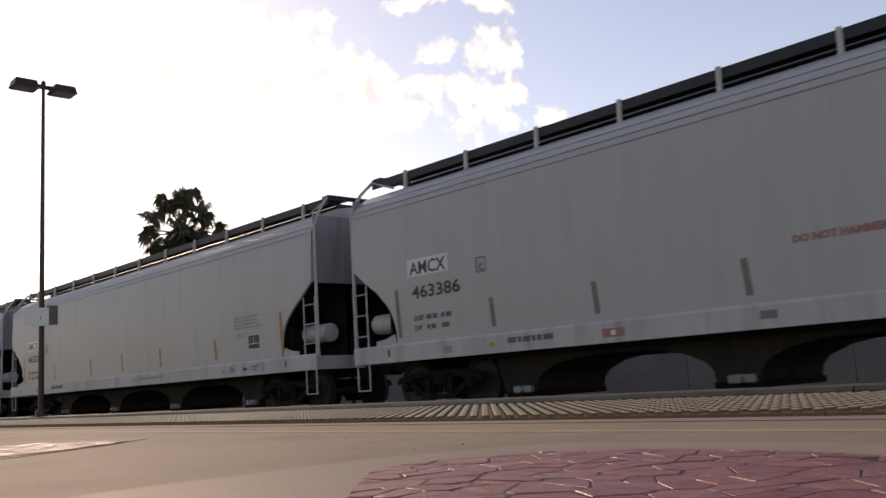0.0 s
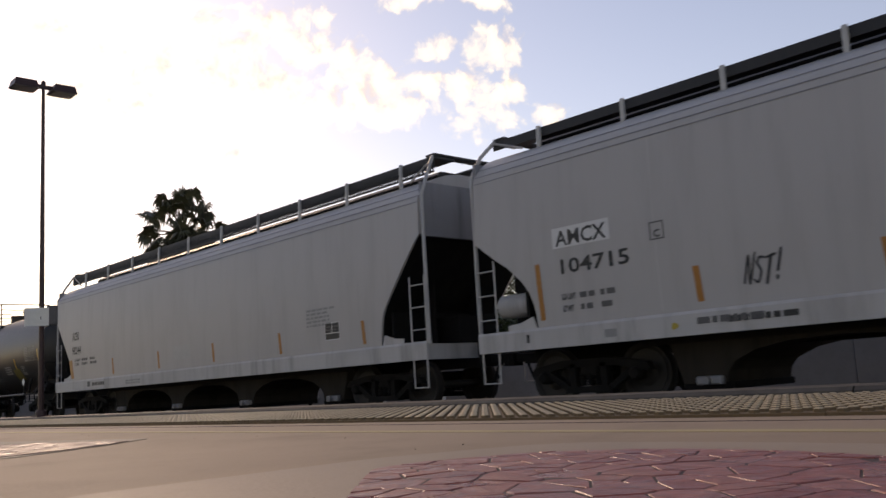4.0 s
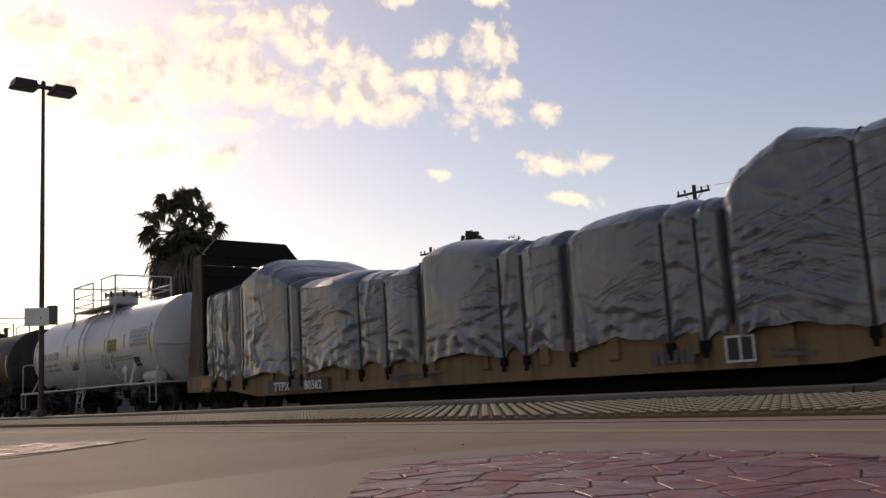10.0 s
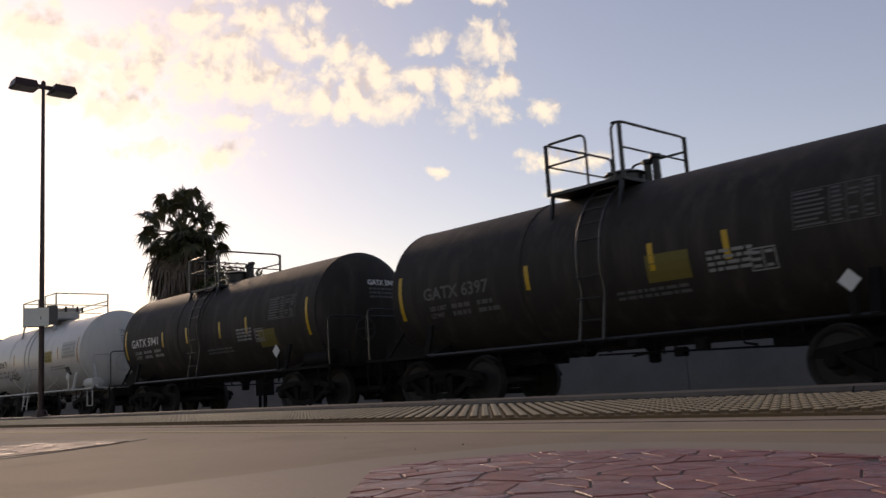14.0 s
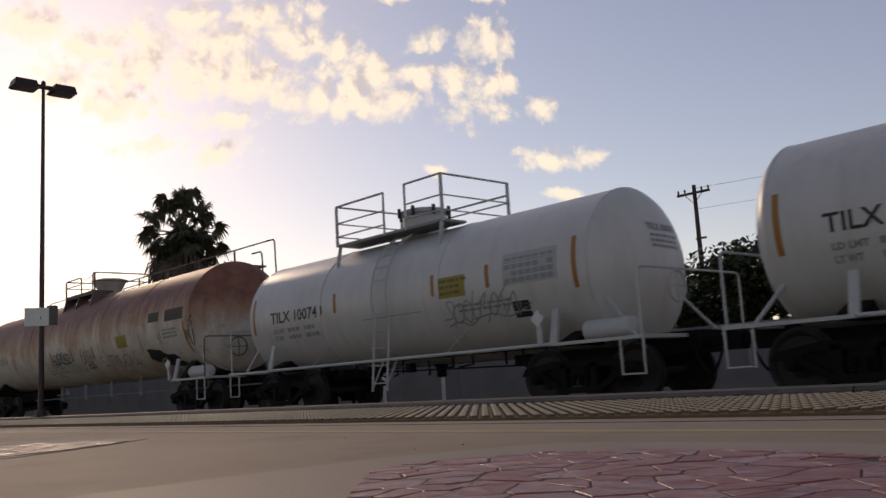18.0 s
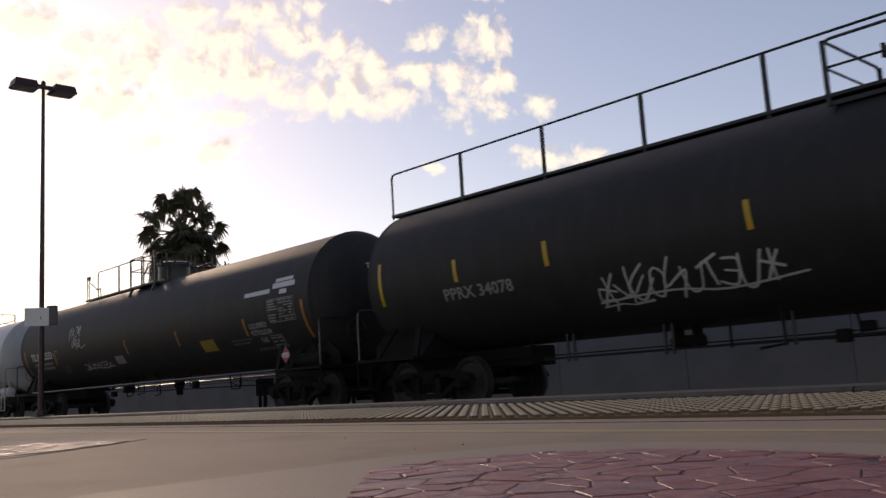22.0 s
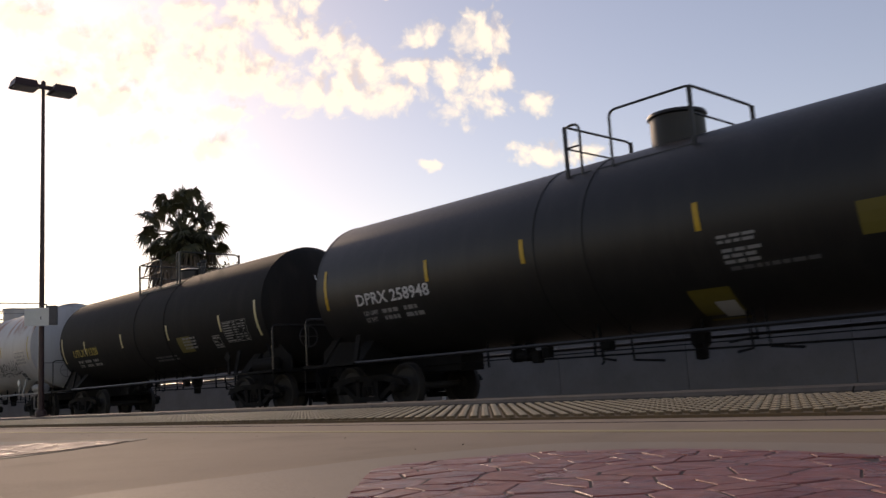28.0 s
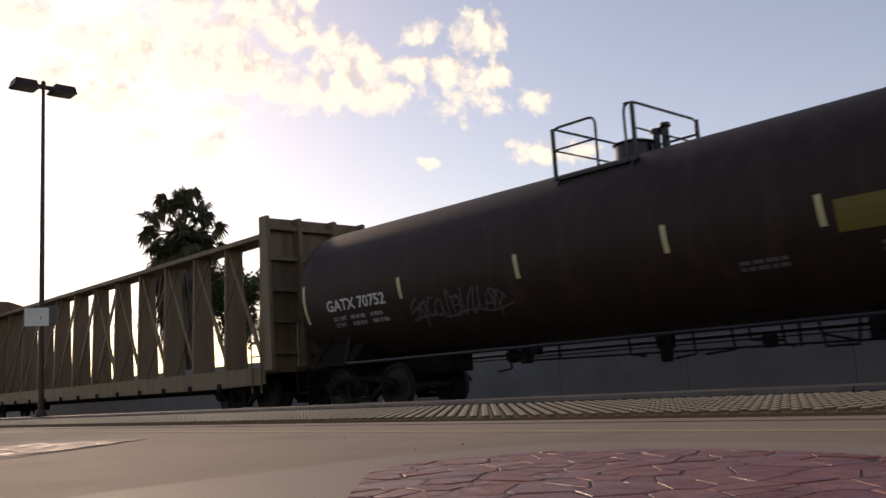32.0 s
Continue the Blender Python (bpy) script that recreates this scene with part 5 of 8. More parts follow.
    # the platform on top
    if deck:
        x0, x1, zr = deck[0] - uc, deck[1] - uc, deck[2]
        zd = zr - deck_drop
        yd = 0.92
        slab = part("top_platform", Geo().box(x0, x1, -yd, -0.30, zd, zd + 0.05).box(x0, x1, 0.30, yd, zd, zd + 0.05), rail_mat if rail_mat in (BLACK_RAIL, RUSTY_RAIL) else GREY_RAIL, car, "loading platform with grating")
        if rail_mat is RUSTY_RAIL:
            part("edge_angle", Geo().box(x0 - 0.01, x1 + 0.01, -yd - 0.012, -yd - 0.002, zd - 0.06, zd + 0.06), rail_mat, slab, "rusty edge angle")
            for x in (x0 + 0.05, (x0 + x1) / 2 - 0.05, x1 - 0.08):
                part("gusset", Geo().prism([(-yd + 0.01, zd - 0.001), (-0.45, zd - 0.001), (-0.75, zc + r * 0.84), (-1.02, zc + math.sqrt(r * r - 1.04) - 0.06), (-yd - 0.06, zc + math.sqrt(r * r - 1.04) + 0.16)], x - 0.015, x + 0.015), rail_mat, slab, "rusty gusset plate")
                part("gusset_flange", Geo().beam((x, -yd, zd), (x, -1.04, zc + math.sqrt(r * r - 1.04) - 0.02), 0.10, 0.02, (0, 1, 0)), rail_mat, slab)
        for x in (x0 + 0.06, x1 - 0.06):
            for sy in (-1, 1):
                part("platform_leg", Geo().beam((x, sy * (yd - 0.03), zd), (x, sy * min(r * 0.75, yd + 0.1), zc + math.sqrt(r * r - min(r * 0.75, yd + 0.1) ** 2) - 0.05), 0.06, 0.05, (1, 0, 0)), rail_mat, slab)
        rad, rr = (0.14, 0.022) if round_rails else (0.01, 0.024)
        zm = (zr + zd) / 2 + 0.05
        open_a, open_b = (x0 + (x1 - x0) * 0.55, x1 - 0.16) if round_rails else (x0 + (x1 - x0) * 0.48, x0 + (x1 - x0) * 0.68)
        if hoops:
            open_a, open_b = hoops[0] - uc, hoops[1] - uc
        # left bay, far side and right bay of the railing
        rail_loop(car, rounded([(open_a, -yd, zd), (open_a, -yd, zr - 0.04), (x0, -yd, zr - 0.04), (x0, yd, zr - 0.04), (x0, yd, zd)], rad), rr, rail_mat)
        rail_loop(car, rounded([(open_b, -yd, zd), (open_b, -yd, zr), (x1, -yd, zr), (x1, yd, zr), (x1, yd, zd)], rad), rr, rail_mat)
        rail_loop(car, rounded([(x0 + 0.4, yd, zd), (x0 + 0.4, yd, zr - 0.25), (x1, yd, zr - 0.25)], rad), rr, rail_mat)
        for x, y in ((x0, -yd), (x1, -yd), (x0, yd), (x1, yd)):
            part("rail_post", Geo().box(x - 0.03, x + 0.03, y - 0.02, y + 0.02, zd, zr - (0.04 if x == x0 else 0.0)), rail_mat, slab)
        levels = (zm, zd + 0.22) if not round_rails else (zm,)
        for zz in levels:
            for p, q in (((x0, -yd), (open_a, -yd)), ((x0, -yd), (x0, yd)), ((open_b, -yd), (x1, -yd)), ((x1, -yd), (x1, yd)), ((x0, yd), (x1, yd))):
                if round_rails and (p[0] == open_b or p == (x0, yd)):
                    continue
                part("mid_rail", Geo().tube((*p, zz), (*q, zz), 0.017, 6), rail_mat, slab)
        xm = (x0 + x1) / 2 + 0.15
        tz = zc + r
        if fitting == "dome":
            part("manway", Geo().turned([(tz - 0.1, 0.46), (tz + 0.44, 0.46), (tz + 0.45, 0.52), (tz + 0.52, 0.52), (tz + 0.56, 0.40), (tz + 0.57, 0.1)], "z", (xm, 0, 0), 24), rail_mat if rail_mat is not GREY_RAIL else shell, car, "manway housing with bolted lid", smooth=True)
            for k in range(8):
                an = 0.4 + k * math.pi / 4
                part("eye_bolt", Geo().box(xm + 0.55 * math.cos(an) - 0.03, xm + 0.55 * math.cos(an) + 0.03, 0.55 * math.sin(an) - 0.03, 0.55 * math.sin(an) + 0.03, tz + 0.38, tz + 0.58, 0.008), BLACK_RAIL, car, "dark eye bolt on the lid")
        elif fitting == "bowl":
            part("spill_bowl", Geo().turned([(tz - 0.1, 0.30), (tz + 0.06, 0.33), (tz + 0.22, 0.40), (tz + 0.50, 0.54), (tz + 0.51, 0.60), (tz + 0.53, 0.60), (tz + 0.54, 0.54), (tz + 0.60, 0.34), (tz + 0.62, 0.06)], "z", (xm + 0.08, 0, 0), 28), DULL_WHITE, car, "flared white bowl and lid round the manway", smooth=True)
            part("safety_chain", Geo().pipe([(open_a + (open_b - open_a) * q, -yd, zr - 0.05 - 0.10 * math.sin(q * math.pi)) for q in (0, 0.2, 0.4, 0.6, 0.8, 1.0)], 0.009, 5), GREY_RAIL, car, "sagging safety chain", smooth=True)
        elif fitting == "tall":
            part("manway", Geo().turned([(tz - 0.1, 0.43), (tz + 0.40, 0.43), (tz + 0.42, 0.47), (tz + 0.47, 0.46), (tz + 0.49, 0.1)], "z", (xm + 0.22, 0, 0), 24), TANK_GREYWHITE if rail_mat is GREY_RAIL else shell, car, "tall protective housing over the valves", smooth=True)
        else:
            part("manway", Geo().turned([(tz - 0.1, 0.32), (tz + 0.20, 0.32), (tz + 0.24, 0.36), (tz + 0.30, 0.20), (tz + 0.31, 0.05)], "z", (xm, 0, 0), 16), rail_mat, car, "low manway lid", smooth=True)
            for k, dx in enumerate((-0.35, 0.38, 0.55)):
                part("valve", Geo().turned([(tz - 0.05, 0.07), (tz + 0.28 + 0.06 * k, 0.06), (tz + 0.30 + 0.06 * k, 0.10), (tz + 0.36 + 0.06 * k, 0.09)], "z", (xm + dx, 0.1, 0), 10), rail_mat, car, "valve fitting", smooth=True)
        if not climb:
            open_a = open_b = None
    if deck and climb:
        # ladder up to the opening
        xl = (open_a + open_b) / 2
        g = Geo()
        for sx in (-0.22, 0.22):
            pts = [(xl + sx, -1.50, 0.40 if long_ladder else sill_z)]
            for k in range(9):
                an = math.radians(-18 + 10 * k)
                pts.append((xl + sx, -(r + 0.12) * math.cos(an), zc + (r + 0.12) * math.sin(an)))
            g.pipe(pts, 0.022, 6)
        lad = part("ladder", g, shell if rail_mat is GREY_RAIL else rail_mat, car, "steel ladder up the tank's side", smooth=True)
        if long_ladder:
            for dx in (-0.2, 0.2):
                part("ladder_stay", Geo().tube((xl + dx, -1.50, 0.47), (xl + dx + 0.3, -1.45, sill_z), 0.014, 6), rail_mat, lad, "diagonal ladder stay")
            part("jacket_seam", Geo().prism([(xl - 0.72, zc - 0.37), (xl + 1.05, zc - 0.37), (xl + 1.05, zc - 0.355), (xl - 0.72, zc - 0.355)], -math.sqrt(r * r - 0.13) - 0.006, -math.sqrt(r * r - 0.13) + 0.03, "y"), GREY_RAIL, car, "lapped seam of the tank jacket")
        z = 0.55 if long_ladder else sill_z + 0.3
        while z < zc:
            part("rung", Geo().tube((xl - 0.22, -1.50, z), (xl + 0.22, -1.50, z), 0.014, 6), rail_mat, lad)
            z += 0.33
        for k in range(2, 8):
            an = math.radians(-8 + 11 * k)
            y, zz = -(r + 0.12) * math.cos(an), zc + (r + 0.12) * math.sin(an)
            part("rung", Geo().tube((xl - 0.22, y, zz), (xl + 0.22, y, zz), 0.014, 6), rail_mat, lad)
    if walkway:
        x0, x1, zr = walkway[0] - uc, walkway[1] - uc, walkway[2]
        yw = -0.40 if zr > top + 0.6 else 0.62
        zb = zc + math.sqrt(r * r - yw * yw)
        part("crown_walk", Geo().box(x0, min(x1, b - 0.1), yw - 0.05, yw + 0.35, zb + 0.04, zb + 0.09), rail_mat, car, "narrow walkway along the crown")
        past = x1 > b + hd
        rail_loop(car, rounded([(x0, yw, zb), (x0, yw, zr), (x1, yw, zr)] + ([(x1 + 0.05, yw, 3.5), (x1 + 0.22, yw, sill_z)] if past else [(x1 + 0.12, yw, zb)]), 0.12), 0.022, rail_mat, "handrail along the crown")
        if past:
            # the rails run down the tank's end as a ladder
            rail_loop(car, rounded([(x1 - 0.5, yw - 0.4, zb + 0.3), (x1, yw - 0.4, zb + 0.3), (x1 + 0.05, yw - 0.4, 3.4), (x1 + 0.22, yw - 0.4, sill_z)], 0.12), 0.022, rail_mat, "ladder rail down the tank end")
            for i in range(8):
                part("rung", Geo().tube((x1 + 0.20 - 0.018 * i, yw - 0.4, 1.3 + 0.3 * i), (x1 + 0.20 - 0.018 * i, yw, 1.3 + 0.3 * i), 0.012, 6), rail_mat, car)
        k = max(3, int((x1 - x0) / 2.05))
        for i in range(1, k):
            x = x0 + (x1 - x0) * i / k
            part("rail_post", Geo().box(x - 0.036, x + 0.036, yw - 0.015, yw + 0.015, zb, zr), rail_mat, car)
    if low_rail:
        xa, xb, za, zb2 = low_rail[0] - uc, low_rail[1] - uc, low_rail[2], low_rail[3]
        for dx in (0.0, 0.17):
            rail_loop(car, rounded([(xa + dx, -0.40, zc + r - 0.05), (xa + dx, -0.40, za), (xa + dx + 0.1, -0.40, za - 0.03), (xa + dx + 0.12, -0.40, za - 0.15)], 0.04), 0.02, rail_mat, "short post at the walkway's end")
        rail_loop(car, [(xa + 0.2, -0.40, za - 0.2), (xb, -0.40, zb2), (xb + 0.25, -0.40, zb2 + 0.02), (xb + 0.3, -0.40, zc + r - 0.05)], 0.02, rail_mat, "sloping low handrail")
        part("crown_walk", Geo().box(xa - 0.05, xb + 0.1, -0.45, -0.05, zc + r - 0.02, zc + r + 0.03), rail_mat, car, "end of the crown walkway")
    if code:
        # small stencils on the leading head
        def on_head(y, z):
            rho = min(0.98, math.hypot(y, z - zc) / r)
            for (q0, h0), (q1, h1) in zip(cap, cap[1:]):
                if q1 <= rho <= q0:
                    return b + hd * (h0 + (h1 - h0) * (q0 - rho) / (q0 - q1)) + 0.01
            return b + hd + 0.01
        v, f = letters(code, 0.115)
        ink = INK_WHITE if shell in (TANK_BLACK, TANK_SOOT, TANK_BROWN, TANK_GRAPHITE, TANK_MATT) and not head else INK_GREY
        part("lettering", Geo().add([(on_head(p + 0.25, q + zc + 0.55), p + 0.25, q + zc + 0.55) for p, q in v], f), ink, car, "small stencil on the tank end")
        g, rnd = Geo(), random.Random(9)
        for row in range(3):
            p = -0.15
            while p < 0.62:
                q, zz = p + rnd.uniform(0.05, 0.14), zc + 0.44 - 0.09 * row
                g.add([(on_head(y, z), y, z) for y, z in ((p, zz), (q, zz), (q, zz + 0.045), (p, zz + 0.045))], [(0, 1, 2, 3)])
                p = q + 0.03
        tagged(part("small_print", g, INK_FAINT if ink is INK_WHITE else INK_GREY, car, "rows of small stencilled data"), kind="stuff")
    side = Side(car, tank_depth(zc, r))
    decals(side, uc)
    return car


def strips(side, uc, us, z=2.2, mat=YELLOW, lean=-0.02):
    """Reflective strips round the height z; the first and the last are the tall ones at the tank's ends."""
    for i, u in enumerate(us):
        x = u - uc
        z0, z1 = (z - 0.42, z + 0.40) if i in (0, len(us) - 1) else (z - 0.2, z + 0.2)
        side.bar("reflector_strip", x - 0.045, x + 0.045, z0, z1, mat, lean, rows=6)


def black_decals(code, number, ends, stripe_us, u_yellow, u_table, u_end, ink=INK_WHITE, table=INK_FAINT, z_yel=1.62, z_txt=2.1, strip_z=2.1, tags=(), tag_mat=SPRAY_WHITE, tape=YELLOW, z_tab=2.38, extra=None):
    def put(side, uc):
        mid = (ends[0] + ends[1]) / 2
        side.stencil(code + " " + number, (ends[0] - uc, ends[1] - uc), z_txt, 0.22, ink)
        side.limits(ends[0] - uc + 0.12, z_txt - 0.27, 1.75, INK_FAINT if ink is INK_FAINT else INK_GREY, 0.075, 0.13)
        strips(side, uc, stripe_us, strip_z, tape)
        if u_yellow:
            side.bar("yellow_panel", u_yellow - uc - 0.36, u_yellow - uc + 0.36, z_yel - 0.2, z_yel + 0.2, PANEL_OLIVE, rows=3, label="yellow stencil panel")
        if u_table:
            side.framed_table(u_table - uc - 0.55, u_table - uc + 0.55, z_tab - 0.25, z_tab + 0.25, (0.44, 0.63, 0.81), 8, table, 6, 0.010)
            side.framed_table(u_table - uc - 1.20, u_table - uc - 0.82, 1.69, 1.99, (0.5,), 3, INK_GREY, 5, 0.018)
        if extra:
            extra(side, uc)
        else:
            side.small_print((mid + u_end) / 2 - uc, 1.62, 1.3, 2, INK_FAINT, 12)
            side.small_print((mid + 2 * u_end) / 3 - uc, 2.0, 0.8, 4, INK_GREY, 13)
        for i, u in enumerate(tags):
            side.scrawl(("SACONE", "OVZURA")[i % 2], u - uc, 1.85, 1.3, 0.34, tag_mat, 0.03, 30 + i, wild=True)
    return put


def white_decals(code, number, ends, stripe_us, u_yellow, u_table, tags=(), ink=INK_BLACK, tag_mat=SPRAY_BLACK, table=PATCH_GREY, z_txt=2.15, strip_mat=AMBER, strip_z=2.25):
    def put(side, uc):
        mid = (ends[0] + ends[1]) / 2
        side.stencil(code + " " + number, (ends[0] - uc, ends[1] - uc), z_txt, 0.24, ink)
        side.limits(ends[0] - uc + 0.05, z_txt - 0.30, 1.75, INK_GREY, 0.085, 0.16)
        strips(side, uc, stripe_us, strip_z, strip_mat)
        if u_yellow:
            side.bar("yellow_panel", u_yellow - uc - 0.36, u_yellow - uc + 0.36, 1.98, 2.36, PANEL_YELLOW, rows=3, label="yellow stencil panel")
            side.small_print(u_yellow - uc, 2.26, 0.6, 3, PANEL_OLIVE, 23, 0.05, 0.06).location.y = -0.004
        if u_table:
            side.bar("data_patch", u_table - uc - 0.6, u_table - uc + 0.6, 2.02, 2.56, table, rows=4)
            side.table(u_table - uc, 2.29, 1.1, 0.46, INK_GREY, 6)
            cots(side, u_table - uc - 0.3, 1.62, 0.4, 0.3)
        side.small_print(u_yellow - uc + 0.7 if u_yellow else mid + 3 - uc, 1.78, 1.2, 2, INK_GREY, 15)
        for i, (u, z, w, h, word) in enumerate(tags):
            side.scrawl(word, u - uc, z, w, h, tag_mat, 0.03, 50 + i + int(-u) % 7, wild=word != "COLO")
    return put


# black tank car behind the hoppers
tank_car("glossy black tank car with yellow reflector strips", -95.75 * K, -80.45 * K, -94.34 * K, -81.74 * K, 1.50, 4.07, TANK_BLACK, BLACK_RAIL, (-85.11, -83.37, 4.67),
         black_decals("GATX", "31752", (-88.8, -86.85), [-89.49, -86.98, -85.03, -82.65, -79.99, -77.49], -80.06, -78.33, -77.4, table=INK_GREY, z_yel=1.72), bands=(-85.4, -83.2), code="GATX 31752", fitting="low", climb=False, round_rails=False, frame_mat=UNDER_IRON)


# ---------------------------------------------------------------- bulkhead flat cars with wrapped loads
def bulkhead_flat(label, u_left, u_right, d_left, d_right, mat, blocks, tall, decals, inner_mat, post_mat):
    car, uc, half = start_car("bulkhead_flat_car", label, "freight car", u_left, u_right, 2.5)
    a, b = d_left - uc, d_right - uc
    part("deck", Geo().box(a - 0.8, b + 0.8, -1.42, 1.42, 0.90, 1.02), mat, car, "timber-floored deck")
    for sy in (-1, 1):
        part("side_sill", Geo().prism([(a - 0.8, 0.62), (a + 1.4, 0.60), (a + 2.6, 0.44), (b - 2.6, 0.44), (b - 1.4, 0.60), (b + 0.8, 0.62), (b + 0.8, 0.98), (a - 0.8, 0.98)], sy * 1.44, sy * 1.40, "y"), mat, car, "deep fish-bellied side sill")
        n = int((b - a) / 1.25)
        for i in range(n):
            x = a + 0.6 + (b - a - 1.2) * i / (n - 1)
            part("stake_pocket", Geo().box(x - 0.09, x + 0.09, sy * 1.50, sy * 1.44, 0.66, 0.99, 0.01), mat, car, "stake pocket")
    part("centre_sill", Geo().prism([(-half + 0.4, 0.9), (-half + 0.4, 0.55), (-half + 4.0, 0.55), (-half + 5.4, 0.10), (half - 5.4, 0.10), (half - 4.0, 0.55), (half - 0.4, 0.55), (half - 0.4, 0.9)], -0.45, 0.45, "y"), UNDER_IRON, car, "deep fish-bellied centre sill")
    for s, x in ((-1, a), (1, b)):
        bh = part("bulkhead", Geo().box(x, x - s * 0.10, -1.42, 1.42, 1.0, tall - 0.70), inner_mat, car, "tall steel end bulkhead")
        part("bulkhead_plate", Geo().box(x, x - s * 0.10, -1.42, 1.42, tall - 0.665, tall - 0.42), inner_mat, bh, "upper plate with a slot below it")
        part("bulkhead_plate", Geo().prism([(-1.40, tall - 0.385), (1.40, tall - 0.385), (1.05, tall), (-1.05, tall)], x, x - s * 0.10), inner_mat, bh, "chamfered top plate")
        for k in range(5):
            y = -1.36 + 0.68 * k
            h = tall - (0.40 if k in (0, 4) else 0.03)
            part("bulkhead_post", Geo().prism([(x, 1.0), (x + s * 0.78, 1.0), (x + s * 0.40, h), (x, h)], y - 0.06, y + 0.06, "y"), post_mat, bh, "tapered bulkhead post")
        for k in range(6):
            z = 1.5 + (tall - 1.9) * k / 5
            part("bulkhead_rib", Geo().box(x - s * 0.10, x - s * 0.14, -1.38, 1.38, z - 0.05, z + 0.05), inner_mat, bh)
        part("reflector_strip", Geo().box(x - s * 0.05, x - s * 0.5, -1.506, -1.502, 0.72, 0.92), AMBER, car)
        part("stirrup", Geo().pipe([(x - s * 0.05, -1.45, 0.65), (x - s * 0.05, -1.45, 0.3), (x - s * 0.45, -1.45, 0.3), (x - s * 0.45, -1.45, 0.65)], 0.02, 6), UNDER_IRON, car, "stirrup step")
        part("grab_iron", Geo().pipe([(x + s * 0.66, -1.38, 1.1), (x + s * 0.82, -1.38, 1.1), (x + s * 0.80, -1.38, 1.5), (x + s * 0.6, -1.38, 1.5)], 0.015, 6), UNDER_IRON, car, "grab iron")
    part("brake_rod", Geo().pipe([(-half + 3.5, -0.6, 0.42), (-2, -0.6, 0.36), (2, -0.6, 0.36), (half - 3.5, -0.6, 0.42)], 0.025, 6), UNDER_IRON, car, "brake rigging")
    # wrapped cargo, block after block, each its own bundle on the deck; it travels with the car
    rnd = random.Random(int(-u_left))
    def crest(x):
        """Height of the wrapped load's back along the car."""
        for (p, hp), (q, hq) in zip(blocks[1], blocks[1][1:]):
            if x + uc <= q:
                f = max(0.0, (x + uc - p) / (q - p))
                return hp + (hq - hp) * f
        return blocks[1][-1][1]

    for i, (x0, x1) in enumerate(blocks[0]):
        x0, x1 = x0 - uc, x1 - uc
        nx, ny = max(12, int((x1 - x0) / 0.028)), 110
        lashed = [u - uc for u in blocks[2] if x0 + 0.08 < u - uc < x1 - 0.08]
        stops = [x0 - 0.1] + lashed + [x1 + 0.05]
        zb, wy, lead = 1.04, 1.475, rnd.uniform(0.20, 0.34)
        lean_a, lean_b = rnd.uniform(0.10, 0.45), -rnd.uniform(0.15, 0.55)
        g = Geo()
        for j in range(nx + 1):
            x = x0 + (x1 - x0) * j / nx
            h = crest(x)
            e = min(1.0, (x - x0) / lead, (x1 - x) / 0.12)
            p, q = next((a, b) for a, b in zip(stops, stops[1:]) if x <= b)
            bay = 1 - (2 * (x - p) / (q - p) - 1) ** 2              # 0 at a lashing, 1 midway between two
            full = bay ** 0.6 * min(1.0, (q - p) / 1.6)
            tight = max((math.exp(-((x - c) / 0.07) ** 2) for c in lashed), default=0.0)
            h += 0.03 * full - 0.05 * tight
            for k in range(ny + 1):
                q = k / ny
                if q < 0.36:
                    y, z = -wy, zb + (h - 0.22 - zb) * q / 0.36
                elif q < 0.64:
                    an = (q - 0.36) / 0.28
                    y = -wy + 2 * wy * an
                    z = h - 0.22 * abs(2 * an - 1) ** 5
                else:
                    y, z = wy, zb + (h - 0.22 - zb) * (1 - q) / 0.36
                # broad billow, fullness between the lashings, sharp hanging folds and slanting pulls
                f1 = 0.05 * noise.noise((x * 0.9 + i * 9, y * 0.4, z * 0.35)) + 0.11 * full * (0.75 + 0.5 * noise.noise((x * 0.5, z * 0.9, i)))
                wob = 0.25 * noise.noise((x * 0.8 + i, z * 0.9, y * 0.4))
                hang = abs(noise.noise(((x + wob) * 2.6 + i * 3, z * 0.30, y * 0.5)))
                fine = abs(noise.noise(((x + wob) * 6.5 + i * 5, z * 0.55 + wob, y * 0.6)))
                pull_a = abs(noise.noise(((x * lean_a + z) * 2.3 + i * 7, (x - z * lean_a) * 0.55, y * 0.5)))
                pull_b = abs(noise.noise(((x * lean_b + z) * 2.9 + i * 2, (x - z * lean_b) * 0.6, 3.0 + y * 0.5)))
                low = min(1.0, max(0.0, (h - z) / max(0.3, h - zb)))
                f2 = (0.030 - 0.022 * full) * (1 - min(1.0, hang * 5.0)) ** 1.5 + 0.013 * (1 - min(1.0, fine * 4.0)) ** 2 * (0.4 + 0.6 * low)
                f2 += (0.032 * (1 - min(1.0, pull_a * 7.0)) ** 1.4 + 0.028 * (1 - min(1.0, pull_b * 7.0)) ** 1.6) * (0.35 + 0.65 * low)
                f2 *= min(1.2, max(0.25, 0.75 + 1.6 * noise.noise((x * 0.7 + 3 * i, z * 0.6, 7.0 + y * 0.3))))
                f2 += 0.004 * noise.noise((x * 7.0, z * 3.0, y * 2.0 + i))
                hem = math.exp(-((z - zb) / 0.22) ** 2)
                f4 = hem * 0.06 * noise.noise((x * 5.0, i * 2.0, z * 4.0))
                # tucks gathered along the foot of the sheet
                tuck = max(0.0, 1 - abs((z - zb) / 0.34 - 0.75)) * (1 - min(1.0, 5.0 * abs(noise.noise((x * 1.1 + i * 4, z * 6.5 + 0.8 * x, y)))))
                f4 += 0.030 * tuck
                d = (f1 + f2 + f4) * (0.5 + 0.5 * e) * (1 - 0.85 * tight)
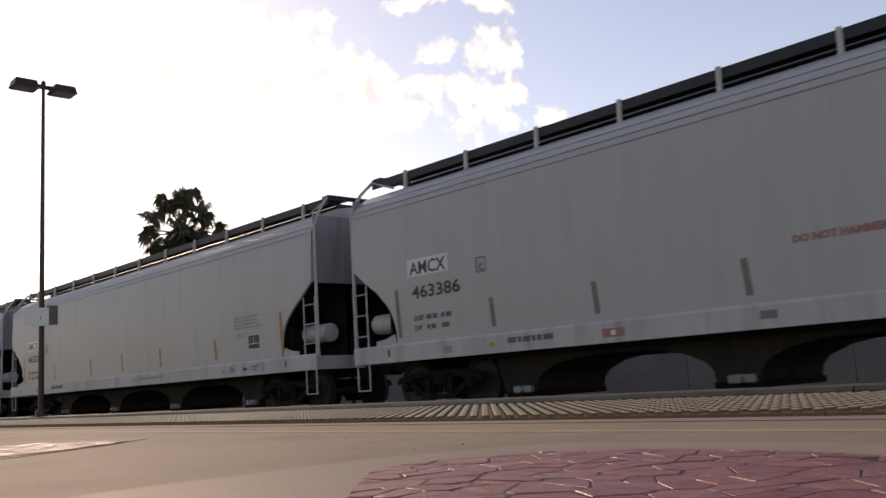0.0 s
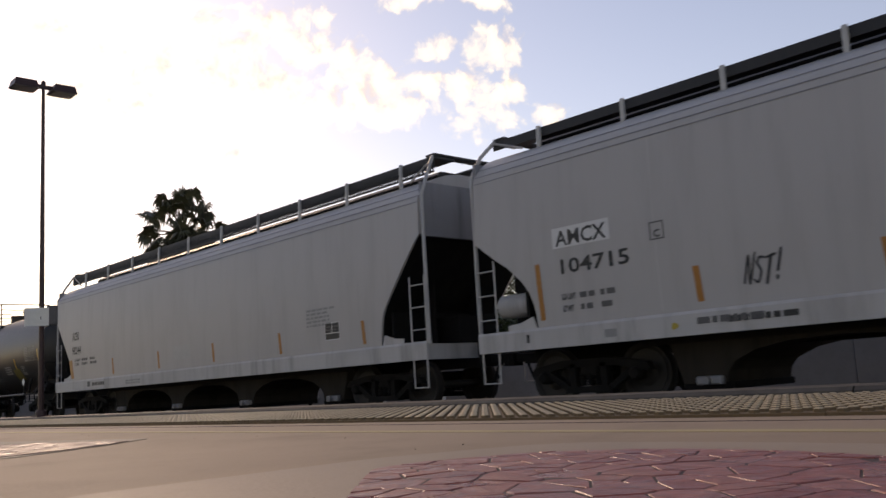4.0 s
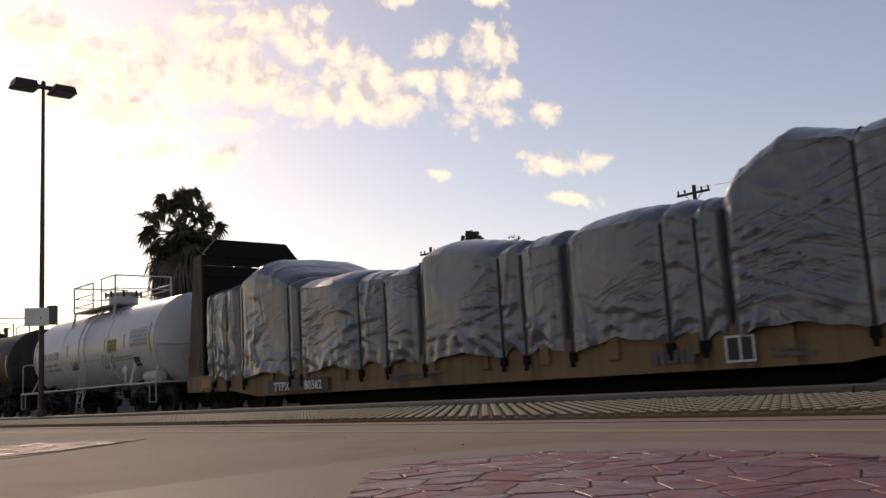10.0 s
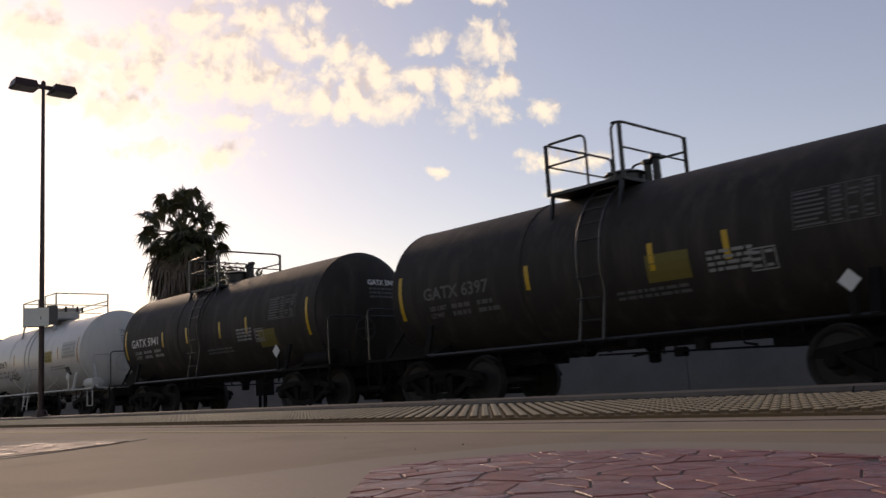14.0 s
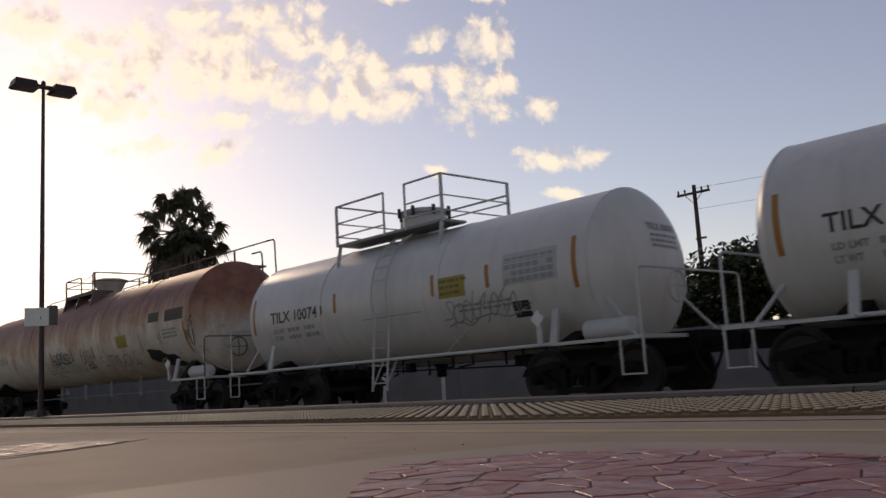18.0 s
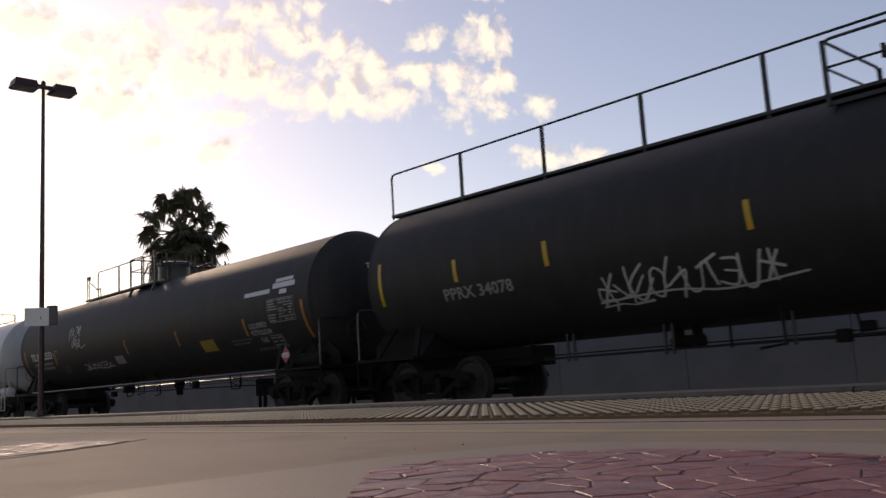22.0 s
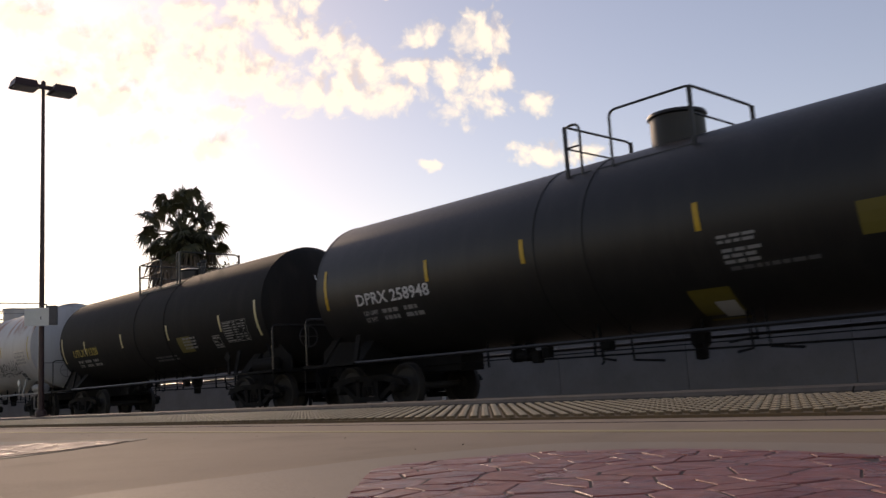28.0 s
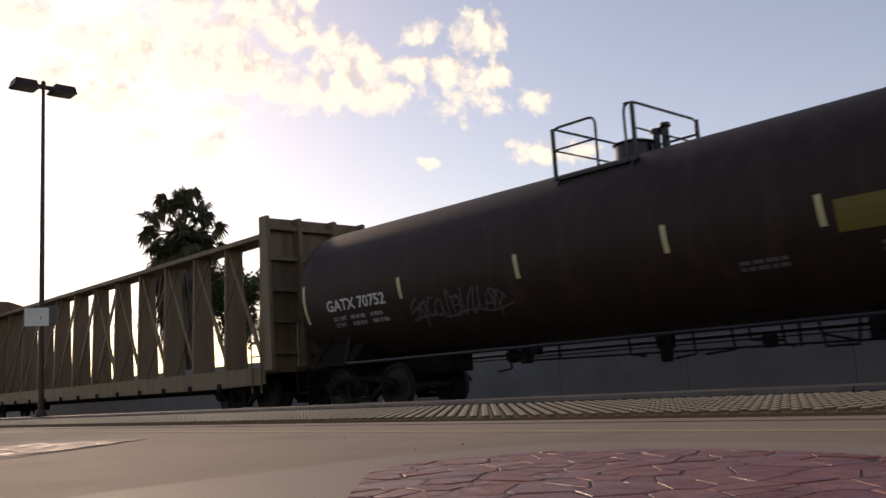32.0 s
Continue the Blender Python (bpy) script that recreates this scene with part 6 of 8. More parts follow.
                squeeze = 1 - 0.085 * (1 - e) ** 2
                side_out = 1 if k <= ny * 0.36 or k >= ny * 0.64 else 0
                sag = 0.07 * (0.5 + noise.noise((x * 0.8, 4.0 + i, 0.0)))
                yy = y * squeeze + (math.copysign(1, y) * d if side_out else 0)
                zz = z - (h - zb) * 0.03 * (1 - e) ** 1.5 * (1 if z > zb + 0.5 else 0) + (0 if side_out else d * 1.2 - sag)
                # the hem hangs unevenly over the edge of the deck
                over = (0.07 + 0.15 * (1 - bay) ** 0.7 + 0.07 * noise.noise((x * 1.3, i, 1.0)) + 0.03 * noise.noise((x * 3.5, i, 2.0))) if side_out and z < zb + 0.35 else 0.0
                g.v.append((x, yy, zz - max(0.0, over) * max(0.0, 1 - (z - zb) / 0.35)))
        m = ny + 1
        g.f += [(j * m + k, j * m + k + 1, (j + 1) * m + k + 1, (j + 1) * m + k) for j in range(nx) for k in range(ny)]
        g.f += [tuple(range(m)), tuple(range(nx * m, nx * m + m))]
        load = part("wrapped_load", g, WRAP, smooth=True)
        tagged(load, "cargo block wrapped in creased silver-grey sheeting with black straps", "wrapped cargo", "wrapped loads on the flat cars")
        CARS.append((load, uc))
        for x in lashed:
            w, zt = wy - 0.01, crest(x) - 0.07
            part("strap", Geo().box(x - 0.019, x + 0.019, -w - 0.035, -w - 0.023, 0.74, zt - 0.24).beam((x, -w, zt - 0.26), (x, -w + 0.32, zt - 0.02), 0.038, 0.012).box(x - 0.019, x + 0.019, -w + 0.3, w - 0.3, zt - 0.03, zt - 0.015)
                 .beam((x, w, zt - 0.26), (x, w - 0.32, zt - 0.02), 0.038, 0.012).box(x - 0.019, x + 0.019, w + 0.023, w + 0.035, 0.74, zt - 0.24), STRAP, load, "black lashing strap")
            for sy in (-1, 1):
                part("strap_winch", Geo().box(x - 0.07, x + 0.06, sy * 1.515, sy * 1.445, 0.70, 0.84, 0.012).box(x - 0.035, x + 0.03, sy * 1.52, sy * 1.49, 0.60, 0.72), UNDER_IRON, load, "rusty lashing winch on the sill")
    side = Side(car, lambda z, x=0: 1.50)
    decals(side, uc)
    return car


def brown_marks(side, uc):
    side.bar("black_patch", -106.3 - uc, -104.3 - uc, 0.50, 0.84, FLAT_BROWN, rows=1)
    for word, n in ((-105.9, 2), (-105.45, 6), (-101.1, 5), (-100.25, 7)):
        for k in range(n):
            x = word + 0.135 * k - uc
            side.bar("letter_bar", x, x + 0.085, 0.575, 0.715, INK_GREY, 0.02, "", 1)
    side.spray(-102.9 - uc, 0.72, 1.7, 0.24, INK_FAINT, 5, 11, 0.03)
    for x0, x1, z0, z1 in ((-97.47, -97.04, 0.84, 0.87), (-97.47, -97.04, 0.53, 0.56), (-97.47, -97.44, 0.56, 0.84), (-97.07, -97.04, 0.56, 0.84), (-97.27, -97.24, 0.56, 0.84)):
        side.bar("stencil_frame", x0 - uc, x1 - uc, z0, z1, INK_GREY, rows=1)
    for u in (-108.2, -101.75, -98.95, -95.85):
        side.bar("reflector_strip", u - uc - 0.22, u - uc + 0.22, 0.56, 0.70, AMBER, rows=1)
    for u in (-95.1, -94.2, -109.0):
        side.small_print(u - uc, 0.72, 0.8, 2, INK_FAINT, 8)


def tan_marks(side, uc):
    side.bar("black_patch", -130.5 - uc, -128.2 - uc, 0.49, 0.76, INK_BLACK, rows=1)
    side.stencil("TTPX", -129.95 - uc, 0.62, 0.18, INK_WHITE)
    side.stencil("80362", -128.75 - uc, 0.62, 0.18, INK_WHITE)
    side.small_print(-125.5 - uc, 0.66, 1.5, 2, INK_FAINT, 6)
    side.small_print(-120.0 - uc, 0.56, 0.8, 1, INK_FAINT, 9, 0.18)
    for x0, x1, z0, z1 in ((-119.23, -118.81, 0.84, 0.87), (-119.23, -118.81, 0.52, 0.55), (-119.23, -119.2, 0.55, 0.84), (-118.84, -118.81, 0.55, 0.84), (-119.03, -119.0, 0.55, 0.84)):
        side.bar("stencil_frame", x0 - uc, x1 - uc, z0, z1, INK_WHITE, rows=1)
    side.bar("stencil_panel", -119.2 - uc, -118.84 - uc, 0.55, 0.84, INK_BLACK, rows=1, lift=-0.003)
    side.small_print(-118.3 - uc, 0.64, 0.6, 2, INK_FAINT, 4)


bulkhead_flat("dark brown bulkhead flat car loaded with silver-wrapped bundles", -119.2 * K, -95.75 * K, -111.35, -92.95, FLAT_BROWN,
              ([(-111.15, -108.25), (-108.22, -106.15), (-106.12, -102.95), (-102.92, -99.6), (-99.57, -96.35), (-96.32, -93.15)],
               [(-111.2, 3.05), (-110.8, 3.18), (-108.6, 3.16), (-108.1, 2.93), (-106.15, 2.85), (-105.95, 3.02), (-104.9, 2.94), (-103.2, 2.93), (-102.3, 2.97), (-100.5, 2.98),
                (-99.7, 2.95), (-99.35, 3.08), (-98.5, 2.90), (-97.2, 2.83), (-96.4, 2.80), (-96.2, 2.97), (-95.9, 3.21), (-94.3, 3.26), (-93.1, 3.2)],
               (-110.2, -109.7, -108.4, -106.9, -106.25, -104.4, -103.9, -102.4, -100.6, -99.8, -98.0, -97.4, -95.7, -93.9)), 4.65, brown_marks, FLAT_BROWN, FLAT_BROWN)
bulkhead_flat("tan bulkhead flat car loaded with silver-wrapped bundles", -143.1 * K, -119.2 * K, -133.65, -115.1, FLAT_TAN,
              ([(-133.45, -131.85), (-131.82, -129.35), (-129.32, -125.4), (-125.37, -121.95), (-121.92, -119.15), (-119.12, -115.3)],
               [(-133.5, 3.05), (-133.2, 3.17), (-131.9, 3.22), (-130.65, 3.47), (-130.1, 3.26), (-129.3, 2.95), (-128.5, 2.83), (-126.7, 2.78), (-125.45, 2.75), (-125.2, 2.99),
                (-124.6, 2.97), (-123.3, 2.79), (-122.1, 2.76), (-121.4, 2.85), (-120.2, 2.83), (-119.2, 2.82), (-119.05, 2.93), (-118.65, 3.18), (-118.15, 3.46), (-117.0, 3.34), (-115.3, 3.3)],
               (-133.0, -132.3, -131.55, -129.61, -129.17, -127.1, -126.27, -125.2, -123.25, -122.75, -121.8, -120.06, -119.52, -117.3, -115.6)), 4.48, tan_marks, FLAT_BROWN, FLAT_RUST_SHADE)

# ---------------------------------------------------------------- the other tank cars, in their order


def tilx(number, s_left, s_right, u_left, u_right, deck, tags, tag_mat=SPRAY_BLACK, grow=0.0, text=(-145.7, -143.85)):
    s0 = s_left * K
    off = s0 + 146.05
    s0 -= grow
    tank_car("white tank car with grey handrails and amber strips", u_left * K, u_right * K, s0, s_right * K, 1.34, 3.56, TANK_WHITE, WHITE_RAIL, deck,
             white_decals("TILX", number, (off + text[0], off + text[1]), [s0 - 0.05, off - 143.05, off - 140.0, off - 138.6, s_right * K], off - 139.52, off - 137.64, [(off + u, z, w, h, word) for u, z, w, h, word in tags], tag_mat=tag_mat),
             code="TILX " + number, round_rails=False, long_ladder=True, bands=(off - 143.62, off - 139.9), fitting="dome")


tilx("101139", -154.17, -144.51, -155.9, -143.1, (-143.56, -140.17, 4.42), [(-139.9, 1.70, 0.95, 0.42, "COLO"), (-142.6, 1.72, 0.55, 0.20, "CASO")])
tank_car("soot-black tank car with yellow strips", -169.5 * K, -155.9 * K, -167.8 * K, -157.66 * K, 1.34, 3.54, TANK_SOOT, BLACK_RAIL, (-155.81, -153.72, 4.33),
         black_decals("GATX", "23", (-158.5, -156.9), [-158.95, -157.35, -155.61, -153.05, -151.9, -150.79, -149.42], -152.43, -150.6, -149.3, z_yel=1.56, z_txt=1.88), bands=(-155.9, -154.6), code="GATX 23", fitting="low", frame_mat=UNDER_IRON)
tank_car("dull dusty black tank car, faded number", -182.8 * K, -169.5 * K, -181.16 * K, -171.13 * K, 1.34, 3.55, TANK_SOOT, BLACK_RAIL, (-168.13, -166.62, 4.36),
         black_decals("GATX", "6397", (-170.98, -169.31), [-171.62, -168.4, -165.99, -164.79, -162.23], -165.75, -163.3, -162.0, ink=INK_FAINT, z_yel=1.93), bands=(-168.6, -167.4), code="GATX 6397", fitting="low", frame_mat=UNDER_IRON)
tank_car("black tank car with white number and yellow strips", -195.9 * K, -182.8 * K, -194.27 * K, -184.44 * K, 1.34, 3.55, TANK_SOOT, BLACK_RAIL, (-180.89, -179.29, 4.2),
         black_decals("GATX", "5941", (-183.67, -181.99), [-184.1, -181.73, -180.34, -178.6, -177.33, -174.79], -176.51, -175.8, -174.7, z_yel=1.75), bands=(-180.9, -179.6), code="GATX 5941", fitting="low", frame_mat=UNDER_IRON)
tilx("100671", -208.0, -198.3, -209.8, -195.9, (-194.3, -190.9, 4.43), [(-143.3, 1.72, 1.2, 0.3, "ONSAE~")])
tilx("100743", -221.4, -211.68, -223.2, -209.8, (-207.16, -203.84, 4.44), [(-141.2, 1.66, 1.3, 0.40, "NOSEOK"), (-139.3, 1.85, 0.8, 0.45, "ROC"), (-138.2, 1.90, 0.8, 0.30, "MASO"), (-137.6, 1.55, 0.3, 0.4, "AK")], grow=0.2)
tilx("100740", -235.08, -225.2, -236.9, -223.2, (-220.05, -216.7, 4.42), [(-139.4, 1.68, 0.7, 0.40, "ROO"), (-138.5, 1.75, 1.1, 0.40, "UMOTA")], INK_GREY, 0.14, (-145.52, -143.5))


def rust_marks(side, uc):
    side.stencil("GATX 57158", (-242.33 - uc, -240.38 - uc), 2.24, 0.21, INK_GREY)
    strips(side, uc, [-243.4, -239.76, -235.95, -234.12, -232.38, -228.95, -226.19], 2.08, AMBER)
    side.bar("dark_patch", -228.25 - uc, -227.6 - uc, 2.60, 2.86, INK_BROWN, rows=3)
    side.bar("dark_patch", -227.25 - uc, -226.2 - uc, 2.55, 2.86, INK_BROWN, rows=3)
    side.small_print(-227.0 - uc, 2.3, 0.9, 3, INK_GREY, 4, 0.06)
    side.blob(-228.3 - uc, 1.72, 1.0, 0.34, INK_BLACK, 3, 0.002)
    side.blob(-227.6 - uc, 1.52, 1.1, 0.34, INK_BLACK, 5, 0.003)
    side.bar("yellow_panel", -230.5 - uc, -229.8 - uc, 2.05, 2.4, PANEL_YELLOW, rows=3)
    side.scrawl("NOUTESDS", -235.05 - uc, 2.0, 1.5, 0.30, SPRAY_BLACK, 0.03, 4, wild=True)
    side.scrawl("ATOA", -235.0 - uc, 2.04, 0.9, 0.40, SPRAY_TEAL, 0.026, 21, wild=True)
    side.scrawl("EASH", -232.98 - uc, 1.97, 0.85, 0.38, SPRAY_BLACK, 0.028, 6)
    side.scrawl("SOS", -232.95 - uc, 1.68, 0.5, 0.16, SPRAY_BLACK, 0.025, 12, wild=True)
    side.scrawl("WULOSACEON~U", -235.0 - uc, 1.70, 3.2, 0.26, INK_GREY, 0.018, 8, wild=True)
    side.spray(-236.4 - uc, 1.85, 0.9, 0.35, INK_GREY, 18, 5, 0.012)
    side.spray(-230.8 - uc, 1.72, 2.6, 0.4, INK_FAINT, 28, 12, 0.022)
    side.spray(-225.9 - uc, 2.2, 0.4, 0.7, SPRAY_BLACK, 9, 4, 0.04)


tank_car("rust-streaked cream tank car with graffiti", -258.1 * K, -236.9 * K, -256.81 * K, -238.68 * K, 1.49, 4.12, TANK_RUSTY, RUSTY_RAIL, (-235.86, -233.38, 4.72), rust_marks,
         walkway=(-241.92, -225.0, 4.58), climb=False, under=False, side_pipe=False, fitting="bowl", deck_drop=0.63, bands=(-243.3, -237.9, -231.6, -229.0), frame_mat=WHITE_RAIL, hung=(-239.5, -224.5, 2.15, 0.74, GREY_RAIL))


def pressure_marks(side, uc):
    side.stencil("PPRX 34078", (-262.6 - uc, -260.93 - uc), 2.03, 0.2, INK_GREY)
    strips(side, uc, [-264.3, -262.2, -260.1, -256.6, -253.6, -250.28, -248.24, -245.83], 2.42)
    side.scrawl("*VEONUTEU*", -257.75 - uc, 1.74, 2.9, 0.38, SPRAY_WHITE, 0.036, 5, wild=True)
    side.scrawl("~~", -258.9 - uc, 1.56, 0.8, 0.16, SPRAY_WHITE, 0.025, 36, wild=True)
    side.spray(-246.2 - uc, 1.75, 1.0, 0.55, SPRAY_WHITE, 12, 8, 0.04)
    side.table(-247.5 - uc, 2.4, 1.1, 0.5, INK_FAINT, 3)
    side.bar("data_patch", -248.6 - uc, -248.0 - uc, 1.98, 2.2, INK_GREY, rows=2)
    side.bar("data_patch", -248.5 - uc, -247.9 - uc, 1.72, 1.9, INK_GREY, rows=2)
    cots(side, -249.4 - uc, 1.9, 0.42, 0.32, INK_FAINT)
    side.small_print(-253.8 - uc, 1.8, 0.9, 3, INK_FAINT, 5)
    side.bar("yellow_panel", -251.8 - uc, -251.1 - uc, 1.6, 1.9, INK_GOLD, rows=2)


tank_car("long black pressure tank car, handrail along its crown", -280.5 * K, -258.1 * K, -279.12 * K, -259.45 * K, 1.47, 4.03, TANK_GRAPHITE, BLACK_RAIL, (-255.6, -253.9, 4.62), pressure_marks,
         walkway=(-265.05, -246.2, 4.87), climb=False, code="PPRX 34078", side_pipe=False, fitting="dome", frame_mat=UNDER_IRON, hung=(-260.5, -247.3, 1.9, 0.78, BLACK_RAIL))


def gas_marks(side, uc):
    side.stencil("TILX 302533", (-284.09 - uc, -282.1 - uc), 2.2, 0.23, INK_WHITE)
    side.stencil("LD LMT 165300 LB 75000 KG", (-284.0 - uc, -282.25 - uc), 1.93, 0.075, INK_GREY, "load limit stencil")
    side.stencil("LT WT 97700 LB 44300 KG", (-283.95 - uc, -282.25 - uc), 1.79, 0.075, INK_GREY, "load limit stencil")
    strips(side, uc, [-284.7, -281.9, -276.25, -273.01, -269.53, -267.03], 2.05, AMBER)
    side.bar("white_bar", -269.4 - uc, -268.3 - uc, 2.72, 2.82, INK_WHITE, rows=1)
    side.bar("white_bar", -268.2 - uc, -267.3 - uc, 2.80, 2.92, INK_WHITE, rows=1)
    side.bar("white_bar", -268.1 - uc, -267.4 - uc, 2.94, 3.02, INK_WHITE, rows=1)
    side.bar("white_bar", -267.9 - uc, -267.6 - uc, 2.66, 2.76, INK_WHITE, rows=1)
    side.framed_table(-268.42 - uc, -267.36 - uc, 2.05, 2.57, (0.42, 0.61, 0.80), 8, INK_GREY, 4)
    side.stencil("LIQUEFIED", (-269.36 - uc, -268.59 - uc), 2.05, 0.11, INK_GREY, "cargo name")
    side.stencil("PETROLEUM", (-269.36 - uc, -268.48 - uc), 1.89, 0.11, INK_GREY, "cargo name")
    side.stencil("GAS", (-269.07 - uc, -268.78 - uc), 1.72, 0.11, INK_GREY, "cargo name")
    side.framed_table(-268.66 - uc, -268.16 - uc, 1.51, 1.79, (0.55,), 3, INK_GREY, 6, 0.018)
    side.small_print(-269.9 - uc, 1.76, 0.95, 2, INK_FAINT, 9, 0.04, 0.04)
    side.small_print(-269.0 - uc, 1.49, 0.9, 1, INK_FAINT, 11, 0.06)
    side.bar("yellow_panel", -271.9 - uc, -271.2 - uc, 1.62, 1.9, PANEL_YELLOW, rows=2)
    side.bar("yellow_panel", -277.3 - uc, -276.7 - uc, 1.62, 1.85, INK_GREY, rows=2)
    side.scrawl("YAZM", -280.0 - uc, 2.78, 0.95, 0.32, SPRAY_WHITE, 0.030, 8, 0.1)
    side.scrawl("ONER", -279.85 - uc, 2.44, 0.75, 0.24, SPRAY_WHITE, 0.028, 28, 0.1)
    side.scrawl("~", -279.5 - uc, 2.30, 0.7, 0.14, SPRAY_WHITE, 0.022, 29)
    side.scrawl("CAUASHNOES~", -278.7 - uc, 1.66, 2.0, 0.17, SPRAY_WHITE, 0.020, 3, wild=True)
    side.spray(-281.35 - uc, 1.68, 0.75, 0.24, INK_FAINT, 13, 6, 0.03)
    for x0, x1, z0, z1 in ((-281.81, -281.58, 2.29, 2.31), (-281.81, -281.58, 2.03, 2.05), (-281.81, -281.79, 2.05, 2.29), (-281.6, -281.58, 2.05, 2.29)):
        side.bar("stencil_frame", x0 - uc, x1 - uc, z0, z1, INK_GREY, rows=1)


tank_car("long black gas tank car, railed crown platform", -302.1 * K, -280.5 * K, -300.71 * K, -281.84 * K, 1.47, 4.05, TANK_GRAPHITE, BLACK_RAIL, (-276.9, -275.25, 4.76), gas_marks,
         walkway=(-280.7, -275.6, 4.86), low_rail=(-281.65, -280.75, 4.82, 4.28), climb=False, code="TILX 302533", red_placard=(-267.61, 1.29), fitting="dome", frame_mat=UNDER_IRON)
tank_car("greyish white tank car with grey railings", -319.75 * K, -302.1 * K, -318.42 * K, -303.58 * K, 1.48, 4.05, TANK_GREYWHITE, GREY_RAIL, (-296.61, -293.52, 4.67),
         white_decals("GATX", "210474", (-300.68, -298.62), [-301.7, -298.5, -296.27, -293.31, -290.44, -287.71], -290.9, -288.6, [], table=TANK_GREYWHITE, z_txt=2.24, strip_z=2.45), round_rails=False, code="GATX 210474", fitting="tall", bands=(-297.1, -293.2), frame_mat=WHITE_RAIL)
tank_car("dirty white tank car stained brown round its platform", -337.5 * K, -319.75 * K, -336.0 * K, -321.08 * K, 1.48, 4.04, TANK_GRIMED, GREY_RAIL, (-311.97, -310.12, 4.55),
         white_decals("DUWX", "71051", (-317.31, -315.15), [-318.3, -315.08, -307.65, -304.28], -309.21, -305.3, [], INK_GREY, table=TANK_WHITE, z_txt=2.0, strip_z=2.0), head=TANK_GREYWHITE, fitting="tall", bands=(-312.2, -309.9, -306.2), stains=((-311.85, -311.35),), frame_mat=UNDER_IRON)
def dprx_marks(side, uc):
    side.small_print(-327.0 - uc, 2.17, 0.66, 2, INK_GREY, 13, 0.04, 0.03)
    side.small_print(-327.0 - uc, 1.98, 0.6, 3, INK_GREY, 14, 0.045, 0.03)
    side.small_print(-326.5 - uc, 1.74, 1.5, 1, INK_FAINT, 12, 0.05)
    side.bar("yellow_card", -328.06 - uc, -327.40 - uc, 1.14, 1.56, PANEL_OLIVE, 0.0, "leaning yellow card with a pale worn corner", 4)
    side.bar("pale_patch", -327.75 - uc, -327.44 - uc, 1.18, 1.38, PATCH_GREY, 0.0, "", 3, 0.003)


def brown_car_marks(side, uc):
    side.small_print(-374.1 - uc, 1.78, 0.8, 2, INK_FAINT, 13, 0.05, 0.03)
    side.small_print(-372.2 - uc, 1.80, 0.9, 2, INK_FAINT, 12)


tank_car("black tank car with white painted ends", -356.55 * K, -337.5 * K, -355.07 * K, -339.05 * K, 1.49, 4.07, TANK_BLACK, BLACK_RAIL, (-330.15, -327.8, 4.57),
         black_decals("DPRX", "258948", (-335.32, -333.16), [-336.3, -333.15, -330.79, -327.56, -324.59, -321.27], -325.08, -321.89, -321.2, table=INK_GREY, z_yel=2.13, z_txt=2.2, strip_z=2.52, extra=dprx_marks), head=TANK_GREYWHITE, climb=False, hoops=(-329.85, -329.25), bands=(-330.6, -329.6), code="DPRX 258948", fitting="tall", frame_mat=UNDER_IRON)
tank_car("matt black tank car with gold number", -372.4 * K, -356.55 * K, -370.89 * K, -358.04 * K, 1.42, 3.98, TANK_MATT, BLACK_RAIL, (-346.48, -343.92, 4.5),
         black_decals("UTLX", "71328", (-350.55, -348.64), [-351.4, -349.53, -346.77, -343.8, -340.95, -339.24], -343.0, -340.3, -339.2, ink=INK_GOLD, z_yel=1.88, strip_z=2.25, table=INK_GREY, tape=PALE_TAPE, z_tab=2.02), climb=False, bands=(-345.9, -344.0), code="UTLX 71328", placard=False, fitting="low", frame_mat=UNDER_IRON)
tank_car("white tank car with rust patches and graffiti", -389.6 * K, -372.4 * K, -388.22 * K, -374.0 * K, 1.56, 4.22, TANK_SPOTTED, GREY_RAIL, (-362.66, -359.71, 4.75),
         white_decals("UTLX", "672266", (-366.89, -364.72), [-367.75, -364.79, -362.43, -357.34, -354.42], -359.0, -355.3, [(-356.75, 1.95, 2.1, 0.40, "*MECSYKO"), (-360.6, 2.4, 0.9, 0.7, "HVA"), (-360.4, 2.2, 0.9, 0.5, "VLZ")], table=TANK_PATCHY, z_txt=2.3, strip_mat=INK_GOLD, strip_z=2.6), code="UTLX 672266", head=HEAD_SPOTTED, fitting="tall", bands=(-363.2, -358.3), frame_mat=GREY_RAIL)
tank_car("brownish black tank car with pale strips", -406.9 * K, -389.6 * K, -405.83 * K, -390.94 * K, 1.48, 4.02, TANK_BROWN, BLACK_RAIL, (-377.8, -376.2, 4.6),
         black_decals("GATX", "70752", (-383.74, -381.84), [-384.5, -381.35, -378.35, -375.5, -373.26, -370.41], -372.74, -371.17, -370.3, table=INK_GREY, z_yel=2.2, z_txt=2.18, strip_z=2.3, tags=(-380.5, -379.4), tag_mat=INK_FAINT, tape=PALE_TAPE, extra=brown_car_marks), climb=False, code="GATX 70752", fitting="low", frame_mat=UNDER_IRON)


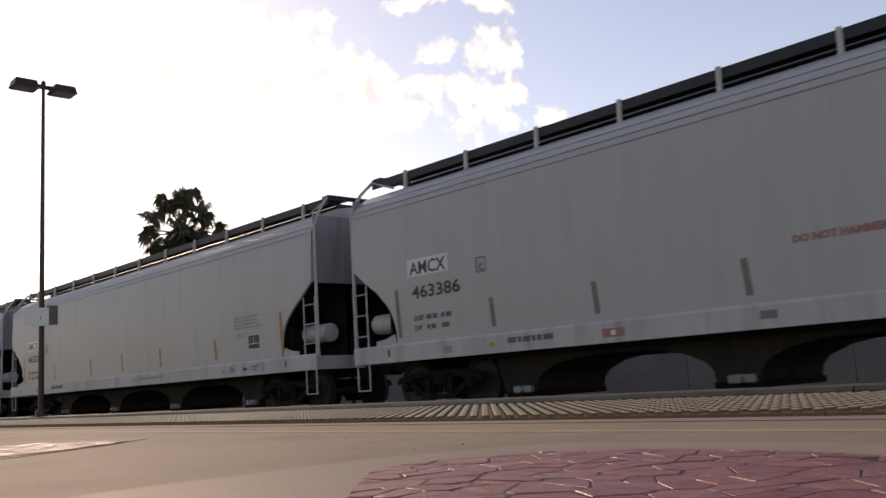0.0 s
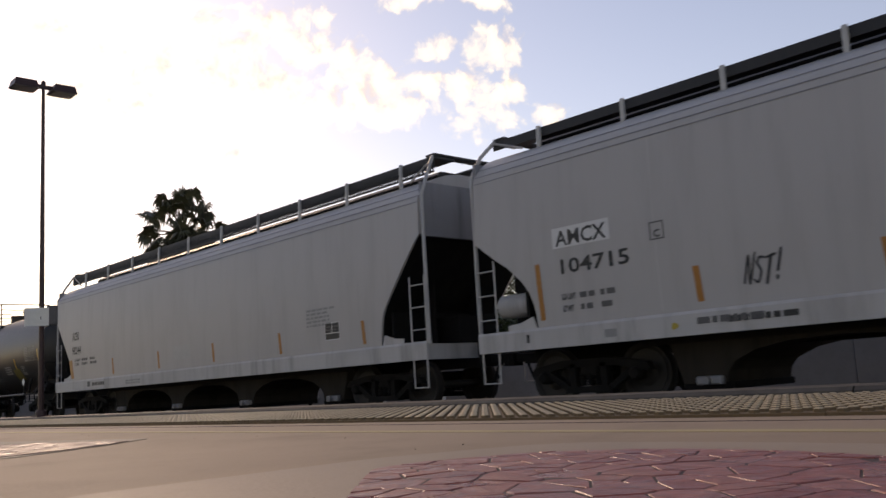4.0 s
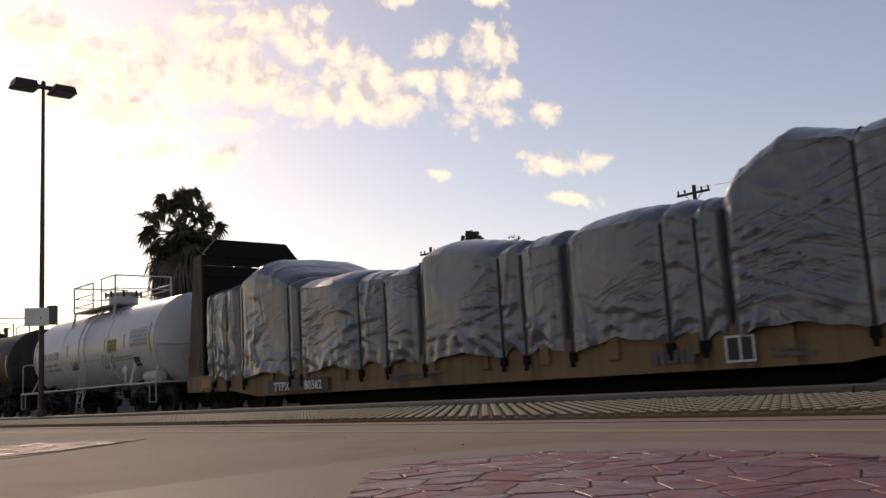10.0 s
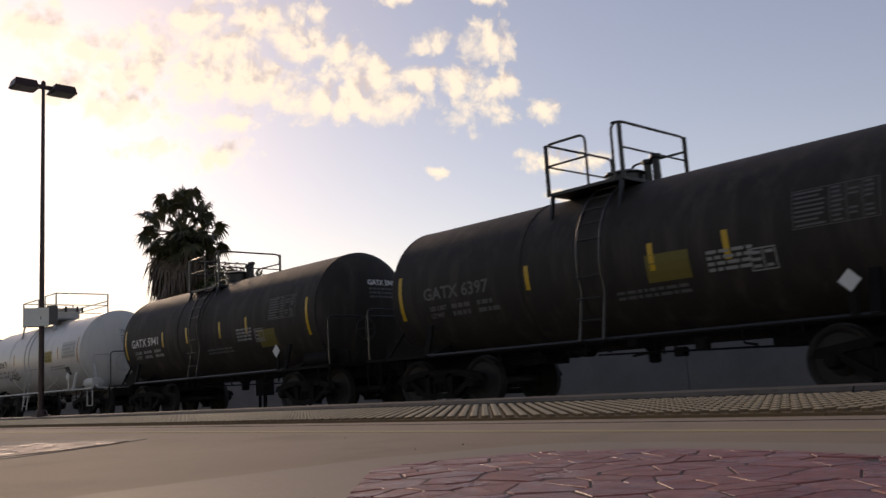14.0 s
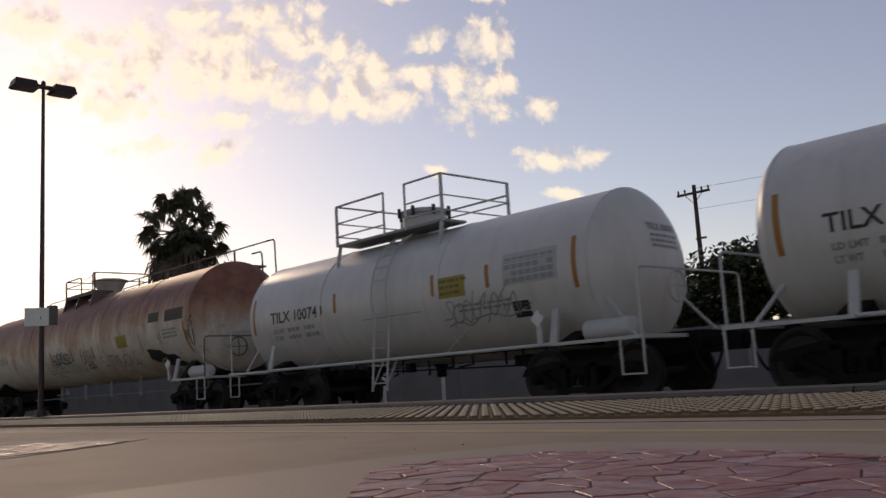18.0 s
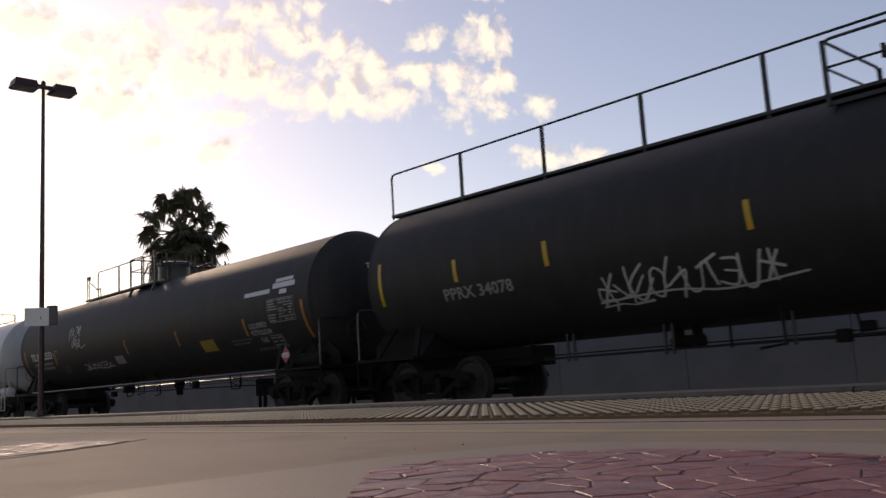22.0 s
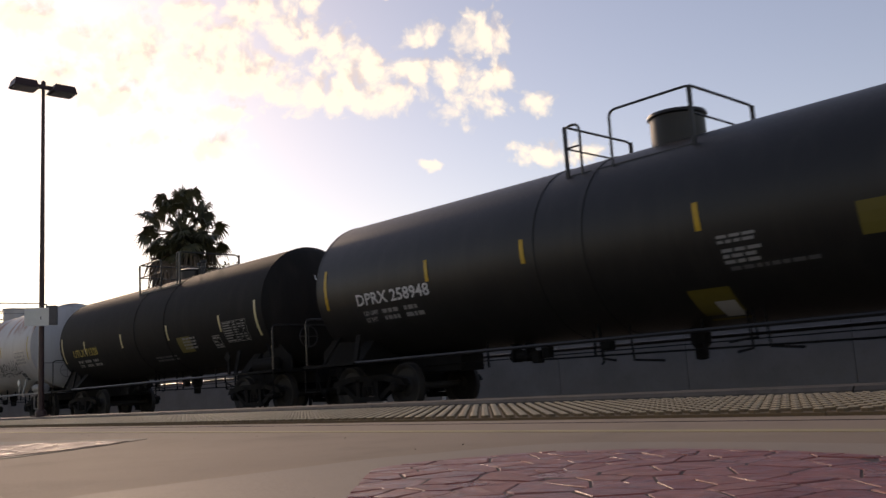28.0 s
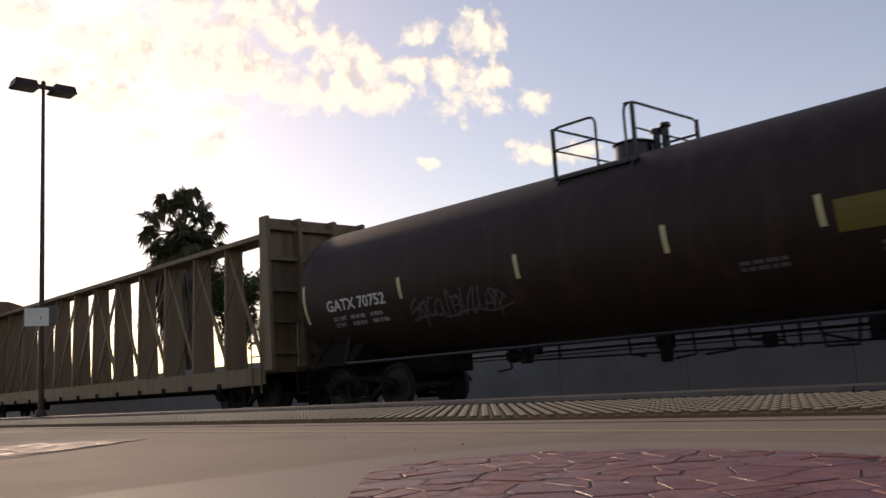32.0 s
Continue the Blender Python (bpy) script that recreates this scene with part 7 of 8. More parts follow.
# ---------------------------------------------------------------- centre-beam flat cars
def centre_beam(label, u_left, u_right):
    car, uc, half = start_car("centre_beam_flat_car", label, "freight car", u_left, u_right, 2.6)
    a = half - 0.75
    zt = 4.40
    part("deck", Geo().box(-a, a, -1.40, 1.40, 0.95, 1.08), BEAM_TAN, car, "flat deck")
    for sy in (-1, 1):
        part("side_sill", Geo().prism([(-a, 0.7), (-a + 2, 0.66), (a - 2, 0.66), (a, 0.7), (a, 1.06), (-a, 1.06)], sy * 1.44, sy * 1.40, "y"), BEAM_TAN, car, "side sill")
        k = int(2 * a / 1.5)
        for i in range(k):
            x = -a + 0.75 + 1.5 * i
            part("winch", Geo().box(x - 0.08, x + 0.08, sy * 1.48, sy * 1.44, 0.6, 0.78, 0.01), TRUCK_IRON, car, "strap winch")
    part("centre_sill", Geo().box(-half + 0.4, half - 0.4, -0.3, 0.3, 0.55, 0.95), UNDER_IRON, car, "centre sill")
    truss = part("top_chord", Geo().prism([(-0.36, zt - 0.02), (-0.36, zt + 0.1), (0.36, zt + 0.1), (0.36, zt - 0.02)], -a, a), BEAM_TAN, car, "top chord of the centre truss")
    n = int(2 * a / 1.75)
    for i in range(n + 1):
        x = -a + 0.15 + (2 * a - 0.3) * i / n
        part("truss_post", Geo().prism([(-0.24, zt), (0.24, zt), (0.34, 1.08), (-0.34, 1.08)], x - 0.05, x + 0.05), BEAM_TAN, truss, "vertical truss post")
    for i in range(n):
        x0 = -a + 0.15 + (2 * a - 0.3) * i / n
        x1 = -a + 0.15 + (2 * a - 0.3) * (i + 1.0) / n
        for p, q in (((x0, x1), (x1, x0)) if i == n // 2 else ((x1, x0),) if x0 > 0 else ((x0, x1),)):
            part("truss_brace", Geo().beam((p, -0.20, 1.12), (q, -0.16, zt - 0.03), 0.12, 0.05, (0, 1, 0)), BEAM_TAN, truss, "diagonal truss brace")
    for i in range(n - 1):
        x = -a + 0.15 + (2 * a - 0.3) * (i + 0.62) / n
        for sy in (-1, 1):
            part("lashing", Geo().tube((x, sy * 0.30, zt - 0.05), (x + 0.15, sy * 1.42, 1.05), 0.008, 5), TRUCK_IRON, car, "slack lashing cable")
    for s in (-1, 1):
        x = s * a
        bh = part("bulkhead", Geo().box(x, x - s * 0.08, -1.42, 1.42, 1.0, zt + 0.13), BEAM_TAN, car, "end bulkhead")
        for y in (-1.38, -0.5, 0.5, 1.38):
            part("bulkhead_post", Geo().prism([(x, 1.0), (x + s * 0.32, 1.0), (x + s * 0.24, zt + 0.13), (x, zt + 0.13)], y - 0.05, y + 0.05, "y"), BEAM_TAN, bh, "bulkhead post")
        for k in range(5):
            z = 1.4 + 0.72 * k
            part("bulkhead_rib", Geo().box(x, x + s * 0.2, -1.36, 1.36, z - 0.05, z + 0.05), BEAM_TAN, bh)
        ladder(car, x - s * 0.3, 0.4, 0.5, 2.2, -1.46, BEAM_TAN, label="corner ladder")
    return car


centre_beam("empty tan centre-beam flat car with open truss", -433.6 * K, -406.9 * K)


def tall_box_car(label, u_left, u_right):
    """A high-roofed car: ribbed sides, curved roof, sill."""
    car, uc, half = start_car("box_car", label, "freight car", u_left, u_right, 2.6)
    a = half - 0.6
    part("body", Geo().prism([(-1.5, 1.0), (-1.5, 4.9), (-1.35, 5.1), (-0.7, 5.3), (0.7, 5.3), (1.35, 5.1), (1.5, 4.9), (1.5, 1.0)], -a, a), BOX_RED, car, "reddish brown steel body")
    part("side_sill", Geo().box(-a, a, -1.52, 1.52, 0.78, 1.0), UNDER_IRON, car, "dark side sill")
    for i in range(int(2 * a / 1.1)):
        x = -a + 0.5 + 1.1 * i
        part("side_rib", Geo().box(x - 0.05, x + 0.05, -1.55, -1.5, 1.02, 4.88), BOX_RED, car)
    for y in (-1.3, -0.65, 0.0, 0.65, 1.3):
        part("end_rib", Geo().box(a, a + 0.05, y - 0.05, y + 0.05, 1.02, 4.85), BOX_RED, car)
    return car


tall_box_car("tall reddish brown box car with ribbed sides", -450.5 * K, -433.6 * K)


# ---------------------------------------------------------------- platform surface
def cell_polygon(c, others, gap):
    """The Voronoi cell of c among others, shrunk by half a joint."""
    poly = [(c[0] - 0.2, c[1] - 0.2), (c[0] + 0.2, c[1] - 0.2), (c[0] + 0.2, c[1] + 0.2), (c[0] - 0.2, c[1] + 0.2)]
    for o in others:
        dx, dy = o[0] - c[0], o[1] - c[1]
        d = math.hypot(dx, dy)
        if d < 1e-9 or d > 0.4:
            continue
        nx, ny, lim = dx / d, dy / d, d / 2 - gap / 2
        out = []
        for i in range(len(poly)):
            p, q = poly[i], poly[(i + 1) % len(poly)]
            a, b = (p[0] - c[0]) * nx + (p[1] - c[1]) * ny - lim, (q[0] - c[0]) * nx + (q[1] - c[1]) * ny - lim
            if a <= 0:
                out.append(p)
            if a * b < 0:
                out.append((p[0] + (q[0] - p[0]) * a / (a - b), p[1] + (q[1] - p[1]) * a / (a - b)))
        poly = out
        if len(poly) < 3:
            return None
    return poly


def closed_curve(points, n=5):
    """A smooth closed line through a few points."""
    out, m = [], len(points)
    for i in range(m):
        p0, p1, p2, p3 = (Vector((*points[(i + k - 1) % m], 0)) for k in range(4))
        for k in range(n):
            q = k / n
            v = 0.5 * (2 * p1 + (p2 - p0) * q + (2 * p0 - 5 * p1 + 4 * p2 - p3) * q * q + (3 * p1 - p0 - 3 * p2 + p3) * q ** 3)
            out.append((v.x, v.y))
    return out


def within(poly):
    def test(x, y):
        odd = False
        for (xa, ya), (xb, yb) in zip(poly, poly[1:] + poly[:1]):
            if (ya > y) != (yb > y) and x < xa + (xb - xa) * (y - ya) / (yb - ya):
                odd = not odd
        return odd
    return test


def clipped(poly, bed):
    """The part of a small polygon inside the bed's outline (clockwise)."""
    for (xa, ya), (xb, yb) in zip(bed, bed[1:] + bed[:1]):
        dx, dy = xb - xa, yb - ya
        mx, my = (xa + xb) / 2, (ya + yb) / 2
        if dx * dx + dy * dy < 1e-10 or min(math.hypot(p[0] - mx, p[1] - my) for p in poly) > 0.06 + math.hypot(dx, dy):
            continue
        out = []
        for p, q in zip(poly, poly[1:] + poly[:1]):
            a, b = (p[0] - xa) * dy - (p[1] - ya) * dx, (q[0] - xa) * dy - (q[1] - ya) * dx
            if a >= 0:
                out.append(p)
            if a * b < 0:
                out.append((p[0] + (q[0] - p[0]) * a / (a - b), p[1] + (q[1] - p[1]) * a / (a - b)))
        poly = out
        if len(poly) < 3:
            return None
    return poly


def stone_field(name, label, bed, x0, x1, y0, y1, step, seed, mat=STONE):
    inside = within(bed)
    rnd = random.Random(seed)
    pts = []
    j = 0
    y = y0
    while y < y1:
        x = x0 + (step * 0.5 if j % 2 else 0)
        while x < x1:
            pts.append((x + rnd.uniform(-0.75, 0.75) * step, y + rnd.uniform(-0.75, 0.75) * step))
            x += step
        y += step * 0.8
        j += 1
    field = thing(name, label, "paving", kind="structure")
    for c in pts:
        poly = cell_polygon(c, pts, rnd.uniform(0.0012, 0.0026))
        if not poly or not (inside(*c) or any(inside(*p) for p in poly)):
            continue
        poly = clipped(poly, bed) if poly else None
        if not poly:
            continue
        n = len(poly)
        h = 0.0008 + rnd.uniform(0, 0.0007)
        tx, ty = rnd.uniform(-0.012, 0.012), rnd.uniform(-0.012, 0.012)
        low = [(p[0] - c[0], p[1] - c[1], 0.0) for p in poly]
        mid = [(p[0] * 0.985, p[1] * 0.985, h * 0.6 + tx * p[0] + ty * p[1]) for p in low]
        top = [(p[0] * 0.955, p[1] * 0.955, h + tx * p[0] + ty * p[1]) for p in low]
        g = Geo()
        f = []
        for a in (0, n):
            f += [(a + i, a + (i + 1) % n, a + n + (i + 1) % n, a + n + i) for i in range(n)]
        g.add(low + mid + top, f + [tuple(range(2 * n, 3 * n))])
        part("stone", g, mat, field, at=(c[0], c[1], PLAT + 0.0015))
    return field


def hull(points):
    """Convex outline of some points, clockwise."""
    chain = []
    for run_of in (sorted(points), sorted(points, reverse=True)):
        line = []
        for p in run_of:
            while len(line) > 1 and (line[-1][0] - line[-2][0]) * (p[1] - line[-2][1]) - (line[-1][1] - line[-2][1]) * (p[0] - line[-2][0]) >= 0:
                line.pop()
            line.append(p)
        chain += line[:-1]
    return chain


RED_BED = hull(closed_curve([(-0.585, 0.455), (-0.645, 0.50), (-0.70, 0.545), (-0.703, 0.60), (-0.682, 0.665), (-0.63, 0.735), (-0.55, 0.77), (-0.44, 0.78), (-0.30, 0.745), (-0.1, 0.655), (0.1, 0.53), (0.3, 0.38), (0.5, 0.12), (-0.16, 0.10)]))
LEFT_BED = [(-2.9, 0.40), (-2.6, 0.55), (-2.1, 0.70), (-2.0, 0.765), (-1.86, 0.82), (-1.76, 0.73), (-1.67, 0.59), (-1.63, 0.44)]
stone_field("stamped_stones", "red stamped stone paving bed with dark joints", RED_BED, -0.95, 1.1, 0.0, 1.05, 0.043, 4)
# left bed uses the paler stone that carries the sun's glare
stone_field("stamped_stones", "red stamped stone paving bed, its glare put into a paler pink", LEFT_BED, -3.0, -1.35, 0.2, 0.98, 0.060, 6, STONE_GLARE)
part("border_strip", Geo().prism([(-1.735, 0.70), (-1.876, 0.85), (-2.9, 0.62), (-2.9, 0.36), (-1.605, 0.36), (-1.605, 0.50)], PLAT, PLAT + 0.0012, "z"), PAVING_LIGHT, platform, "pale smooth border of the stone bed")
# bed of joint mortar under the stones, and the scored border round them
part("joint_bed", Geo().prism(RED_BED, PLAT, PLAT + 0.002, "z"), GROUT, platform, "dark joint mortar")
border = Geo()
RIM = closed_curve([(-0.70, 0.25), (-0.79, 0.41), (-0.815, 0.52), (-0.822, 0.63), (-0.79, 0.72), (-0.72, 0.84), (-0.55, 0.875), (-0.25, 0.86), (0.05, 0.78), (0.25, 0.64), (0.45, 0.43), (0.62, 0.18)])
rim = RIM[3:34]
part("border_ring", Geo().prism(hull(RIM), PLAT, PLAT + 0.0007, "z"), PAVING_RING, platform, "smooth paler concrete round the stone bed")
for p, q in zip(rim, rim[1:]):
    border.beam((p[0], p[1], PLAT), (q[0], q[1], PLAT), 0.0026, 0.0010)
part("scored_joint", border, SCORE, platform, "scored joint round the stone bed")

rnd = random.Random(12)
grit = Geo()
for k in range(18):
    x, y = rnd.uniform(-2.6, 0.3), rnd.uniform(0.35, 1.18)
    r = rnd.uniform(0.0006, 0.0018)
    grit.turned([(0.0, r), (r * 0.7, r * 0.9), (r * 1.1, r * 0.3)], "z", (x, y, PLAT + 0.0002), 5)
tagged(part("grit", grit, SCORE), "scattered specks of grit on the platform", "grit", kind="stuff")

PITCH = 0.0352


def g_domes():
    g = Geo()
    for i in range(18):
        for j in range(18):
            x, y = (i + 0.5) * PITCH, (j + 0.5) * PITCH
            n = 6
            v = [(x + r * math.cos(2 * math.pi * k / n), y + r * math.sin(2 * math.pi * k / n), z) for r, z in ((0.0104, 0.005), (0.0090, 0.0100), (0.0060, 0.0116)) for k in range(n)]
            g.add(v, [(a + k, a + (k + 1) % n, a + n + (k + 1) % n, a + n + k) for a in (0, n) for k in range(n)] + [tuple(range(2 * n, 3 * n))])
    return g


tactile = thing("tactile_strip", "worn yellow-buff tactile paving strip with truncated domes along the platform edge", "tactile paving", kind="structure")
tile_mesh = Geo().box(0, 18 * PITCH - 0.002, 0, 18 * PITCH, -0.01, 0.005).mesh("tactile_tile")
dome_mesh = g_domes().mesh("tactile_domes")
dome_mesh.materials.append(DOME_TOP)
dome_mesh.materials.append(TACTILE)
# tops get the pale sunlit colour, flanks the dark shaded one
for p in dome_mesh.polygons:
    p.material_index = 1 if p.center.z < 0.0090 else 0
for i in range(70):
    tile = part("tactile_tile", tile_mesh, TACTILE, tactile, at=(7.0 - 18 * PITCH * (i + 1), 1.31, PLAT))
    tagged(part("domes", dome_mesh, DOME_TOP, tile, "truncated domes, sunlit tops and shaded flanks put into their colours"), kind="stuff")

# ---------------------------------------------------------------- lamp post between the tracks
lamp = thing("lamp_post", "tall bronze lamp post with two box lanterns and a small sign", "street lamp", at=(-22.1, 7.42, KERB_TOP))
part("pole", Geo().turned([(0, 0.068), (3.0, 0.058), (8.14, 0.038)], "z", n=14), LAMP_METAL, lamp, "slim tapered steel pole", smooth=True)
part("base_plate", Geo().box(-0.17, 0.17, -0.17, 0.17, 0, 0.03, 0.005).turned([(0.03, 0.13), (0.12, 0.12), (0.16, 0.09)], "z", n=14), LAMP_METAL, lamp, "bolted base plate")
part("arm", Geo().box(-0.04, 0.04, -0.22, 0.22, 8.0, 8.1, 0.01), LAMP_METAL, lamp, "short cross arm")
part("pole_cap", Geo().turned([(8.12, 0.06), (8.19, 0.05), (8.22, 0.01)], "z", n=12), LAMP_METAL, lamp)
for s in (-1, 1):
    y0 = s * 0.15
    lan = part("lantern", Geo().add([(-0.24, y0, 7.945), (0.24, y0, 7.945), (0.24, y0 + s * 0.60, 7.945), (-0.24, y0 + s * 0.60, 7.945),
                                     (-0.20, y0 + s * 0.08, 8.13), (0.20, y0 + s * 0.08, 8.13), (0.20, y0 + s * 0.55, 8.13), (-0.20, y0 + s * 0.55, 8.13)],
                                    [(0, 1, 2, 3), (4, 5, 6, 7), (0, 1, 5, 4), (1, 2, 6, 5), (2, 3, 7, 6), (3, 0, 4, 7)]), LAMP_METAL, lamp, "shoebox lantern housing")
    part("lens", Geo().box(-0.22, 0.22, y0 + s * 0.06, y0 + s * 0.56, 7.925, 7.945), LAMP_LENS, lan, "flat lamp lens")
sign = part("sign_box", Geo().box(-0.10, 0.115, 0.12, 0.35, 2.15, 2.60, 0.012), SIGN_SIDE, lamp, "double-faced sign box")
face = part("sign_face", Geo().box(0.12, 0.13, -0.36, 0.17, 2.12, 2.55), SIGN_FACE, lamp, "pale blank sign face")
sign.rotation_euler = face.rotation_euler = (0, 0, -0.42)
part("sign_bracket", Geo().box(-0.09, 0.12, -0.07, 0.12, 2.28, 2.34), LAMP_METAL, lamp)


# ---------------------------------------------------------------- trees and poles behind the wall
def fan_palm(label, x, y, height, crown, skirt_w, skirt_h, seed):
    rnd = random.Random(seed)
    tree = thing("fan_palm", label, "palm tree", "trees behind the railway", at=(x, y, -0.22))
    rings = [(i * height / 12.0, 0.34 - 0.10 * i / 12 + 0.015 * (i % 2)) for i in range(13)]
    part("trunk", Geo().turned(rings, "z", n=14), BARK, tree, "straight fibrous trunk", smooth=True)

    def frond(g, base, dirv, stalk, fan, droop, blades):
        """A stalk and a fan of pointed blades."""
        d = Vector(dirv).normalized()
        tip = Vector(base) + d * stalk
        side = d.cross(Vector((0, 0, 1)))
        side = side.normalized() if side.length > 1e-3 else Vector((1, 0, 0))
        side = Matrix.Rotation(rnd.uniform(-1.2, 1.2), 3, d) @ side
        up = side.cross(d)
        g.beam(base, tip, 0.05, 0.03, up)
        for k in range(blades):
            a = (k / (blades - 1) - 0.5) * 4.5
            b = (d * math.cos(a) + side * math.sin(a)).normalized()
            ln = fan * rnd.uniform(0.75, 1.05) * (1 - 0.12 * abs(a))
            w = (b.cross(up)).normalized() * 0.065
            m1 = tip + b * ln * 0.55 + up * 0.05 * fan - Vector((0, 0, droop * 0.12))
            m2 = tip + b * ln - Vector((0, 0, droop * rnd.uniform(0.5, 1.1)))
            g.add([tip - w * 0.4, tip + w * 0.4, m1 + w, m1 - w, m2], [(0, 1, 2, 3), (3, 2, 4)])

    live, dead = Geo(), Geo()
    for k in range(52):
        az = k * 2.39996 + rnd.uniform(-0.35, 0.35)
        el = radians(88 - 112 * (k / 51.0) ** 0.85 + rnd.uniform(-9, 9))
        d = (math.cos(az) * math.cos(el), math.sin(az) * math.cos(el), math.sin(el))
        base = (0.15 * d[0], 0.15 * d[1], height + 0.15 + 0.4 * math.sin(el))
        frond(live, base, d, crown * rnd.uniform(0.34, 0.54), crown * rnd.uniform(0.20, 0.26), crown * 0.13, 23)
    for k in range(46):
        az, el = rnd.uniform(0, 6.283), radians(rnd.uniform(-45, 88))
        d = (math.cos(az) * math.cos(el), math.sin(az) * math.cos(el), math.sin(el))
        frond(live, (0, 0, height - 0.5), d, crown * rnd.uniform(0.08, 0.30), crown * rnd.uniform(0.20, 0.26), crown * 0.10, 19)
    for k in range(300):
        q = k / 299.0
        az = k * 2.39996 + rnd.uniform(-0.3, 0.3)
        z = height - 0.4 - skirt_h * q
        el = radians(-38 - 38 * min(1, q * 1.6) + rnd.uniform(-12, 10))
        d = (math.cos(az) * math.cos(el), math.sin(az) * math.cos(el), math.sin(el))
        frond(dead, (0.25 * math.cos(az), 0.25 * math.sin(az), z), d, skirt_w * rnd.uniform(0.6, 0.95) * (1 - 0.25 * q), crown * 0.26, crown * 0.36, 13)
    part("crown", live, FROND, tree, "crown of fan-shaped green fronds")
    part("skirt", dead, DEAD_FROND, tree, "thick skirt of dead brown fronds")
    return tree


def broad_tree(label, x, y, height, spread, seed, low=0.35, leaves=9500):
    rnd = random.Random(seed)
    tree = thing("broadleaf_tree", label, "tree", "trees behind the railway", at=(x, y, -0.22))
    g = Geo()
    g.pipe([(0, 0, 0), (0.1, 0.05, height * 0.2), (0.0, 0.1, height * 0.45), (0.12, 0, height * 0.7)], 0.16, 10)
    tips = []
    for k in range(13):
        az, q = k * 2.4 + rnd.uniform(-0.4, 0.4), rnd.uniform(low, 0.7)
        b = Vector((0, 0, height * q))
        r = spread * rnd.uniform(0.45, 0.95)
        tip = Vector((math.cos(az) * r, math.sin(az) * r, height * min(0.98, q + rnd.uniform(0.12, 0.34))))
        mid = b.lerp(tip, 0.5) + Vector((0, 0, -0.15))
        g.pipe([b, mid, tip], 0.055, 6)
        tips += [tip, mid.lerp(tip, 0.4)]
    tips.append(Vector((0, 0, height * 0.92)))
    part("trunk", g, BARK, tree, "branching trunk", smooth=True)
    lv = Geo()
    for k in range(leaves):
        t = rnd.choice(tips)
        o = Vector((rnd.gauss(0, 1), rnd.gauss(0, 1), rnd.gauss(0, 0.75)))
        o = o * min(1.0, 1.7 / max(0.01, o.length)) * spread * 0.21
        c = t + o
        if c.z < height * low * 0.6:
            continue
        a = Vector((rnd.uniform(-1, 1), rnd.uniform(-1, 1), rnd.uniform(-0.6, 0.6))).normalized() * rnd.uniform(0.08, 0.16)
        b = a.cross(Vector((rnd.uniform(-1, 1), rnd.uniform(-1, 1), 1))).normalized() * rnd.uniform(0.045, 0.085)
        lv.add([c - a, c + b, c + a, c - b], [(0, 1, 2, 3)])
    part("crown", lv, LEAF, tree, "loose crown of small dark leaves")
    return tree


PALM_Y = 23.0
fan_palm("tall fan palm with a shaggy skirt of dead fronds", -1.99 * PALM_Y, PALM_Y, 0.43 * PALM_Y - 0.25, 3.80, 1.75, 7.0, 5)
fan_palm("small distant fan palm showing above the train", -1.0 * 46, 46.0, 0.225 * 46 - 0.1, 1.6, 0.7, 3.0, 8)
for k, (tx, ty, h, sp) in enumerate(((-1.77, 25, 8.1, 2.1), (-1.50, 30, 7.2, 1.0), (-0.95, 40, 8.9, 2.4), (-0.53, 27, 4.5, 2.2), (-0.42, 26, 4.5, 2.4), (-0.36, 27, 3.9, 2.4),
                                     (-0.62, 28, 3.9, 2.2), (-0.30, 26, 3.6, 2.4), (-0.75, 30, 4.0, 2.6), (-0.95, 30, 3.8, 2.6), (-1.15, 29, 3.6, 2.4), (-0.22, 27, 3.8, 2.6))):
    broad_tree("dark leafy tree behind the boundary wall", tx * ty, ty, h, sp, 30 + k, 0.25)


def utility_pole(x, y, h):
    p = thing("utility_pole", "weathered wooden utility pole with a crossarm and insulators", "utility pole", "utility poles", at=(x, y, -0.22))
    part("pole", Geo().turned([(0, 0.16), (h, 0.10)], "z", n=10), WOOD_POLE, p, smooth=True)
    arm = part("crossarm", Geo().box(-0.95, 0.95, -0.17, -0.07, h - 0.5, h - 0.38), WOOD_POLE, p, "wooden crossarm")
    for dx in (-0.88, -0.5, 0.5, 0.88):
        part("insulator", Geo().turned([(h - 0.38, 0.03), (h - 0.28, 0.06), (h - 0.2, 0.045), (h - 0.16, 0.01)], "z", (dx, -0.12, 0), 8), SIGN_SIDE, arm, "pin insulator")
    part("brace", Geo().beam((-0.5, -0.12, h - 0.5), (0, -0.12, h - 1.0), 0.04, 0.02).beam((0.5, -0.12, h - 0.5), (0, -0.12, h - 1.0), 0.04, 0.02), WOOD_POLE, p)
    part("lower_arm", Geo().box(-0.1, 0.5, -0.16, -0.08, h - 2.9, h - 2.8), WOOD_POLE, p)
    return p


utility_pole(-1.102 * 41, 41, 0.228 * 41 + 0.7)
utility_pole(-0.596 * 41, 41, 0.231 * 41 + 0.7)
for k, dz in enumerate((0.0, -1.1)):
    p, q = Vector((-0.596 * 41, 41, 0.231 * 41 + 0.3 + dz)), Vector((18, 46, 11.5 + dz))
    wire = part("overhead_wire", Geo().pipe([p.lerp(q, i / 12) - Vector((0, 0, 0.7 * 4 * (i / 12) * (1 - i / 12))) for i in range(13)], 0.008, 5), BLACK_RAIL)
    tagged(wire, "thin sagging overhead wire from the utility pole", "wire", "overhead wires")


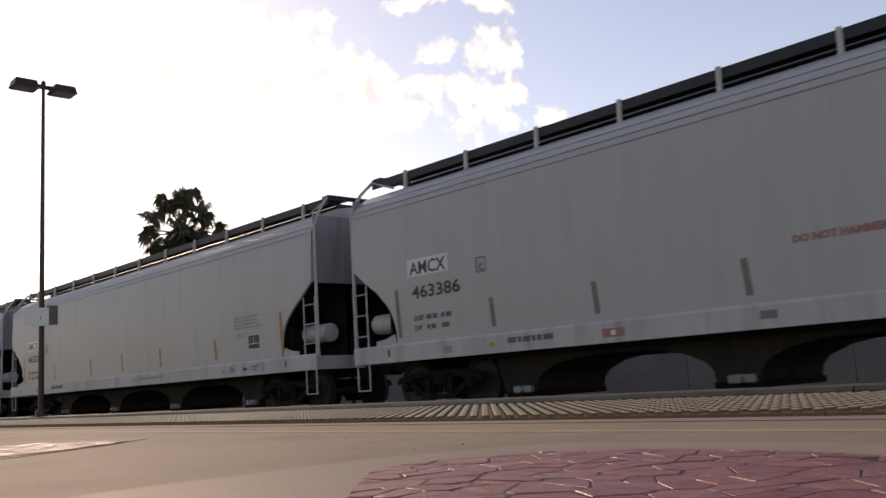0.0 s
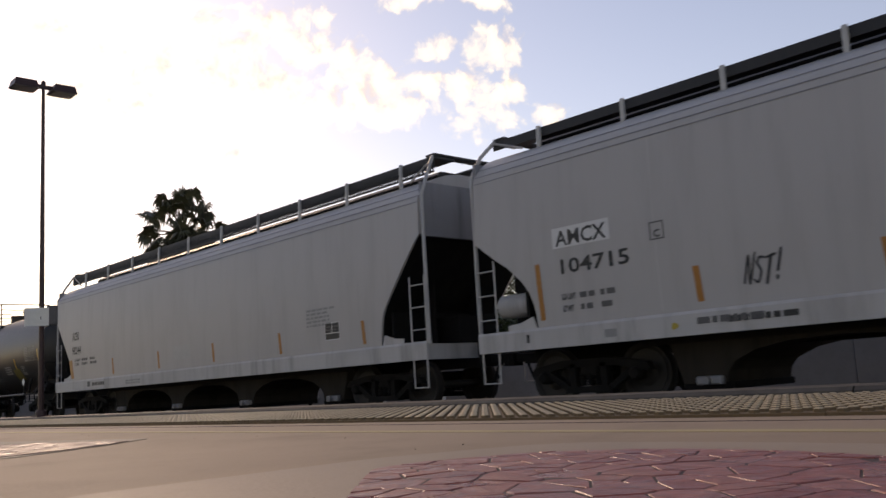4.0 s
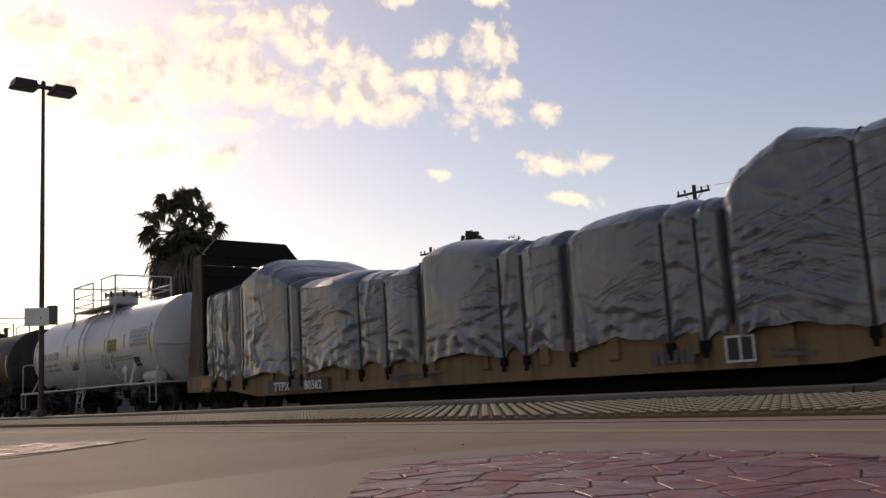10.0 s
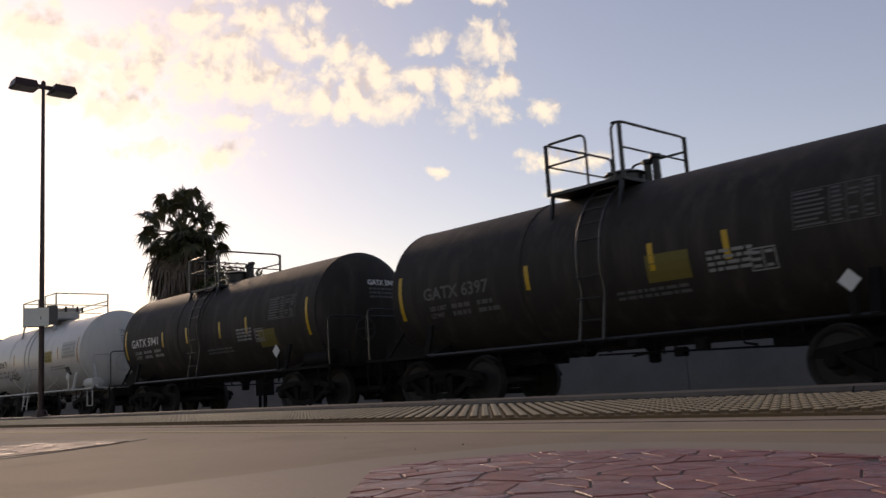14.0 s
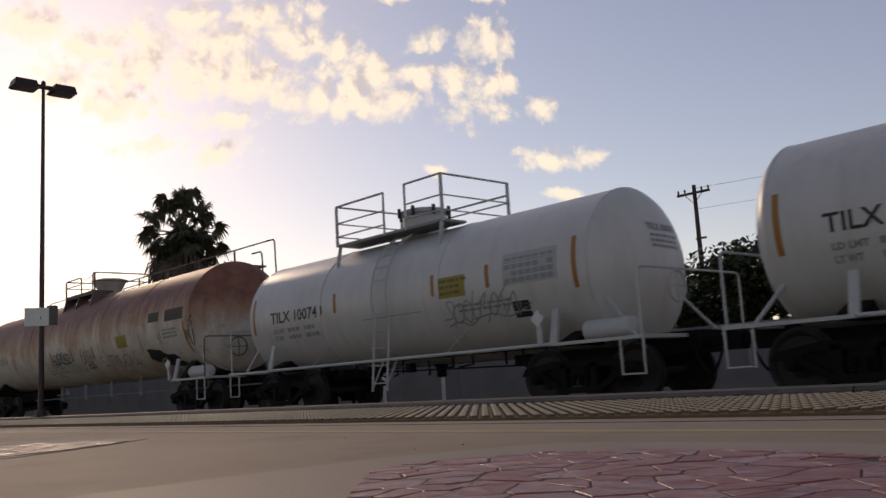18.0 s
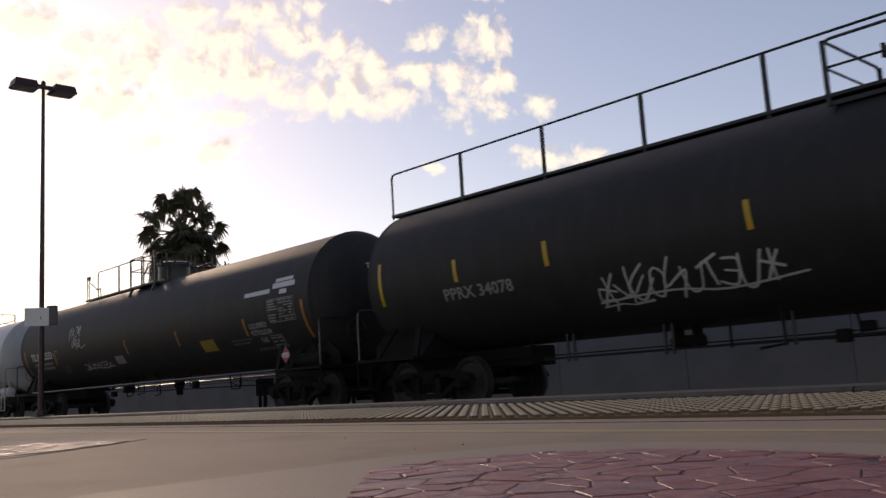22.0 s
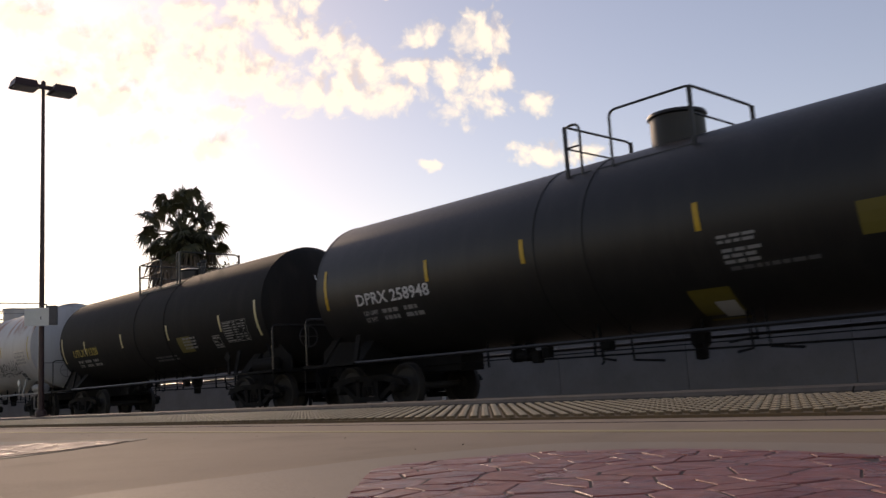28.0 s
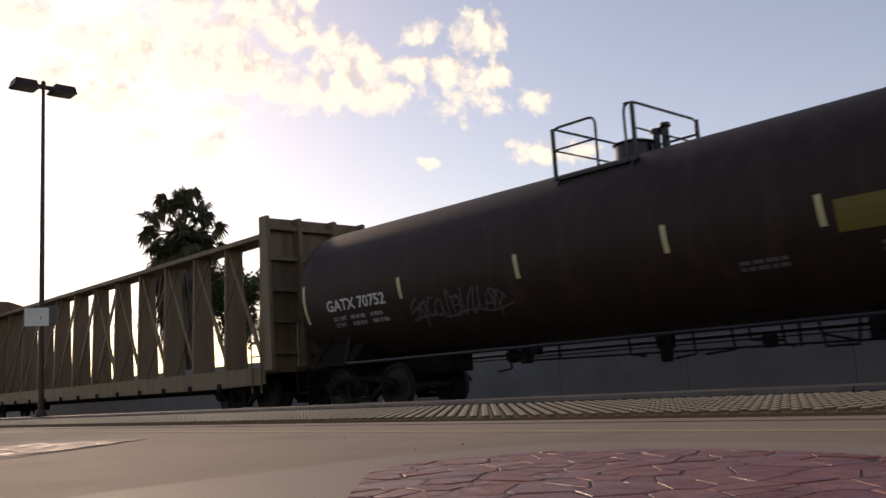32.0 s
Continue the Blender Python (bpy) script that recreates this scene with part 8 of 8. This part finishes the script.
def bollard(x, y, h, pale):
    b = thing("marker_post", "slim post standing before the grey wall", "post", "posts by the wall", at=(x, y, -0.22))
    part("shaft", Geo().turned([(0, 0.06), (h, 0.055), (h + 0.03, 0.02)], "z", n=10), SIGN_FACE if pale else TRUCK_IRON, b, smooth=True)


for tx, h, pale in ((-1.475, 2.2, False), (-1.388, 2.2, False), (-1.335, 2.1, False), (-1.244, 1.05, True), (-1.09, 1.0, True), (-1.66, 1.3, False)):
    bollard(tx * 17.6, 17.6, h, pale)
cab = thing("relay_box", "dark metal relay box on a post beside the track", "relay box", at=(-1.64 * 17.0, 17.0, -0.22))
part("post", Geo().box(-0.05, 0.05, -0.05, 0.05, 0, 0.7), TRUCK_IRON, cab)
part("cabinet", Geo().box(-0.3, 0.3, -0.2, 0.2, 0.65, 1.25, 0.02), TRUCK_IRON, cab, "dark cabinet")


# ---------------------------------------------------------------- sky: a far sheet of broken clouds
def cloud_material():
    m = bpy.data.materials.new("broken_cloud")
    m.use_nodes = True
    n, l = m.node_tree.nodes, m.node_tree.links
    n.clear()
    tc = n.new("ShaderNodeTexCoord")

    def dot(axis):
        v = n.new("ShaderNodeVectorMath")
        v.operation = "DOT_PRODUCT"
        l.new(tc.outputs["Object"], v.inputs[0])
        v.inputs[1].default_value = axis
        return v.outputs["Value"]

    ax, ay, az = dot((0.674603, 0.735801, -0.059218)), dot((0.149387, -0.05752, 0.987104)), dot((-0.722906, 0.67475, 0.148722))
    comb = n.new("ShaderNodeCombineXYZ")
    l.new(mathn(n, l, "DIVIDE", ax, az), comb.inputs[0])
    l.new(mathn(n, l, "DIVIDE", ay, az), comb.inputs[1])
    flat = comb.outputs[0]

    def density(at):
        """Thickness of the cloud sheet at a place."""
        wn_ = n.new("ShaderNodeTexNoise")
        wn_.inputs["Scale"].default_value, wn_.inputs["Detail"].default_value = 14.0, 5.0
        l.new(at, wn_.inputs["Vector"])
        sub = n.new("ShaderNodeVectorMath")
        sub.operation = "MULTIPLY_ADD"
        l.new(wn_.outputs["Color"], sub.inputs[0])
        sub.inputs[1].default_value, sub.inputs[2].default_value = (0.05, 0.05, 0.0), (-0.025, -0.025, 0.0)
        add = n.new("ShaderNodeVectorMath")
        l.new(at, add.inputs[0])
        l.new(sub.outputs[0], add.inputs[1])
        warped = add.outputs[0]
        field = None
        for cx, cy, rx, ry in CLOUDS:
            s = n.new("ShaderNodeVectorMath")
            s.operation = "SUBTRACT"
            l.new(warped, s.inputs[0])
            s.inputs[1].default_value = (cx, cy, 0)
            d = n.new("ShaderNodeVectorMath")
            d.operation = "DIVIDE"
            l.new(s.outputs[0], d.inputs[0])
            d.inputs[1].default_value = (rx, ry, 1)
            ln = n.new("ShaderNodeVectorMath")
            ln.operation = "LENGTH"
            l.new(d.outputs[0], ln.inputs[0])
            q = mathn(n, l, "SUBTRACT", 1.0, ln.outputs["Value"])
            field = q if field is None else mathn(n, l, "MAXIMUM", field, q)
        vor = n.new("ShaderNodeTexVoronoi")
        vor.feature = "SMOOTH_F1"
        vor.inputs["Scale"].default_value, vor.inputs["Detail"].default_value = 34.0, 3.0
        vor.inputs["Roughness"].default_value, vor.inputs["Smoothness"].default_value = 0.55, 0.35
        l.new(warped, vor.inputs["Vector"])
        puffs = noise_node(n, l, at, 20.0, 8.0, 0.62, 0.2)
        cells = mathn(n, l, "SUBTRACT", 0.42, vor.outputs["Distance"])
        out = mathn(n, l, "ADD", field, mathn(n, l, "MULTIPLY", mathn(n, l, "SUBTRACT", puffs, 0.5), 1.7))
        return mathn(n, l, "ADD", mathn(n, l, "ADD", out, mathn(n, l, "MULTIPLY", cells, 1.2)), 0.84)

    dens = density(flat)
    move = n.new("ShaderNodeVectorMath")
    l.new(flat, move.inputs[0])
    move.inputs[1].default_value = (-0.011, -0.013, 0.0)      # towards the sun
    toward = density(move.outputs[0])
    alpha = ramp(n, l, dens, -0.05, 1.05)
    # thick parts and the sides turned from the sun are greyer
    core = ramp(n, l, mathn(n, l, "ADD", mathn(n, l, "MULTIPLY", toward, 0.75), mathn(n, l, "MULTIPLY", mathn(n, l, "SUBTRACT", toward, dens), 0.9)), 0.25, 1.75)
    em = n.new("ShaderNodeEmission")
    l.new(mixc(n, l, ramp(n, l, dens, -0.05, 0.30), (0.50, 0.66, 1.0), mixc(n, l, core, (0.95, 0.985, 0.86), (0.60, 0.615, 0.625))), em.inputs["Color"])
    em.inputs["Strength"].default_value = 1.2
    tr = n.new("ShaderNodeBsdfTransparent")
    mx = n.new("ShaderNodeMixShader")
    l.new(mathn(n, l, "MAXIMUM", mathn(n, l, "MULTIPLY", alpha, 0.92), 0.09), mx.inputs[0])      # a thin bluish veil between the banks, its glow added to brighten the sky
    l.new(tr.outputs[0], mx.inputs[1])
    l.new(em.outputs[0], mx.inputs[2])
    o = n.new("ShaderNodeOutputMaterial")
    l.new(mx.outputs[0], o.inputs["Surface"])
    return m


# cloud banks: centre and radii, as tangents from the sheet's axis
CLOUDS = [((x - 776) / 1580.0, (433 - y) / 1580.0, a / 1580.0, b / 1580.0) for x, y, a, b in (
    (60, 55, 75, 45), (170, 90, 80, 55), (280, 65, 75, 45), (330, 145, 115, 70), (220, 190, 95, 50), (450, 50, 85, 60), (480, 150, 80, 75), (535, 80, 75, 65),
    (400, 215, 70, 24), (655, 112, 70, 40), (635, 165, 58, 58), (705, 192, 72, 38), (735, 150, 54, 52), (805, 142, 54, 38), (855, 198, 74, 38), (880, 165, 36, 28),
    (915, 152, 40, 28), (960, 188, 32, 26), (872, 88, 54, 46), (762, 75, 34, 24), (990, 290, 85, 24), (1000, 350, 60, 14), (390, 275, 62, 30), (250, 270, 62, 22),
    (775, 316, 34, 10), (735, 2, 60, 14), (855, 5, 55, 16), (400, 8, 70, 14), (580, 28, 32, 26), (110, 160, 90, 50), (560, 190, 60, 40), (600, 110, 50, 50), (605, 195, 42, 38), (680, 155, 62, 52), (830, 190, 40, 24), (360, 60, 90, 55), (420, 120, 120, 80), (260, 130, 110, 70))]
dome = Geo()
NA, NE, RAD = 40, 24, 3600.0
for j in range(NE + 1):
    for i in range(NA + 1):
        az_, el_ = radians(-112 + 120 * i / NA), radians(2 + 62 * j / NE)
        dome.v.append((RAD * math.sin(az_) * math.cos(el_), RAD * math.cos(az_) * math.cos(el_), RAD * math.sin(el_)))
dome.f += [(j * (NA + 1) + i, j * (NA + 1) + i + 1, (j + 1) * (NA + 1) + i + 1, (j + 1) * (NA + 1) + i) for j in range(NE) for i in range(NA)]
clouds = part("backdrop_clouds", dome, cloud_material(), smooth=True)
tagged(clouds, "drifting sheet of broken cream-white clouds in a pale sky", "clouds", kind="structure")


# ---------------------------------------------------------------- the train moves
def run(t):
    """Metres the train has gone at t seconds; it gathers speed a little."""
    u = t / 32.0
    return 11.25 * (t + 32.0 * (0.01233245 * u * u + 0.01139433 * u ** 3))


def when(s):
    lo, hi = -60.0, 100.0
    for _ in range(40):
        mid = (lo + hi) / 2
        lo, hi = (mid, hi) if run(mid) < s else (lo, mid)
    return lo


def motions():
    for car, u in CARS:
        walk(car, [(2.0 * i, pose(u + run(2.0 * i), TRACK_Y, 0)) for i in range(17)])
    for wheel, u, dx in SPINNING:
        t0, t1 = max(0.0, when(-24.0 - u)), min(32.0, when(1.0 - u))
        rows = [(0.0, pose(dx, 0, WHEEL_R))]
        if t1 > t0 + 0.1:
            n = int((t1 - t0) / 0.055)
            s0 = run(t0)
            for i in range(n + 1):
                t = t0 + (t1 - t0) * i / n
                if frame(t) > frame(rows[-1][0]):
                    rows.append((t, pose(dx, 0, WHEEL_R, 0, math.degrees((run(t) - s0) / WHEEL_R), 0)))
        if frame(rows[-1][0]) < frame(32.0):
            rows.append((32.0, Matrix.Translation((dx, 0, WHEEL_R)) @ rows[-1][1].to_quaternion().to_matrix().to_4x4()))
        walk(wheel, rows)
    walk(clouds, [(0.0, pose(0, 0, 0)), (32.0, Matrix.Rotation(radians(1.0), 4, "Z") @ Matrix.Rotation(radians(1.15), 4, Vector((0.675, 0.736, 0.0))))])


motions()
